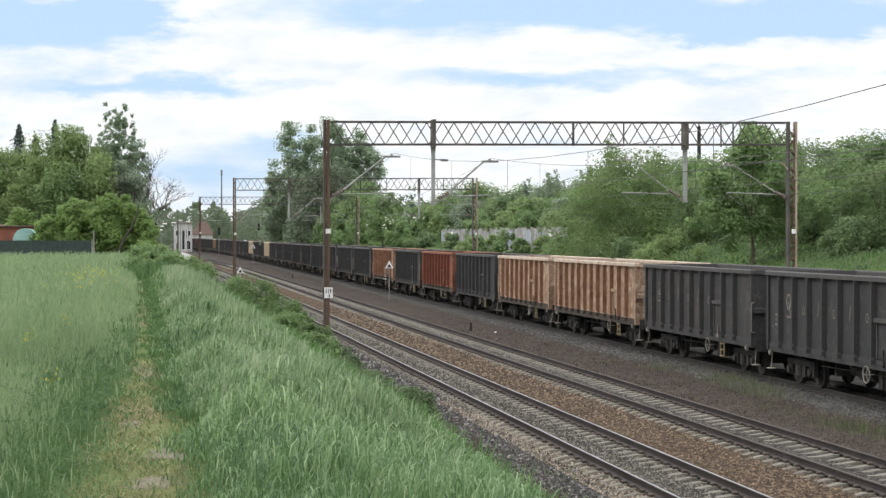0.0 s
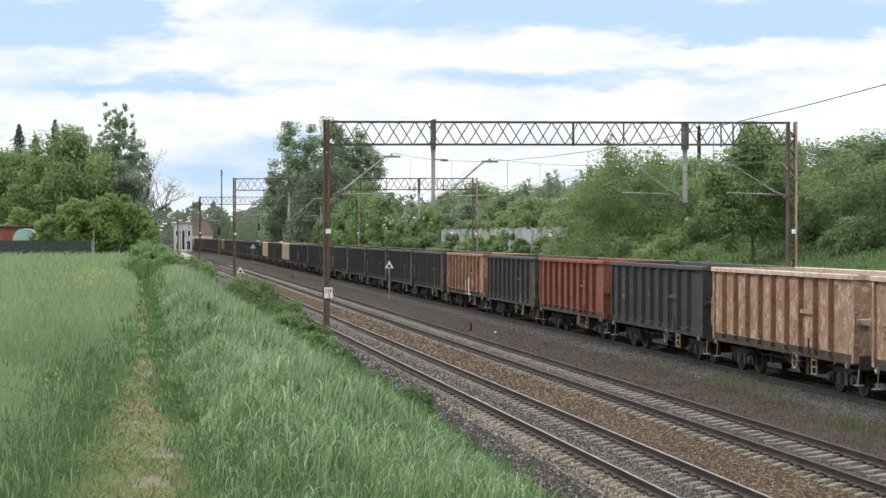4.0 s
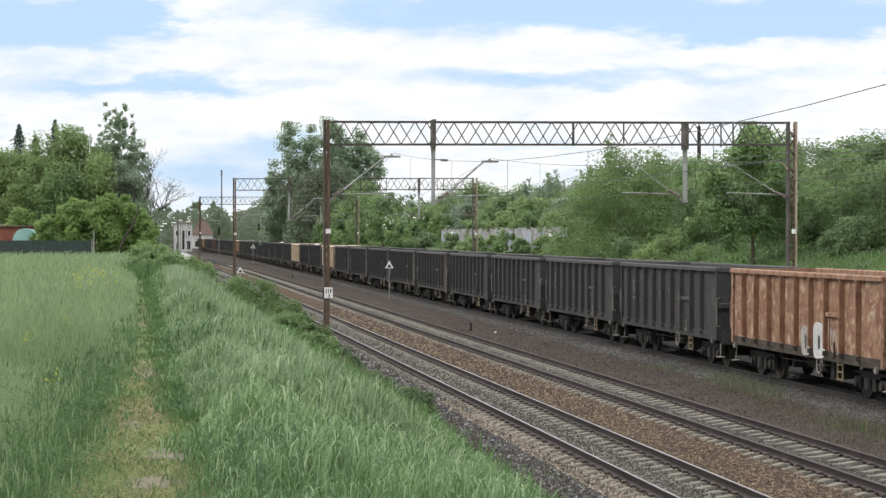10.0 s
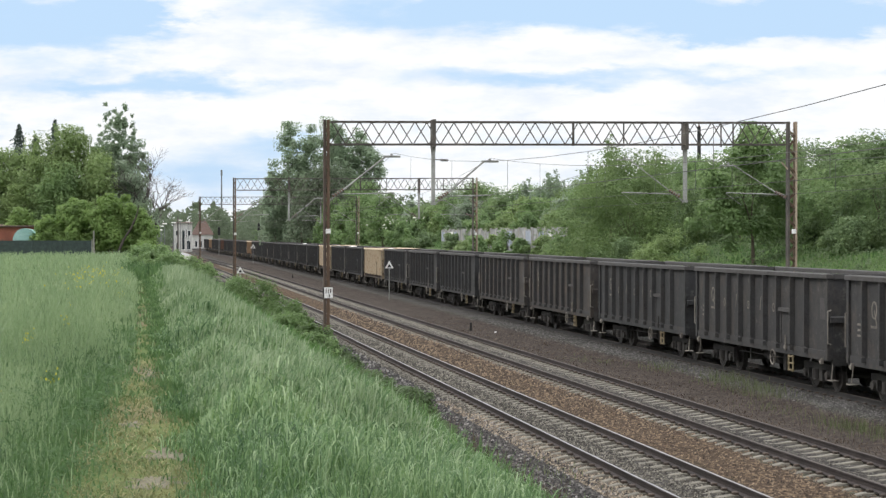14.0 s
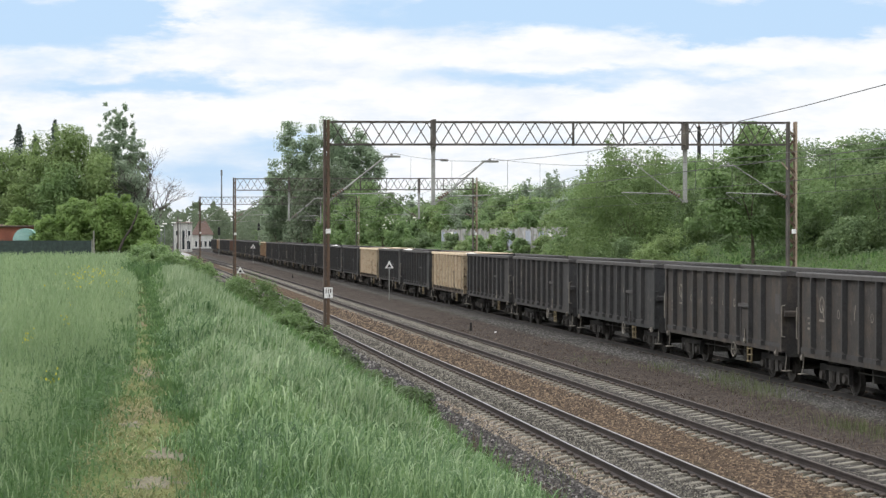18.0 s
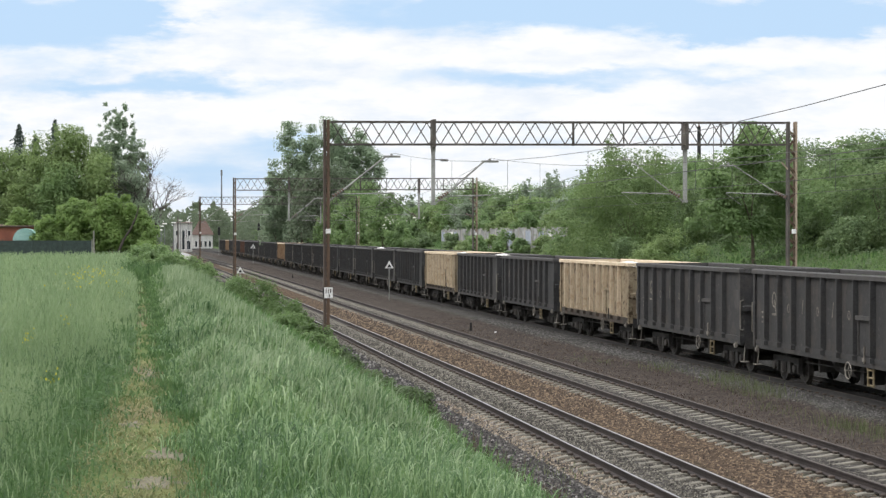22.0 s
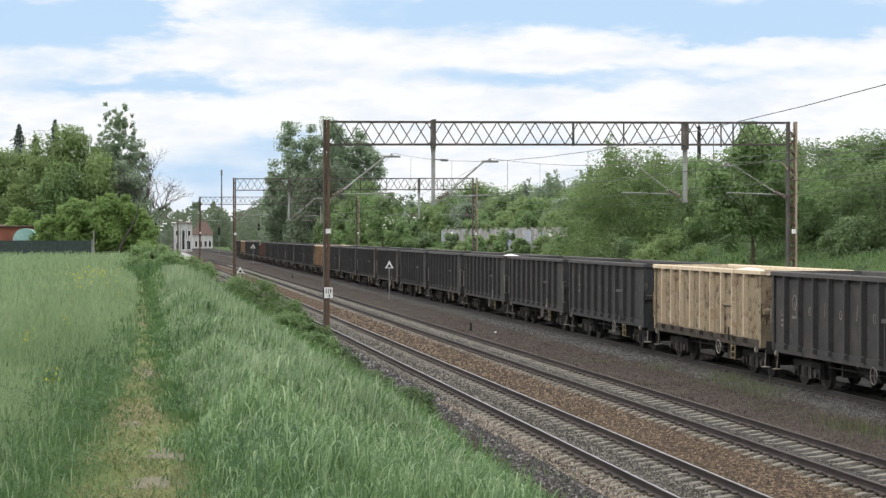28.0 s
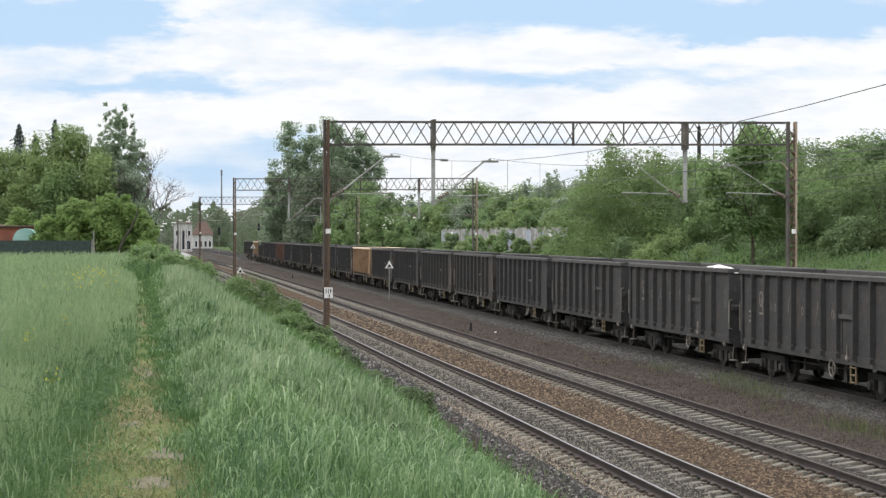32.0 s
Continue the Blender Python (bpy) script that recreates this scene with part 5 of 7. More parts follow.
def make_tree(name, x, y, height, width, mat, seed, label, leaves=5000, size=0.2, low=0.15, shape="round", clumps=60, group="", gappy=0.9, category="tree"):
    """Trunk and limbs, and a crown of leaves gathered in uneven clumps."""
    rng, r = np.random.default_rng(seed), random.Random(seed)
    z = float(land(x, y))
    tr = tagged(empty(name, pose(x, y, z - 0.05)), label, category, group)
    b, tips = Bits(), []
    r0 = max(0.05, height * 0.016)
    stems = 1 if shape in ("round", "cone", "spire") else 5
    for k in range(stems):
        lean = 0.06 if stems == 1 else 0.45
        d = Vector((r.uniform(-lean, lean), r.uniform(-lean, lean), 1))
        limb(b, r, (0, 0, 0), d, height * (0.30 if stems == 1 else 0.26), r0 if stems == 1 else r0 * 0.6, 3 if stems == 1 else 2, tips)
    part("trunk", b, M["bark"], tr)
    # clump centres fill the crown's envelope
    cen = []
    while len(cen) < clumps and shape not in ("spire", "cone"):
        t = low + (1 - low) * rng.random() ** 0.85
        if shape == "bush":
            env = max(0.15, 1 - max(0, (t - 0.3) / 0.72) ** 2) ** 0.5
        else:
            env = max(0.05, 1 - ((t - 0.52) / 0.5) ** 2) ** 0.5
        a, q = rng.random() * 6.283, (rng.random() ** 0.5)
        wob = 0.8 + 0.28 * math.sin(3 * a + seed) + 0.2 * math.sin(5 * a + 2.3 * seed + 4 * t)
        if q * env < 0.42 * env and rng.random() < 0.5:
            continue
        cen.append((math.cos(a) * q * env * wob * width / 2, math.sin(a) * q * env * wob * width / 2, t * height * (0.93 + 0.1 * math.sin(2 * a + seed))))
    if shape == "spire":
        # long upward shoots, leaved all along and thinning to open tips
        n = clumps
        a, q = rng.random(n) * 6.283, rng.random(n) ** 0.55
        foot = np.stack([np.cos(a) * q * width * 0.12, np.sin(a) * q * width * 0.12, height * (low + 0.2 * rng.random(n))], 1)
        top = np.stack([np.cos(a) * q * width * 0.48, np.sin(a) * q * width * 0.48, height * (1 - 0.5 * q ** 1.8) * rng.uniform(0.84, 1.0, n)], 1)
        which = rng.integers(0, n, leaves)
        knots = 11
        t = np.clip((rng.integers(0, knots, leaves) + rng.random((n, knots))[which, rng.integers(0, knots, leaves)] * 0.2 + rng.random(n)[which]) / knots, 0, 1)
        mid = foot * 0.35 + top * 0.65
        mid[:, 2] = foot[:, 2] * 0.62 + top[:, 2] * 0.38
        s, m = t[:, None], which
        pts = foot[m] * (1 - s) ** 2 + 2 * mid[m] * s * (1 - s) + top[m] * s * s
        off = np.clip(rng.normal(size=(leaves, 3)), -1.8, 1.8) * ((0.028 * width * gappy) * (1.35 - t) + 0.08)[:, None]
        pts = pts + off
    elif shape == "cone":
        # whorls of drooping boughs round a straight stem, ending in a thin leader
        t = 1 - (1 - low) * rng.random(leaves) ** 0.6
        t[: leaves // 30] = rng.uniform(0.9, 1.0, leaves // 30)
        tier = (t * 17) % 1.0
        a = (rng.integers(0, 7, leaves) + 0.37 * np.floor(t * 17)) * 0.8976 + rng.normal(0, 0.16, leaves)
        q = rng.random(leaves) ** 0.6
        reach = (width / 2 * (1 - t) * (1.1 - 0.75 * tier) * (0.85 + 0.3 * np.sin(a * 2 + np.floor(t * 17))) + 0.06) * q
        pts = np.stack([np.cos(a) * reach, np.sin(a) * reach, t * height - 0.12 * reach], 1)
        off = rng.normal(size=(leaves, 3)) * np.array([0.07, 0.07, 0.09])
        pts = pts + off
    else:
        cen = np.array(cen)
        rad = (0.085 * width + 0.055 * height) * gappy * rng.uniform(0.55, 1.3, clumps)
        which = rng.integers(0, clumps, leaves)
        off = np.clip(rng.normal(size=(leaves, 3)), -1.5, 1.5) * (rad[which])[:, None] * np.array([0.62, 0.62, 0.5])
        pts = cen[which] + off
    pts[:, 2] = np.maximum(pts[:, 2], 0.08)
    face = off / (np.linalg.norm(off, axis=1, keepdims=True) + 1e-6) * 0.8 + np.array([0, 0, 0.55])
    v, f = leaf_cloud(pts, size, rng, face)
    part("crown", np_mesh("crown", v, f, M[mat]), None, tr)
    return tr


def blades(name, mat, x, y, h, w, rng, label, category="grass", lean=0.35, out=None, arch=0.18, wind=0.0, lift=0.0, curl=False):
    """Grass: each blade a bent, tapering strip; out gives the way each one leans, arch how far its tip bows down, wind a common lean,
    lift how high up the stalk each leaf sits, curl a rounder bend."""
    n = len(x)
    z = land(x, y) - 0.02 + lift
    a = rng.uniform(0, 6.283, n)
    ux, uy = np.cos(a), np.sin(a)
    l = rng.uniform(0.1, 1.0, n) * lean * h
    da = rng.uniform(0, 6.283, n) if out is None else out + rng.normal(0, 1.4, n)
    dx, dy = np.cos(da) * l + wind * h, np.sin(da) * l
    up = 0.55 + 0.25 * arch
    if curl:
        # height, half-width and reach of each pair of points, then the drooping tip
        line = ((0, 0.7, 0), (0.5, 1.0, 0.14), (0.76, 0.85, 0.42), (0.8, 0.5, 0.76), (1 - 0.5 * arch, 0, 1.0))
    else:
        line = ((0, 1, 0), (up * (1 - 0.015), 0.8, 0.3), (1 - arch, 0, 1.0))
    m = len(line) - 1
    v = np.empty((n, 2 * m + 1, 3))
    for k, (t, ww, bend) in enumerate(line):
        for j in ((0, 1) if k < m else (0,)):
            q = ww / 2 * (1 - 2 * j)
            v[:, 2 * k + j, 0] = x + ux * w * q + dx * bend
            v[:, 2 * k + j, 1] = y + uy * w * q + dy * bend
            v[:, 2 * k + j, 2] = z + h * t
    tri = []
    for k in range(m - 1):
        tri += [[2 * k, 2 * k + 1, 2 * k + 3], [2 * k, 2 * k + 3, 2 * k + 2]]
    tri.append([2 * m - 2, 2 * m - 1, 2 * m])
    f = (np.array(tri)[None] + (np.arange(n) * (2 * m + 1))[:, None, None]).reshape(-1, 3)
    ob = new(name, np_mesh(name, v.reshape(-1, 3), f, M[mat]))
    return tagged(ob, label, category, kind="stuff")


def tussocks(n, each, x0, x1, y0, y1, radius, rng):
    """Blades gathered in tussocks: places, the way they lean outwards, and a size for each tussock."""
    cx, cy = spots(n, x0, x1, y0, y1, rng)
    size = rng.uniform(0.55, 1.25, n)
    k = np.repeat(np.arange(n), each)
    a = rng.uniform(0, 6.283, len(k))
    r = radius * np.sqrt(rng.random(len(k))) * np.clip(cy[k] / 25, 0.8, 2.5) * size[k]
    return cx[k] + np.cos(a) * r, cy[k] + np.sin(a) * r, a, size[k]


def spots(n, x0, x1, y0, y1, rng, power=1.0):
    """Random places, denser close by; also the size factor that keeps cover even."""
    u = rng.random(n)
    y = y0 * (y1 / y0) ** u
    x = rng.uniform(x0, x1, n) if not callable(x0) else x0(y) + rng.random(n) * (x1(y) - x0(y))
    return x, y


def tuft(x, y, s, seed=0.0):
    """A smooth patchiness between 0 and 1."""
    return 0.5 + 0.25 * np.sin(x * 2.1 * s + 1.7 * seed + 1.3 * np.sin(y * 0.9 * s)) + 0.25 * np.sin(y * 1.27 * s + seed + 1.1 * np.sin(x * 1.9 * s))


BARE = ((0.2, 15.5, 0.19, 0.5), (-0.1, 18.1, 0.11, 0.4), (0.08, 13.8, 0.2, 0.4), (0.12, 24.5, 0.12, 1.1), (-0.3, 12.3, 0.2, 0.2))


def bare_earth():
    r = random.Random(9)
    for cx, cy, rx, ry in BARE:
        n = 22
        rim = [(cx + rx * 1.15 * q * math.cos(6.2832 * i / n), cy + ry * 1.15 * q * math.sin(6.2832 * i / n), 0) for i in range(n) for q in (r.uniform(0.35, 1.3),)]
        z = float(land(cx, cy))
        vs = [(x, y, z + 0.003) for x, y, _ in rim] + [(cx + (x - cx) * 0.6, cy + (y - cy) * 0.6, z + r.uniform(0.004, 0.010)) for x, y, _ in rim] + [(cx, cy, z + 0.007)]
        fs = [(i, (i + 1) % n, n + (i + 1) % n, n + i) for i in range(n)] + [(n + i, n + (i + 1) % n, 2 * n) for i in range(n)]
        ob = new("bare_earth", Bits().add(vs, fs).mesh("bare_earth", M["earth"]))
        tagged(ob, "bare dry grey-brown earth worn into the path", "bare earth", kind="structure")


bare_earth()


def build_grass():
    rng = np.random.default_rng(11)
    # verge: a thick low sward, then arching tussocks, then seed stems above
    def hummock(x, y):
        return (0.55 + 0.55 * tuft(x, y, 0.8, 2)) * (0.4 + 1.0 * tuft(x, y, 2.1, 21))

    def inner(x):
        return np.clip((x - 0.15) / 0.75, 0.25, 1)

    def edge(x, y):
        """The verge's ragged edge along the path."""
        return np.clip((x + 0.12 - 0.62 * tuft(0.3 * x, y, 1.5, 5)) / 0.3, 0, 1)

    def foot(x, y):
        """How far the sward thins out towards the ballast."""
        return np.clip((7.2 - 1.6 * np.clip((54 - y) / 22, 0, 1) - 0.7 * np.clip((41 - y) / 9, 0, 1) - 0.85 * np.exp(-((y - 70) / 14) ** 2) + 0.35 * np.sin(y * 0.9) * np.sin(y * 0.37) - x) / 0.7, 0, 1)
    x, y = spots(42000, 0.1, 6.9, 10, 150, rng)
    k = rng.random(len(x)) < np.minimum(foot(x, y) + 0.01, edge(x, y))
    x, y = x[k], y[k]
    # the dark green here paints the shaded gaps low between the tussocks
    blades("bank_grass", "grass_dark", x, y, rng.uniform(0.08, 0.26, len(x)) * hummock(x, y) * inner(x) * 1.2, 0.014 * np.clip(y / 15, 1, 5), rng, "thick low sward of the bank", lean=0.9, arch=0.4)
    # short leaves at all heights of the stalks, arching over
    def leafy(n, x0, x1, y0, y1, mat, label, h0, h1, w, top, power, arch=0.45, lean=0.7, wind=0.22, curl=False):
        x, y = spots(n, x0, x1, y0, y1, rng)
        k = rng.random(n) < np.minimum(foot(x, y), edge(x, y))
        x, y = x[k], y[k]
        m = len(x)
        size = hummock(x, y) * inner(x)
        lift = rng.random(m) ** power * top * size
        blades("tall_grass", mat, x, y, rng.uniform(h0, h1, m) * np.clip(size + 0.2, 0.5, 1.2), w * np.clip(y / 13, 0.9, 7), rng, label, lean=lean, arch=arch, wind=wind, lift=lift, curl=curl)
    leafy(46000, 0.12, 4.6, 10, 70, "grass", "lush green grass on the bank's crest", 0.10, 0.24, 0.009, 0.34, 0.7, 0.5, 0.95)
    leafy(36000, 0.12, 4.4, 10, 36, "grass_blue", "broad blue-green grass blades arching over on the bank", 0.11, 0.25, 0.011, 0.34, 0.8, 0.75, 1.2, 0.08, True)
    # glints on the sward, painted as a sprinkling of paler blades
    leafy(13000, 0.5, 4.4, 10, 34, "grass_glint", "pale grass tips with glints put into their colour", 0.09, 0.18, 0.010, 0.42, 0.5, 0.7, 1.0, 0.1, True)
    leafy(40000, 0.45, 3.2, 17, 130, "grass_pale", "tall pale seeding grass along the bank's crest", 0.16, 0.30, 0.008, 0.40, 0.6, 0.2, 0.35)
    leafy(26000, 0.35, 3.6, 60, 150, "grass", "green grass on the far crest of the bank", 0.18, 0.40, 0.010, 0.34, 0.7)
    x, y = spots(44000, 0.75, 2.5, 36, 92, rng)
    k = np.exp(-((y - 63) / 13) ** 2) * (0.5 + tuft(x, y, 0.8, 4)) > rng.uniform(0.2, 1.0, len(x))
    x, y = x[k], y[k]
    blades("tall_grass", "grass_pale", x, y, rng.uniform(0.2, 0.38, len(x)), 0.014 * np.clip(y / 50, 0.8, 2.0), rng, "very tall pale grass in seed on the crest", lean=0.4, wind=0.2, lift=rng.random(len(x)) ** 0.6 * 0.55 * np.exp(-((y - 63) / 16) ** 2) * (0.5 + tuft(x, y, 0.8, 4)))
    # slope down to the track
    x, y = spots(64000, 2.6, 6.9, 14, 150, rng)
    k = rng.random(len(x)) < foot(x, y)
    x, y = x[k], y[k]
    size = hummock(x, y) * np.clip(foot(x, y) + 0.15, 0.3, 1)
    blades("bank_grass", "grass_fresh", x, y, rng.uniform(0.14, 0.36, len(x)) * size, 0.011 * np.clip(y / 15, 1, 6.5), rng, "bright green grass on the slope above the track", lean=0.5, arch=0.25, wind=0.08, lift=rng.random(len(x)) ** 0.7 * 0.34 * size)
    x, y, a, s = tussocks(260, 9, 3.2, 6.7, 18, 60, 0.12, rng)
    k = foot(x, y) > 0.02
    x, y, a, s = x[k], y[k], a[k], s[k]
    blades("bank_grass", "grass_fresh", x, y, rng.uniform(0.4, 0.8, len(x)) * s, 0.014 * np.clip(y / 20, 1, 3), rng, "single tall blades standing out of the slope", lean=0.2, out=a, wind=0.1)
    # dead stalks and brown seed heads among the green
    x, y, a, s = tussocks(420, 8, 5.0, 7.2, 30, 72, 0.16, rng)
    blades("dry_weeds", "dry_weed", x, y, rng.uniform(0.25, 0.6, len(x)) * s, 0.010 * np.clip(y / 22, 1, 3), rng, "dead brown stalks at the edge of the ballast", "weeds", 0.5, out=a)
    # path: short and trodden, straw-dry along its middle, worn bare in places
    def off_bare(x, y):
        k = np.ones(len(x), bool)
        for cx, cy, rx, ry in BARE:
            k &= ((x - cx) / rx) ** 2 + ((y - cy) / ry) ** 2 > 0.75 * rng.random(len(x)) ** 3
        return k
    x, y = spots(46000, -0.7, 0.7, 9.5, 62, rng)
    wide = np.clip(0.72 - 0.036 * (y - 9), 0.11, 1)
    k = off_bare(x, y) & (np.abs(x + 0.04 - 0.1 * np.sin(y * 0.6)) < wide * rng.uniform(0.1, 1.5, len(x))) & (rng.random(len(x)) < (0.15 + 0.9 * tuft(x, y, 2.6, 3)) * np.clip((33 - y) / 13, 0.10, 1))
    x, y = x[k], y[k]
    blades("path_grass", "grass_dry", x, y, rng.uniform(0.03, 0.09, len(x)), 0.012 * np.clip(y / 14, 1, 3), rng, "short straw-dry grass trodden flat on the path", lean=2.2)
    x, y = spots(40000, -1.0, 1.0, 9, 120, rng)
    wide = np.clip(0.62 - 0.045 * (y - 9), 0.02, 1)
    k = off_bare(x, y) & (rng.random(len(x)) < np.clip((np.abs(x) - wide) * 3 + 1.0 * (tuft(x, y, 2.1, 8) - 0.4), 0.14, 1))
    x, y = x[k], y[k]
    h = rng.uniform(0.05, 0.18, len(x)) * (0.6 + np.abs(x))
    blades("path_grass", "grass_dark", x, y, h, 0.012 * np.clip(y / 14, 1, 5), rng, "green grass at the edges of the path", lean=0.9)
    # low leafy plants between path and crop, then taller weeds at the crop's edge
    n = 42000
    x, y = spots(n, -1.75, -0.1, 9.5, 60, rng)
    k = rng.random(n) < np.clip((-0.25 - x) * 2.4 + np.clip((y - 16) / 16, 0, 0.9), 0.1, 1)
    x, y = x[k], y[k]
    z = land(x, y) + rng.random(len(x)) ** 1.2 * 0.17 * (0.25 + tuft(x, y, 2.6, 9)) * np.clip((0.1 - x) / 0.8, 0.25, 1.3)
    v, f = leaf_cloud(np.stack([x, y, z], 1), 0.011 * np.clip(y / 13, 1, 4), rng, np.array([[0.0, -0.45, 0.8]]))
    tagged(new("weeds", np_mesh("weeds", v, f, M["grass_dark"])), "low leafy green plants between path and crop", "weeds", kind="stuff")
    x, y = spots(30000, -2.3, -0.2, 9, 120, rng)
    k = rng.random(len(x)) < np.clip((-0.4 - x) * 1.6 + np.clip((y - 18) / 16, 0, 0.9), 0.06, 1)
    x, y = x[k], y[k]
    h = rng.uniform(0.06, 0.26, len(x)) * (0.2 + 1.0 * tuft(x, y, 2.3, 9)) * np.clip((-x + 0.1) / 0.9, 0.3, 1.5)
    blades("weeds", "grass_dark", x, y, h, 0.012 * np.clip(y / 14, 1, 6), rng, "green weeds between crop and path", lean=0.8, arch=0.4)
    x, y = spots(15000, -2.6, -0.7, 9, 100, rng)
    h = rng.uniform(0.12, 0.42, len(x)) * tuft(x, y, 1.4, 4) * np.clip((-0.4 - x) / 0.9, 0.3, 1)
    blades("weeds", "grass_blue", x, y, h, 0.010 * np.clip(y / 14, 1, 5), rng, "blue-green grass stems at the edge of the crop", lean=0.6, arch=0.35)
    # the crop
    def left(y):
        return -1.4 - 0.33 * y

    def right(y):
        return -1.35 + np.clip((y - 12) / 26, 0, 1) * 1.12 + 0.12 * np.sin(y * 0.5)
    x, y = spots(72000, left, right, 10, 186, rng)
    x = x + np.where(right(y) - x < 0.7, np.abs(rng.normal(0, 0.3, len(x))), 0) * np.clip(22 / y, 0.3, 1)
    edge = np.clip((right(y) + 0.25 - x) / 0.9, 0.3, 1)
    h = 0.86 * rng.uniform(0.75, 1.12, len(x)) * edge * (0.9 + 0.2 * tuft(x, y, 0.25, 6)) * (0.8 + 0.36 * tuft(x, y, 1.3, 13))
    blades("rape_crop", "crop", x, y, h, 0.014 * np.clip(y / 16, 1, 7), rng, "dense grey-green rape crop gone to pod", "crop", lean=0.3)
    # pods and side shoots stand up in the upper half
    n = 80000
    x, y = spots(n, left, right, 10, 186, rng)
    edge = np.clip((right(y) - x) / 0.9, 0.35, 1)
    z = land(x, y) + 0.86 * edge * rng.uniform(0.5, 1.1, n)
    a, f = rng.uniform(0, 6.283, n), np.clip(y / 16, 1, 7)
    w, tall = 0.006 * f, 0.055 * np.clip(y / 16, 1, 3) * rng.uniform(0.6, 1.4, n)
    c = np.stack([x, y, z], 1)
    side = np.stack([np.cos(a) * w, np.sin(a) * w, np.zeros(n)], 1)
    tip = np.stack([np.cos(a + 1.2) * tall * 0.5, np.sin(a + 1.2) * tall * 0.5, tall], 1)
    v = np.stack([c - side, c + side, c + tip], 1).reshape(-1, 3)
    tagged(new("rape_pods", np_mesh("rape_pods", v, np.arange(3 * n).reshape(-1, 3), M["crop"])), "grey-green pods in the top of the crop", "crop", kind="stuff")
    # yellow blossom: a patch and stragglers
    n = 170
    y = rng.normal(45, 5.5, n)
    x = rng.normal(-1.2, 0.32, n)
    z = land(x, y) + rng.uniform(0.78, 0.98, n)
    y2 = np.array([13.5, 15, 16.2, 14.2, 22, 23, 27, 25, 33, 19, 42, 55])
    x2 = np.array([-1.9, -2.2, -0.75, -1.1, -1.25, -1.3, -1.05, -2.0, -1.2, -2.6, -0.45, -0.4])
    z2 = land(x2, y2) + 0.55
    c = np.concatenate([np.stack([x, y, z], 1), np.repeat(np.stack([x2, y2, z2], 1), 14, 0) + rng.normal(size=(len(x2) * 14, 3)) * 0.04])
    s = np.concatenate([np.full(n, 0.022), np.full(len(x2) * 14, 0.012)])
    v, f = leaf_cloud(c, s, rng)
    tagged(new("yellow_blossom", np_mesh("yellow_blossom", v, f, M["yellow"])), "scattered yellow rape blossom in the crop", "flowers", kind="stuff")
    # tufts in the gravel by the freight track
    for cx, cy, n, hh in ((18.2, 65, 260, 0.32), (18.4, 58.4, 420, 0.5), (18.2, 54.5, 420, 0.45), (17.2, 44, 420, 0.5), (16.9, 70, 120, 0.2), (17.1, 50, 160, 0.25), (8.0, 36, 160, 0.2)):
        x, y = rng.normal(cx, 0.35, n), rng.normal(cy, 1.3, n)
        blades("weed_tuft", "weed_pale", x, y, rng.uniform(0.15, 1, n) ** 1.5 * hh, np.full(n, 0.014), rng, "tuft of green weeds in the gravel", "weeds", 0.5)
    x, y = spots(6000, 14.9, 17.9, 30, 110, rng)
    k = rng.random(len(x)) < tuft(x, y, 0.8, 12)
    x, y = x[k], y[k]
    blades("dry_weeds", "dry_weed", x, y, rng.uniform(0.03, 0.12, len(x)), 0.02 * np.clip(y / 40, 1, 2), rng, "low dry brown weeds in the gravel between the tracks", "weeds", 0.8)
    # dark leafy weeds where the grass gives way to ballast
    n = 42000
    x, y = spots(n, 5.0, 7.7, 34, 78, rng)
    k = (tuft(x, y, 1.1, 17) + 0.25 * np.clip(1 - np.abs(y - 48) / 12, 0, 1)) * np.clip((7.75 - 1.0 * np.clip((46 - y) / 10, 0, 1) - 0.85 * np.clip((y - 56) / 8, 0, 1) - x) / 0.9, 0, 1) > 0.33
    x, y = x[k], y[k]
    c = np.stack([x, y, land(x, y) + rng.random(len(x)) ** 1.1 * 0.85 * tuft(x, y, 1.1, 17) * np.clip((7.6 - x), 0.25, 1)], 1)
    v, f = leaf_cloud(c, 0.024 * np.clip(y / 40, 1, 2), rng, np.array([[-0.3, -0.6, 0.6]]))
    tagged(new("weeds", np_mesh("weeds", v, f, M["leaf_w"])), "dark leafy weeds along the edge of the ballast", "weeds", kind="stuff")
    # the far bank behind the train
    x, y = spots(34000, 27.0, 42, 50, 300, rng)
    h = rng.uniform(0.15, 0.45, len(x)) * (0.4 + 0.6 * tuft(x, y, 0.6, 3))
    blades("bank_grass", "grass_dark", x, y, h, 0.03 * np.clip(y / 60, 1, 4), rng, "rank green grass on the far bank", lean=0.6)
    n = 14000
    x, y = spots(n, 27.5, 37, 60, 150, rng)
    k = tuft(x, y, 0.7, 14) > 0.35
    x, y = x[k], y[k]
    c = np.stack([x, y, land(x, y) + rng.random(len(x)) ** 1.5 * 0.75 * tuft(x, y, 0.7, 14)], 1)
    v, f = leaf_cloud(c, np.full(len(x), 0.07), rng, np.array([[-0.5, -0.5, 0.7]]))
    tagged(new("bank_weeds", np_mesh("bank_weeds", v, f, M["leaf_w"])), "patches of leafy weeds on the far bank", "weeds", kind="stuff")
    # far stretch of the near bank
    x, y = spots(18000, -1.2, 6.8, 85, 330, rng)
    h = rng.uniform(0.4, 1.0, len(x)) * (0.6 + 0.6 * tuft(x, y, 0.3, 5))
    blades("bank_grass", "grass_dark", x, y, h, 0.08 * np.clip(y / 110, 1, 3), rng, "rank green growth along the far bank", lean=0.6)


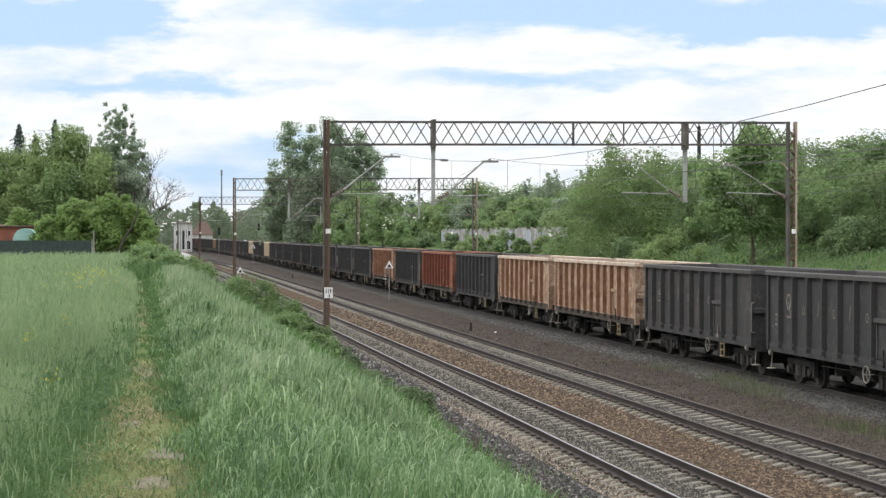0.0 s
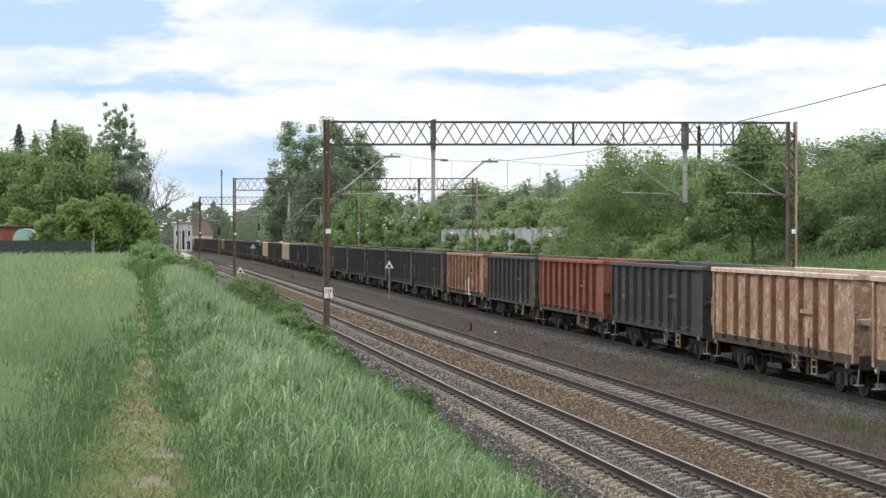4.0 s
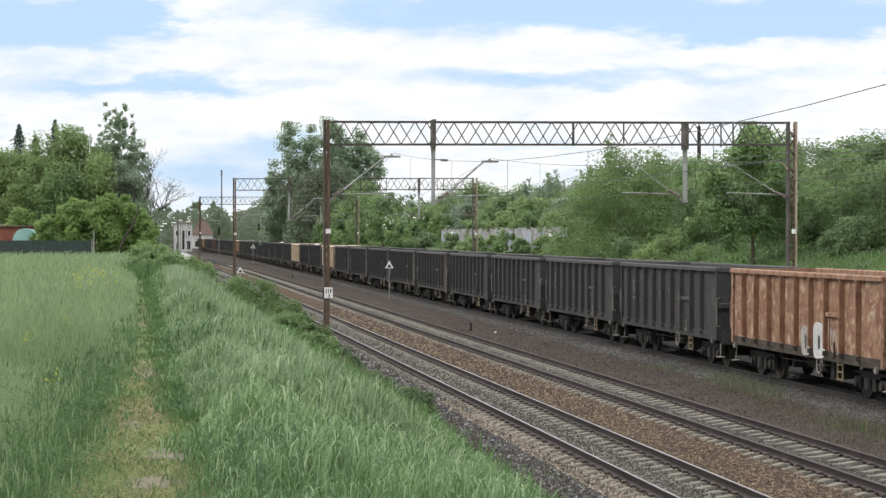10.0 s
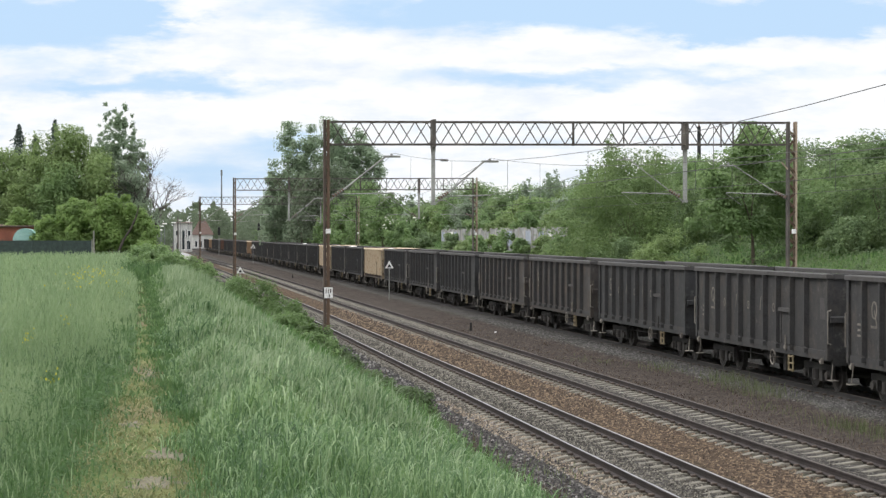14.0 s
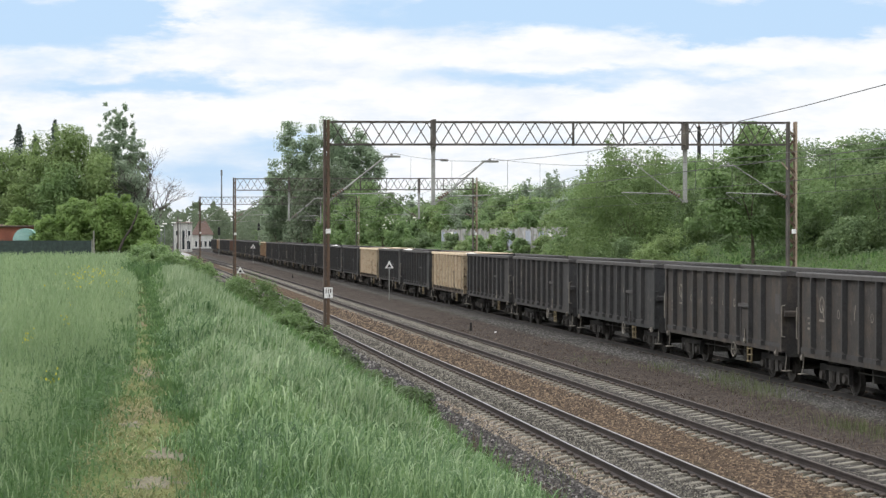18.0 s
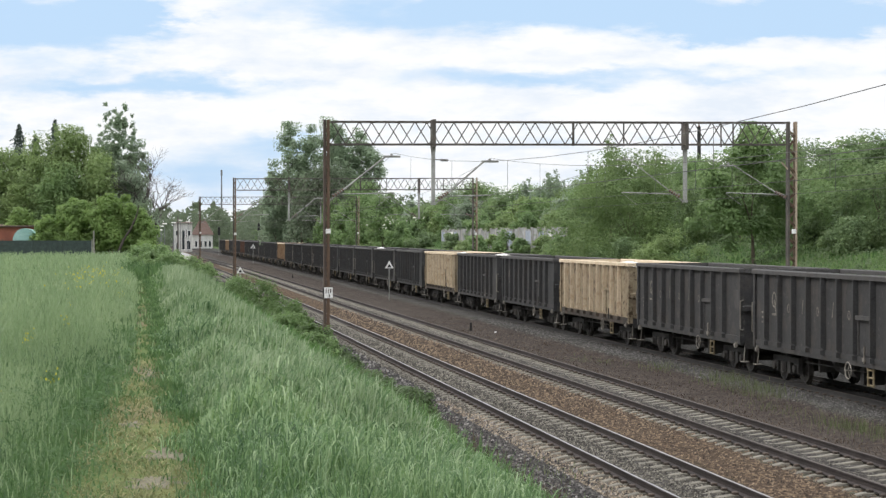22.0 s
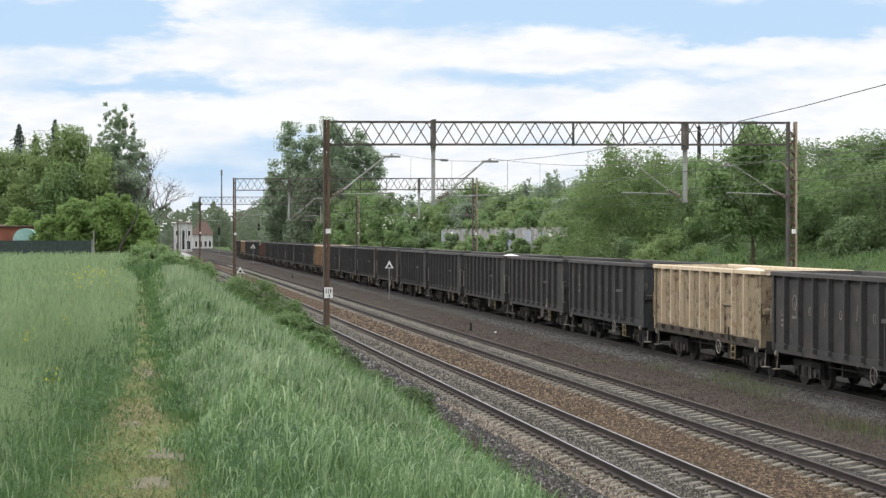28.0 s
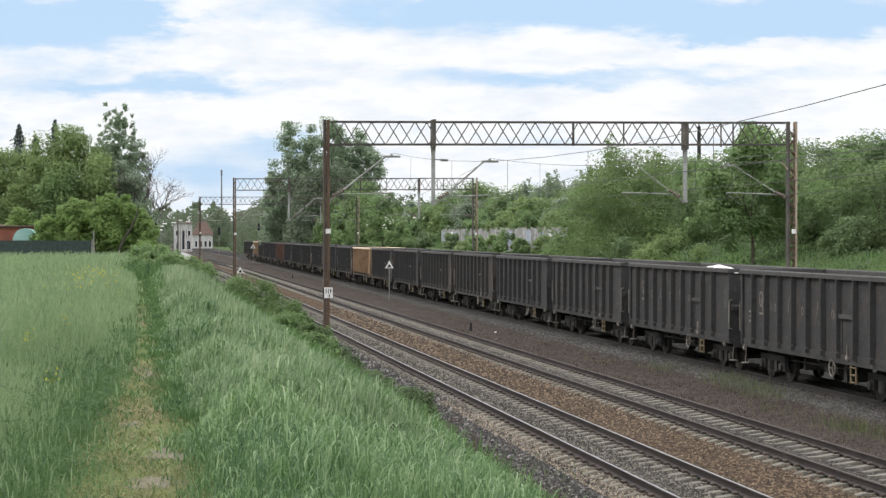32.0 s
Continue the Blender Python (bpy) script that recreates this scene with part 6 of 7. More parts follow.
def grass_round_camera():
    """The bank goes on behind and beside the camera."""
    rng = np.random.default_rng(77)
    x = rng.uniform(-6, 6.9, 6000)
    y = rng.uniform(-15, 10.5, 6000)
    k = rng.random(len(x)) < np.clip((np.abs(x) - 0.2) * 1.5, 0.1, 1)
    x, y = x[k], y[k]
    blades("bank_grass", "grass", x, y, rng.uniform(0.15, 0.45, len(x)) * np.clip(np.abs(x), 0.3, 1), np.full(len(x), 0.02), rng, "green grass on the bank about the path", lean=0.7)
    x = rng.uniform(-10, -1.4, 5000)
    y = rng.uniform(-12, 10.5, 5000)
    blades("rape_crop", "crop", x, y, rng.uniform(0.6, 0.95, len(x)), np.full(len(x), 0.016), rng, "grey-green rape crop beside the path", "crop", lean=0.3)


build_grass()
grass_round_camera()

# shrubs at the foot of the near slope
SHRUBS = ((5.9, 96, 2.0, 3.0, "leaf_v"), (6.2, 90, 1.8, 2.8, "leaf_v"), (5.5, 102, 1.8, 2.8, "leaf_v"), (6.2, 84, 1.5, 2.4, "leaf_v"), (5.9, 78, 1.6, 2.2, "leaf_v"), (5.7, 74, 1.4, 2.0, "leaf_v"), (5.7, 68.5, 0.9, 1.5, "leaf_v"),
          (5.3, 110, 1.6, 2.4, "leaf_a"), (5.0, 64.5, 1.25, 1.8, "leaf_a"), (5.5, 62.5, 1.1, 1.8, "leaf_v"), (5.2, 58, 0.9, 1.6, "leaf_a"), (5.9, 60, 0.75, 1.8, "leaf_w"), (6.1, 56.5, 0.7, 1.8, "leaf_w"), (6.5, 53.5, 0.7, 1.7, "leaf_w"), (6.3, 51, 0.75, 2.0, "leaf_w"), (6.65, 48.5, 0.7, 1.9, "leaf_w"),
          (6.3, 46, 0.7, 1.8, "leaf_w"), (0.5, 92, 0.9, 1.7, "leaf_a"), (1.3, 100, 1.0, 2.2, "leaf_v"), (0.2, 108, 1.1, 2.4, "leaf_a"), (1.7, 114, 1.1, 2.6, "leaf_a"), (0.6, 124, 1.3, 3.0, "leaf_v"), (2.4, 128, 1.2, 3.0, "leaf_a"), (0.0, 136, 1.5, 3.2, "leaf_a"), (1.6, 146, 1.6, 3.6, "leaf_a"),
          (3.4, 140, 1.2, 3.0, "leaf_v"), (0.2, 160, 1.9, 3.6, "leaf_a"), (2.4, 168, 1.5, 3.6, "leaf_a"), (0.6, 178, 2.2, 4.0, "leaf_b"), (5.6, 168, 1.5, 3.0, "leaf_a"), (6.4, 196, 1.8, 3.0, "leaf_a"), (5.8, 215, 2.0, 3.5, "leaf_a"))
for i, (x, y, h, w, mat) in enumerate(SHRUBS):
    make_tree("shrub", x, y, h, w, mat, 300 + i, "low leafy green shrub on the bank above the track", 3200 if y < 112 else 1500, 0.045 if y < 112 else 0.08, 0.04, "bush", 36, "shrubs on the near bank", 0.9, "shrub")

# trees behind the garden fence
LEFT_TREES = [(-2.5, 208, 18.3, 8.0, "leaf_e", "spire", 9000), (-2.2, 209, 15.8, 6.8, "leaf_e", "round", 4200), (-3.9, 210, 14.4, 6.0, "leaf_e", "spire", 5000), (-6.6, 205, 14.2, 7.0, "leaf_o", "round", 10000), (-10.4, 205, 12.4, 8.0, "leaf_o", "round", 9500),
              (-13.6, 207, 11.6, 8.0, "leaf_o", "round", 7500), (-1.9, 202, 9.6, 5.6, "leaf_d", "round", 7500), (-17.6, 211, 12.4, 9, "leaf_a", "round", 6000), (-4.6, 201, 10.6, 6.6, "leaf_o", "round", 8000),
              (-8.4, 200, 9.4, 6.4, "leaf_a", "round", 7000), (-4.0, 222, 9.5, 6, "leaf_c", "round", 5000), (-2.8, 188, 6.3, 5.6, "leaf_b", "bush", 8000), (-6.3, 188.5, 5.7, 5.4, "leaf_b", "bush", 8000), (-8.9, 189, 4.4, 3.8, "leaf_b", "bush", 5000), (0.1, 187, 4.6, 3.2, "leaf_b", "bush", 4500),
              (-3.4, 230, 8.0, 6, "leaf_c", "bush", 4000), (-0.6, 197, 5.2, 3.6, "leaf_c", "bush", 4000), (-22, 206, 10, 8, "leaf_c", "round", 3500), (-12.2, 198, 5.2, 3.6, "leaf_b", "bush", 3000), (-0.9, 209, 8.2, 4.4, "leaf_e", "round", 3500)]
for i, (x, y, h, w, mat, shape, n) in enumerate(LEFT_TREES):
    make_tree("garden_tree", x, y, h, w, mat, 500 + i, "leafy tree behind the garden fence", int(n * 2.1), 0.125, 0.12, shape, 52 if shape == "spire" else 46 if mat == "leaf_e" else 80, "trees behind the fence", 0.5 if mat == "leaf_e" else 0.9)
for i, (x, y, h) in enumerate(((-15.2, 245, 16.5), (-11.0, 250, 17.4), (-19.0, 240, 15.5), (-13.3, 247, 15.2))):
    make_tree("spruce", x, y, h, 17.0, "needles", 540 + i, "dark pointed spruce rising behind the garden trees", 9000, 0.14, 0.1, "cone", 30, "spruces")


def bare_tree():
    r = random.Random(7)
    z = float(land(1.8, 203))
    tr = tagged(empty("bare_tree", pose(1.7, 203, z)), "half-dead tree with bare pale branches", "tree")
    b, tips = Bits(), []
    limb(b, r, (-2.4, 0, 0), (0.30, 0, 1), 4.0, 0.17, 6, tips, 0.85, 0.12, 0.66)
    limb(b, r, (-1.2, 1, 0), (0.25, 0, 1), 3.2, 0.13, 5, tips, 0.95, 0.18, 0.66)
    limb(b, r, (-0.6, -1, 0), (0.15, 0, 1), 3.4, 0.13, 5, tips, 0.9, 0.15, 0.64)
    part("bare_crown", b, M["bark_pale"], tr)
    lean = tagged(empty("leaning_trunk", pose(-1.6, 184.5, float(land(-1.6, 184.5)))), "dark leaning trunk among the fresh green bushes", "tree")
    line = [(-0.7, 0.16, -0.1), (-0.5, 0.14, 1.0), (-0.1, 0.12, 2.0), (0.6, 0.10, 3.1), (1.1, 0.08, 4.2), (1.35, 0.05, 5.3)]
    vs = [(cx + r * math.cos(q * 1.0472), r * math.sin(q * 1.0472), cz) for cx, r, cz in line for q in range(6)]
    b = Bits().add(vs, [(6 * k + q, 6 * k + (q + 1) % 6, 6 * k + 6 + (q + 1) % 6, 6 * k + 6 + q) for k in range(len(line) - 1) for q in range(6)])
    part("trunk", b, M["bark_dark"], lean)


bare_tree()

# poplars far down the line
for i, (x, y, h, w, n, shape) in enumerate(((24.0, 300, 22.2, 12, 15000, "round"), (29.6, 302, 19.4, 12, 15000, "round"), (34.6, 303, 17.4, 9.0, 9000, "round"), (25.0, 298, 20.4, 9.5, 5000, "spire"), (30.6, 299, 18.6, 8.5, 5000, "spire"),
                                              (21.6, 304, 13.5, 8, 7000, "round"), (27.5, 292, 13, 13, 9000, "bush"))):
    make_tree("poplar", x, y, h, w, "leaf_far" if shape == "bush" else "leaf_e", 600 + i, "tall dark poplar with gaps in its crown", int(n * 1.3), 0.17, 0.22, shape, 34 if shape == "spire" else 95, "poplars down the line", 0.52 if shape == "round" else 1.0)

# fresh green growth below the poplars
for i, (x, y, h, w, mat) in enumerate(((28.6, 262, 8.6, 6.5, "leaf_a"), (28.8, 246, 7.6, 6.0, "leaf_a"), (29.4, 232, 6.8, 6.0, "leaf_a"), (28.2, 284, 7.6, 6.0, "leaf_a"), (31.4, 274, 9.4, 7.0, "leaf_a"), (27.6, 318, 7.0, 6.0, "leaf_a"), (28.4, 405, 8.0, 7.0, "leaf_a"), (27.4, 432, 7.6, 6.5, "leaf_a"))):
    make_tree("line_tree", x, y, h, w, mat, 640 + i, "fresh green young tree below the poplars", 7000, 0.15, 0.05, "bush", 60, "young trees by the line", 0.85)

# the wooded bank behind the train: heights follow the tree line
def build_bank_wood():
    r = random.Random(21)
    line_y = [60, 83, 91, 100, 111, 125, 142, 165, 196, 241, 300]
    line_h = [5.8, 5.5, 5.2, 5.1, 5.2, 5.6, 5.2, 4.3, 4.4, 4.8, 5]
    mats = ["leaf_a", "leaf_o", "leaf_a", "leaf_c", "leaf_a", "leaf_d"]
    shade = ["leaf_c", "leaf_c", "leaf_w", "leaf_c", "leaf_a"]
    y, k = 74.0, 0
    while y < 285:
        h = float(np.interp(y, line_y, line_h)) * r.uniform(0.82, 1.08)
        x = 36.4 + r.uniform(-1.0, 1.6)
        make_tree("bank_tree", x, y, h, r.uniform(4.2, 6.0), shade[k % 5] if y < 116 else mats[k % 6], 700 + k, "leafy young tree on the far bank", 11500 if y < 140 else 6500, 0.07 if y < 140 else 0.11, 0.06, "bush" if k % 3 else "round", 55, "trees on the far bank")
        y += r.uniform(4.0, 6.0) * (1 if y < 150 else 1.6)
        k += 1
    y = 80.0
    while y < 330:
        h = float(np.interp(y, line_y, line_h)) * r.uniform(1.0, 1.16) * (1.13 if y < 126 else 1.32 if 205 < y < 262 else 1.0)
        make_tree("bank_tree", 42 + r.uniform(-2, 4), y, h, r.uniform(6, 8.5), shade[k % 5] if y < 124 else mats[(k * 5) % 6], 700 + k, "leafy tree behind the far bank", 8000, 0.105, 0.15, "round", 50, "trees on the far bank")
        y += r.uniform(7, 10)
        k += 1


build_bank_wood()
for i, (x, y, h, w) in enumerate(((43, 184, 7.6, 4.2), (44.5, 190, 6.8, 4.0), (43, 197, 7.8, 4.4), (44, 204, 7.2, 4.2), (43, 211, 6.9, 4.2))):
    make_tree("bank_tree", x, y, h, w, "leaf_d", 770 + i, "slender grey-green tree rising behind the fence", 5000, 0.12, 0.1, "spire", 22, "trees on the far bank", 0.9)
make_tree("willow", 30.4, 116, 6.6, 10.5, "leaf_m", 801, "broad dense green willow bush on the far bank", 32000, 0.07, 0.05, "bush", 110, "", 0.85)
make_tree("willow", 31.8, 127, 8.5, 5.2, "leaf_m", 802, "tall airy grey-green willow behind the bushes", 9000, 0.08, 0.2, "spire", 30, "", 0.9)
make_tree("willow", 34.6, 127, 7.6, 4.0, "leaf_m", 804, "slim airy grey-green willow behind the bushes", 6500, 0.08, 0.2, "spire", 24, "", 0.9)
make_tree("ash_tree", 30.7, 93, 7.2, 6.0, "leaf_a", 803, "dark green ash tree beside the gantry post", 20000, 0.085, 0.15, "round", 90, "", 0.62)
for i, (x, y, h, w) in enumerate(((30.0, 262, 3.5, 5), (29.5, 238, 3.2, 5), (29.4, 216, 3.4, 5), (29.0, 196, 2.6, 4), (28.3, 166, 2.6, 4.4), (28.0, 156, 2.9, 4.6), (29.0, 104, 2.4, 4.4), (35.2, 94.5, 1.6, 3.4), (28.6, 111, 2.4, 4.0), (28.4, 122, 2.6, 4.4), (28.6, 128, 2.4, 4.0), (33.4, 86, 1.5, 3.6), (34.6, 78, 1.7, 3.6), (28.2, 182, 2.0, 3.6), (30.3, 142, 1.5, 2.6), (30.2, 151, 1.3, 2.4), (30.4, 162, 1.6, 3.0), (30.3, 174, 1.5, 2.8), (30.5, 187, 1.7, 3.0), (32.2, 146, 2.9, 4.0), (32.4, 158, 2.8, 4.0), (32.3, 169, 3.0, 4.4), (32.5, 180, 2.9, 4.0))):
    make_tree("bush", x, y, h, w, "leaf_c" if y < 100 else ("leaf_a", "leaf_o", "leaf_a", "leaf_c", "leaf_o")[i % 5], 820 + i, "rounded green bush on the far bank", 8000 if y < 135 else 4500, 0.06 if y < 135 else 0.10, 0.05, "bush", 40, "bushes on the far bank", 1.15 if y < 135 else 0.9, "bush")


def elder_blossom():
    rng = np.random.default_rng(5)
    base = np.array([(28.6, 216, 6.2), (29.0, 238, 6.4), (28.6, 198, 6.6), (28.2, 222, 5.6)])
    c = np.repeat(base, 14, 0) + rng.normal(size=(56, 3)) * np.array([0.8, 0.8, 0.5])
    v, f = leaf_cloud(c, np.full(56, 0.12), rng)
    tagged(new("elder_blossom", np_mesh("elder_blossom", v, f, M["blossom"])), "cream-white blossom on bushes of the far bank", "blossom", kind="stuff")


elder_blossom()


def far_woods():
    rng = np.random.default_rng(31)
    for label, x0, x1, y0, y1, h0, h1, n, size, mat in (
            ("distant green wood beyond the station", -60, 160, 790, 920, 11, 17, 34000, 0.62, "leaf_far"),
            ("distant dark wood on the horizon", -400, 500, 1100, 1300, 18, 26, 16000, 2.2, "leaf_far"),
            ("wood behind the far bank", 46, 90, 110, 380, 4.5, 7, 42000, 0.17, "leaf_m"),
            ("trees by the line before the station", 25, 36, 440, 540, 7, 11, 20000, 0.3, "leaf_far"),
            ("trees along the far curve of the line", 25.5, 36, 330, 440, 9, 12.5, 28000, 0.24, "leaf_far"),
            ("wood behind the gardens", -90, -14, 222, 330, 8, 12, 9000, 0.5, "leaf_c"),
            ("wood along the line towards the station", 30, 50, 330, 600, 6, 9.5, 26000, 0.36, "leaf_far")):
        k = 260
        cx, cy = rng.uniform(x0, x1, k), rng.uniform(y0, y1, k)
        ch = rng.uniform(h0, h1, k)
        which = rng.integers(0, k, n)
        t = rng.random(n)
        rad = ch[which] * 0.3 * np.sqrt(np.clip(1 - (t - 0.45) ** 2 / 0.31, 0.02, 1))
        a = rng.uniform(0, 6.283, n)
        q = np.sqrt(rng.random(n))
        x, y = cx[which] + np.cos(a) * q * rad, cy[which] + np.sin(a) * q * rad
        z = land(cx, cy)[which] + t * ch[which]
        v, f = leaf_cloud(np.stack([x, y, z], 1), np.full(n, size), rng)
        tagged(new("far_wood", np_mesh("far_wood", v, f, M[mat])), label, "wood", kind="stuff")


far_woods()


# ---- built things at a distance ----
def garden_fence():
    f = tagged(empty("garden_fence", pose(-4.7, 186, float(land(-4.7, 186)))), "dark green netted garden fence with pale posts", "fence")
    for k in range(10):
        x = -k * 2.8
        part("netting", Bits().box(x - 2.75, x - 0.05, -0.02, 0.02, 0.05, 1.95), M["netting"], f)
        part("fence_post", Bits().tube((x, 0.03, -0.3), (x, 0.03, 2.05), 0.05, n=6), M["concrete" if k == 0 else "netting"], f)
    part("corner_post", Bits().box(0.1, 0.24, -0.07, 0.07, -0.2, 2.9), M["concrete"], f, "pale concrete corner post")


garden_fence()
z0 = float(land(-12, 196))
tunnel = tagged(empty("garden_tunnel", pose(-11.2, 192, z0)), "pale teal film tunnel behind the garden fence", "greenhouse")
tb = Bits()
n = 10
for i in range(n):
    a, c = math.pi * i / n, math.pi * (i + 1) / n
    p = [(1.15 * math.cos(a), 0, 2.0 + 1.15 * math.sin(a)), (1.15 * math.cos(c), 0, 2.0 + 1.15 * math.sin(c))]
    tb.add([(p[0][0], -3, p[0][2]), (p[1][0], -3, p[1][2]), (p[1][0], 3, p[1][2]), (p[0][0], 3, p[0][2])], [(0, 1, 2, 3)])
tb.add([(1.15 * math.cos(math.pi * i / n), -3, 2.0 + 1.15 * math.sin(math.pi * i / n)) for i in range(n + 1)], [tuple(range(n + 1))])
tb.box(-1.15, 1.15, -2.98, 2.98, 0, 2.0)
part("film_cover", tb, M["teal"], tunnel)
shed = tagged(empty("garden_shed", pose(-15.9, 198, z0)), "low shed with red-brown sheet walls behind the fence", "shed")
part("wall", Bits().box(-4.5, 5.2, -2, 2, 0, 3.3), M["brick"], shed)
part("roof", Bits().add([(-4.7, -2.3, 3.32), (5.4, -2.3, 3.32), (5.4, 2.3, 3.5), (-4.7, 2.3, 3.5), (-4.7, -2.3, 3.42), (5.4, -2.3, 3.42), (5.4, 2.3, 3.6), (-4.7, 2.3, 3.6)], [(3, 2, 1, 0), (4, 5, 6, 7), (0, 1, 5, 4), (1, 2, 6, 5), (2, 3, 7, 6), (3, 0, 4, 7)]), M["rooftile"], shed)

# panel wall on the far bank
wall = tagged(empty("concrete_fence", pose(31.2, 138, 3.6)), "pale concrete panel fence, streaked and partly overgrown", "fence")
for k in range(23):
    zz = float(land(31.2, 138 + k * 2.6)) - 3.6
    part("panel", Bits().box(-0.05, 0.05, k * 2.6 + 0.08, k * 2.6 + 2.52, zz - 0.1, zz + 1.95 + 0.06 * math.sin(k * 2.3)), M["wall_panel"], wall)
    if k in (2, 3, 5, 8, 19, 20, 22):
        tone = "white" if k in (2, 20) else "spray_blue"
        part("sprayed_patch", Bits().chamfer(-0.062, -0.052, k * 2.6 + 0.25, k * 2.6 + (1.1 if k == 2 else 2.3), zz + 0.5, zz + 1.75, 0.004), M[tone], wall, "pale sprayed lettering shape")
    part("fence_post", Bits().box(-0.09, 0.09, k * 2.6 - 0.08, k * 2.6 + 0.08, zz - 0.1, zz + 2.05), M["concrete"], wall)


def triangle_sign(x, y, size, high, label):
    z = float(land(x, y))
    s = tagged(empty("track_sign", pose(x, y, z)), label, "sign", "triangular track signs")
    part("pole", Bits().tube((0, 0, -0.2), (0, 0, high + size * 0.5), 0.035, n=6), M["zinc"], s)
    h = size * 0.87

    def tri(q, y0, y1, dz):
        p = [(-size / 2 * q, dz), (size / 2 * q, dz), (0, dz + h * q)]
        return [(a, y0, high + c) for a, c in p] + [(a, y1, high + c) for a, c in p], [(0, 1, 2), (5, 4, 3), (0, 3, 4, 1), (1, 4, 5, 2), (2, 5, 3, 0)]
    part("board", Bits().add(*tri(1, -0.06, -0.04, 0)), M["white"], s)
    part("symbol", Bits().add(*tri(0.45, -0.066, -0.0605, h * 0.12)), M["black"], s)


triangle_sign(17.75, 137, 0.64, 2.35, "white triangular track sign with a black symbol between the tracks")
triangle_sign(7.7, 151, 0.6, 1.72, "small white triangular sign beside the gantry post")
triangle_sign(17.6, 305, 0.8, 2.5, "distant white triangular track sign between the tracks")
# small marker posts
for x, y, h, m, lab in ((16.3, 94, 0.42, "black", "short dark marker post in the gravel"), (16.6, 212, 0.5, "black", "short black marker post in the gravel")):
    b = tagged(empty("marker_post", pose(x, y, float(land(x, y)))), lab, "post")
    part("stake", Bits().chamfer(-0.05, 0.05, -0.05, 0.05, -0.15, h, 0.015), M[m], b)


# ---- the station in the distance ----
def lamp_post(x, y, h, white=True):
    l = tagged(empty("platform_lamp", pose(x, y, float(land(x, y)) + 0.3)), "tall platform lamp post with a white head", "lamp post", "lamps at the station")
    part("pole", Bits().tube((0, 0, -0.5), (0, 0, h), 0.08, 0.05, n=6), M["mast_grey"], l)
    part("lamp_head", Bits().chamfer(-0.5, 0.5, -0.2, 0.2, h - 0.05, h + 0.2, 0.08), M["white"], l)


for x, y, h in ((5.0, 420, 7.0), (7.1, 430, 7.3), (8.8, 440, 7.6), (10.8, 450, 7.4), (4.6, 445, 6.6), (4.1, 425, 5.6)):
    lamp_post(x, y, h)
plat = tagged(empty("platform", pose(9.3, 392, -0.2)), "pale concrete platform end beside the tracks", "platform", kind="structure")
part("slab", Bits().chamfer(-1.4, 1.2, 0, 90, -0.3, 0.62, 0.08), M["wall_panel"], plat)
part("ramp", Bits().add([(-1.4, -0.01, -0.3), (1.2, -0.01, -0.3), (1.2, -0.01, 0.6), (-1.4, -0.01, 0.6), (-1.4, -7, -0.3), (1.2, -7, -0.3)], [(0, 1, 2, 3), (3, 2, 5, 4), (0, 3, 4), (1, 5, 2)]), M["concrete"], plat)


def house(name, x, y, w, d, h, roof_h, mat, label, windows):
    z = 0.2
    ho = tagged(empty(name, pose(x, y, z - 0.3)), label, "building")
    part("wall", Bits().box(-w / 2, w / 2, 0, d, 0, h), M[mat], ho)
    part("roof", Bits().add([(-w / 2 - 0.5, -0.5, h), (w / 2 + 0.5, -0.5, h), (w / 2 + 0.5, d + 0.5, h), (-w / 2 - 0.5, d + 0.5, h), (-w / 2 + 0.45 * roof_h, d / 2, h + roof_h), (w / 2 - 0.45 * roof_h, d / 2, h + roof_h)], [(3, 2, 1, 0), (0, 1, 5, 4), (2, 3, 4, 5), (1, 2, 5), (3, 0, 4)]), M["rooftile"], ho)
    for wx, wz, ww, wh in windows:
        wi = part("window", Bits().box(wx - ww / 2, wx + ww / 2, -0.06, 0.05, wz, wz + wh), M["white"], ho)
        part("pane", Bits().box(wx - ww / 2 + 0.1, wx + ww / 2 - 0.1, -0.09, -0.061, wz + 0.1, wz + wh - 0.1), M["glass"], wi)
    return ho


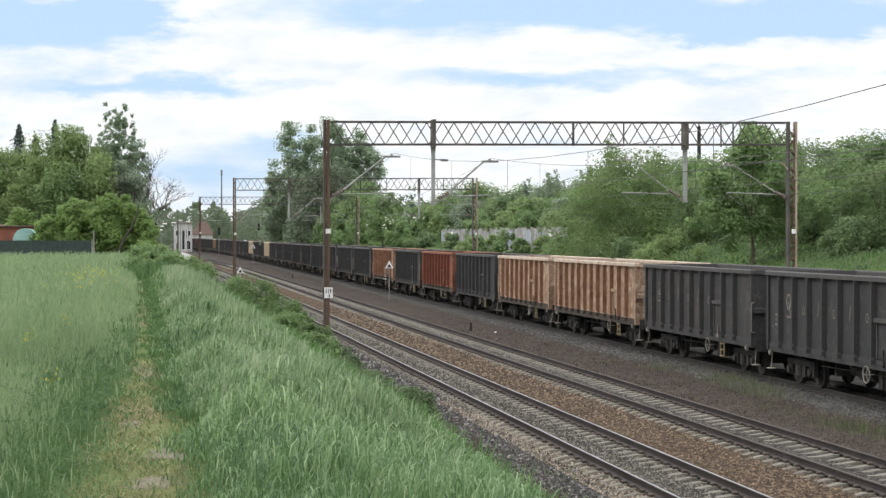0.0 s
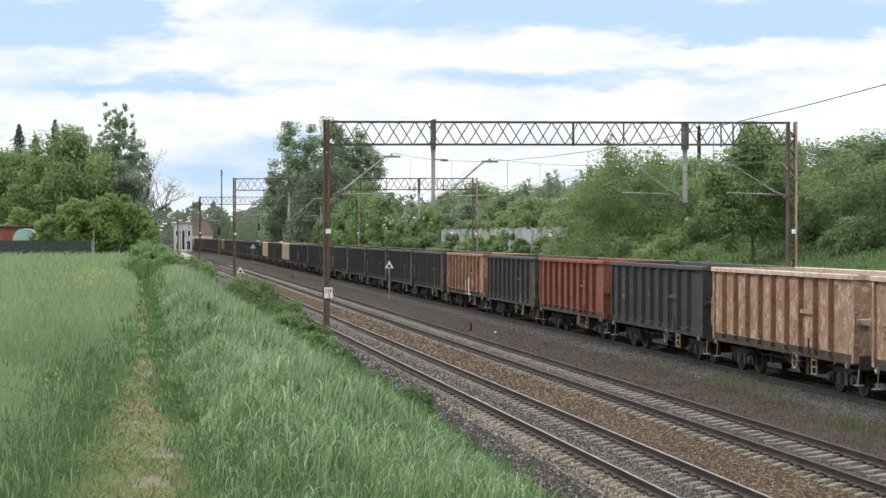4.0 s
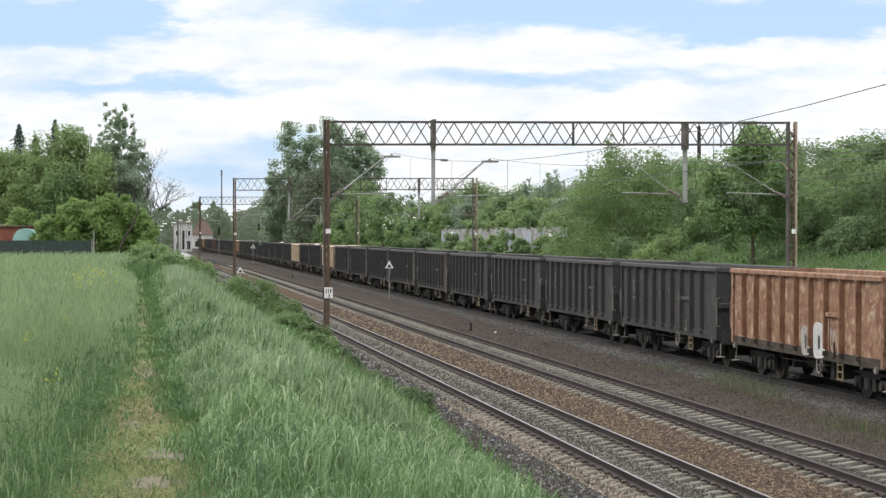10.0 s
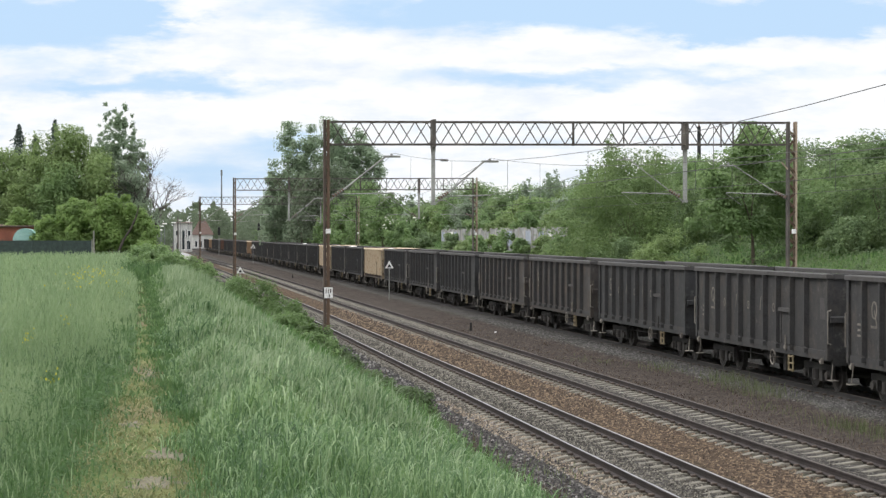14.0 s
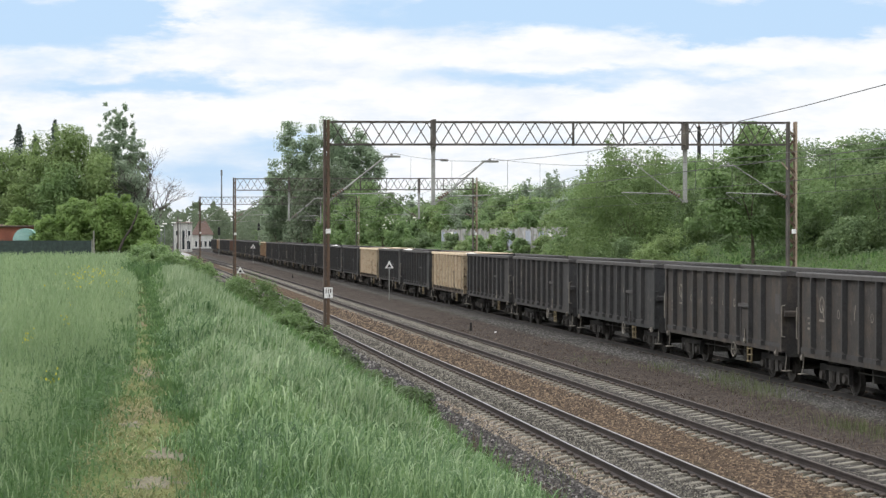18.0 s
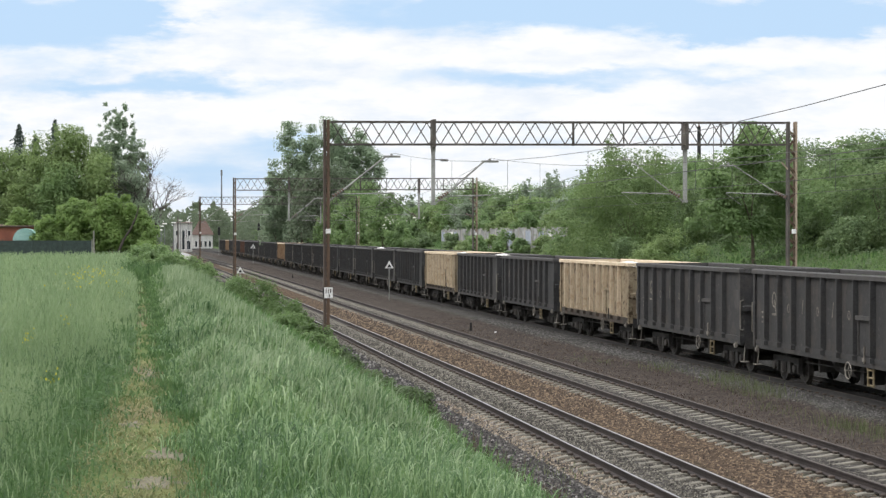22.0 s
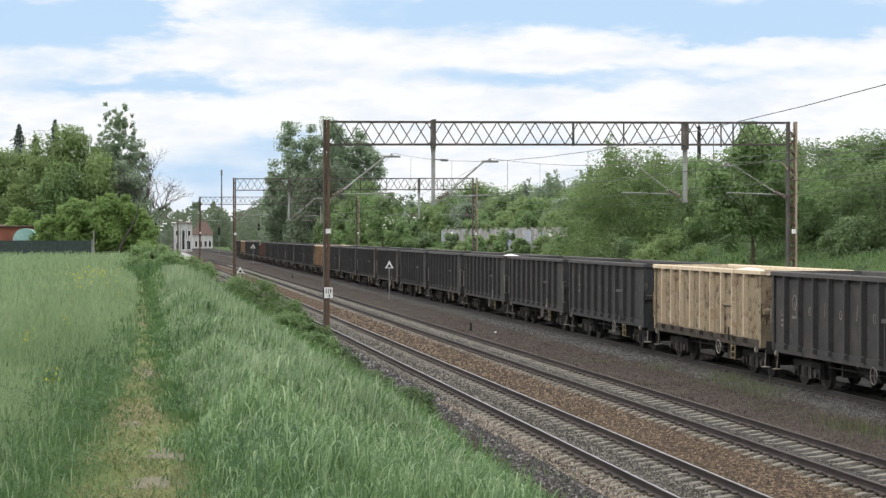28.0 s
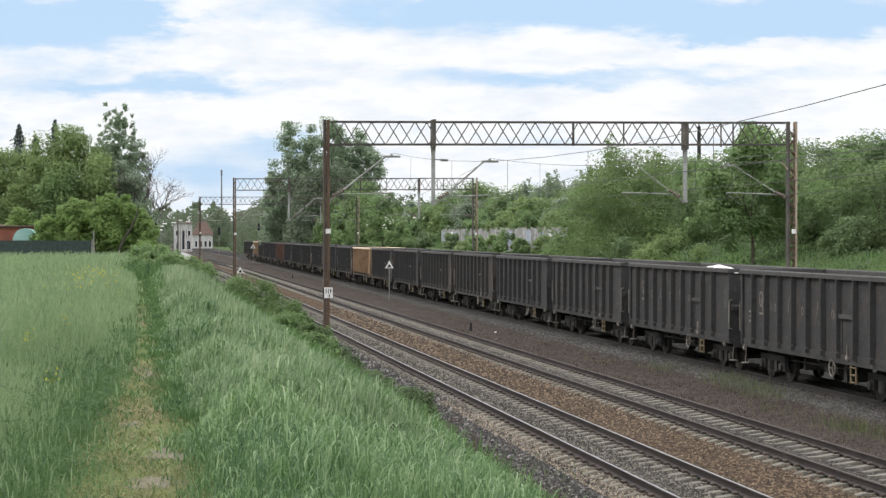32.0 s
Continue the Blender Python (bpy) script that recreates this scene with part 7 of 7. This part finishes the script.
house("station_house", 22.1, 700, 7.2, 10, 5.1, 5.0, "plaster", "white house with a brown tiled roof by the station", [(-2.4, 0.6, 1.0, 2.3), (-0.7, 0.6, 1.0, 2.3), (1.0, 0.6, 1.0, 2.3), (2.6, 0.6, 1.0, 2.3)])
house("signal_house", 11.7, 548, 5.2, 7, 8.3, 0.3, "plaster", "tall narrow white station building with dark openings", [(0.1, 0.7, 0.9, 5.6), (1.6, 0.7, 1.2, 2.6), (1.7, 4.6, 0.9, 1.6), (-1.8, 4.6, 0.6, 1.6), (-1.6, 0.8, 0.8, 2.0), (0.9, 4.0, 0.4, 2.6)])

for x, y in ((23.3, 383), (17.2, 430)):
    sg = tagged(empty("signal_mast", pose(x, y, float(land(x, y)))), "slim railway signal mast with a black head", "signal", "signals by the line")
    part("pole", Bits().tube((0, 0, -0.2), (0, 0, 4.6), 0.07, n=6), M["zinc"], sg)
    part("head", Bits().chamfer(-0.28, 0.28, -0.12, 0.12, 4.5, 6.3, 0.1), M["black"], sg)

mast = tagged(empty("radio_mast", pose(62, 1500, 4)), "slender dark mast far beyond the station", "mast")
part("tower", Bits().tube((0, 0, 0), (0, 0, 52), 0.95, 0.4, n=8), M["mast_grey"], mast)
part("head", Bits().tube((0, 0, 48), (0, 0, 52.5), 0.75, 0.75, n=8), M["mast_grey"], mast)

mast_b = tagged(empty("line_pole", pose(7.6, 405, 0)), "tall dark pole beside the station platform", "pole")
part("shaft", Bits().tube((0, 0, -0.4), (0, 0, 8.6), 0.17, 0.12, n=8), M["post_grey"], mast_b)
pole = tagged(empty("line_pole", pose(37.4, 125, 3.9)), "dark wooden line pole standing among the trees", "pole")
part("shaft", Bits().tube((0, 0, 0), (0, 0, 7.9), 0.17, 0.12, n=8), M["black"], pole)
part("insulator", Bits().tube((0, 0, 7.9), (0, 0, 8.15), 0.06, 0.03, n=6), M["insulator"], pole)

# a few scraps of paper in the ballast
for i, (x, y) in enumerate(((7.5, 57.2), (7.62, 57.6), (17.0, 91))):
    s = tagged(empty("paper_scrap", pose(x, y, float(land(x, y)) + 0.03)), "crumpled white paper scrap on the ballast", "litter")
    part("sheet", Bits().add([(-0.07, -0.05, 0), (0.06, -0.06, 0.03), (0.08, 0.05, 0.0), (-0.03, 0.07, 0.05), (0, 0, 0.08)], [(0, 1, 4), (1, 2, 4), (2, 3, 4), (3, 0, 4), (3, 2, 1, 0)]), M["litter"], s)

motions()
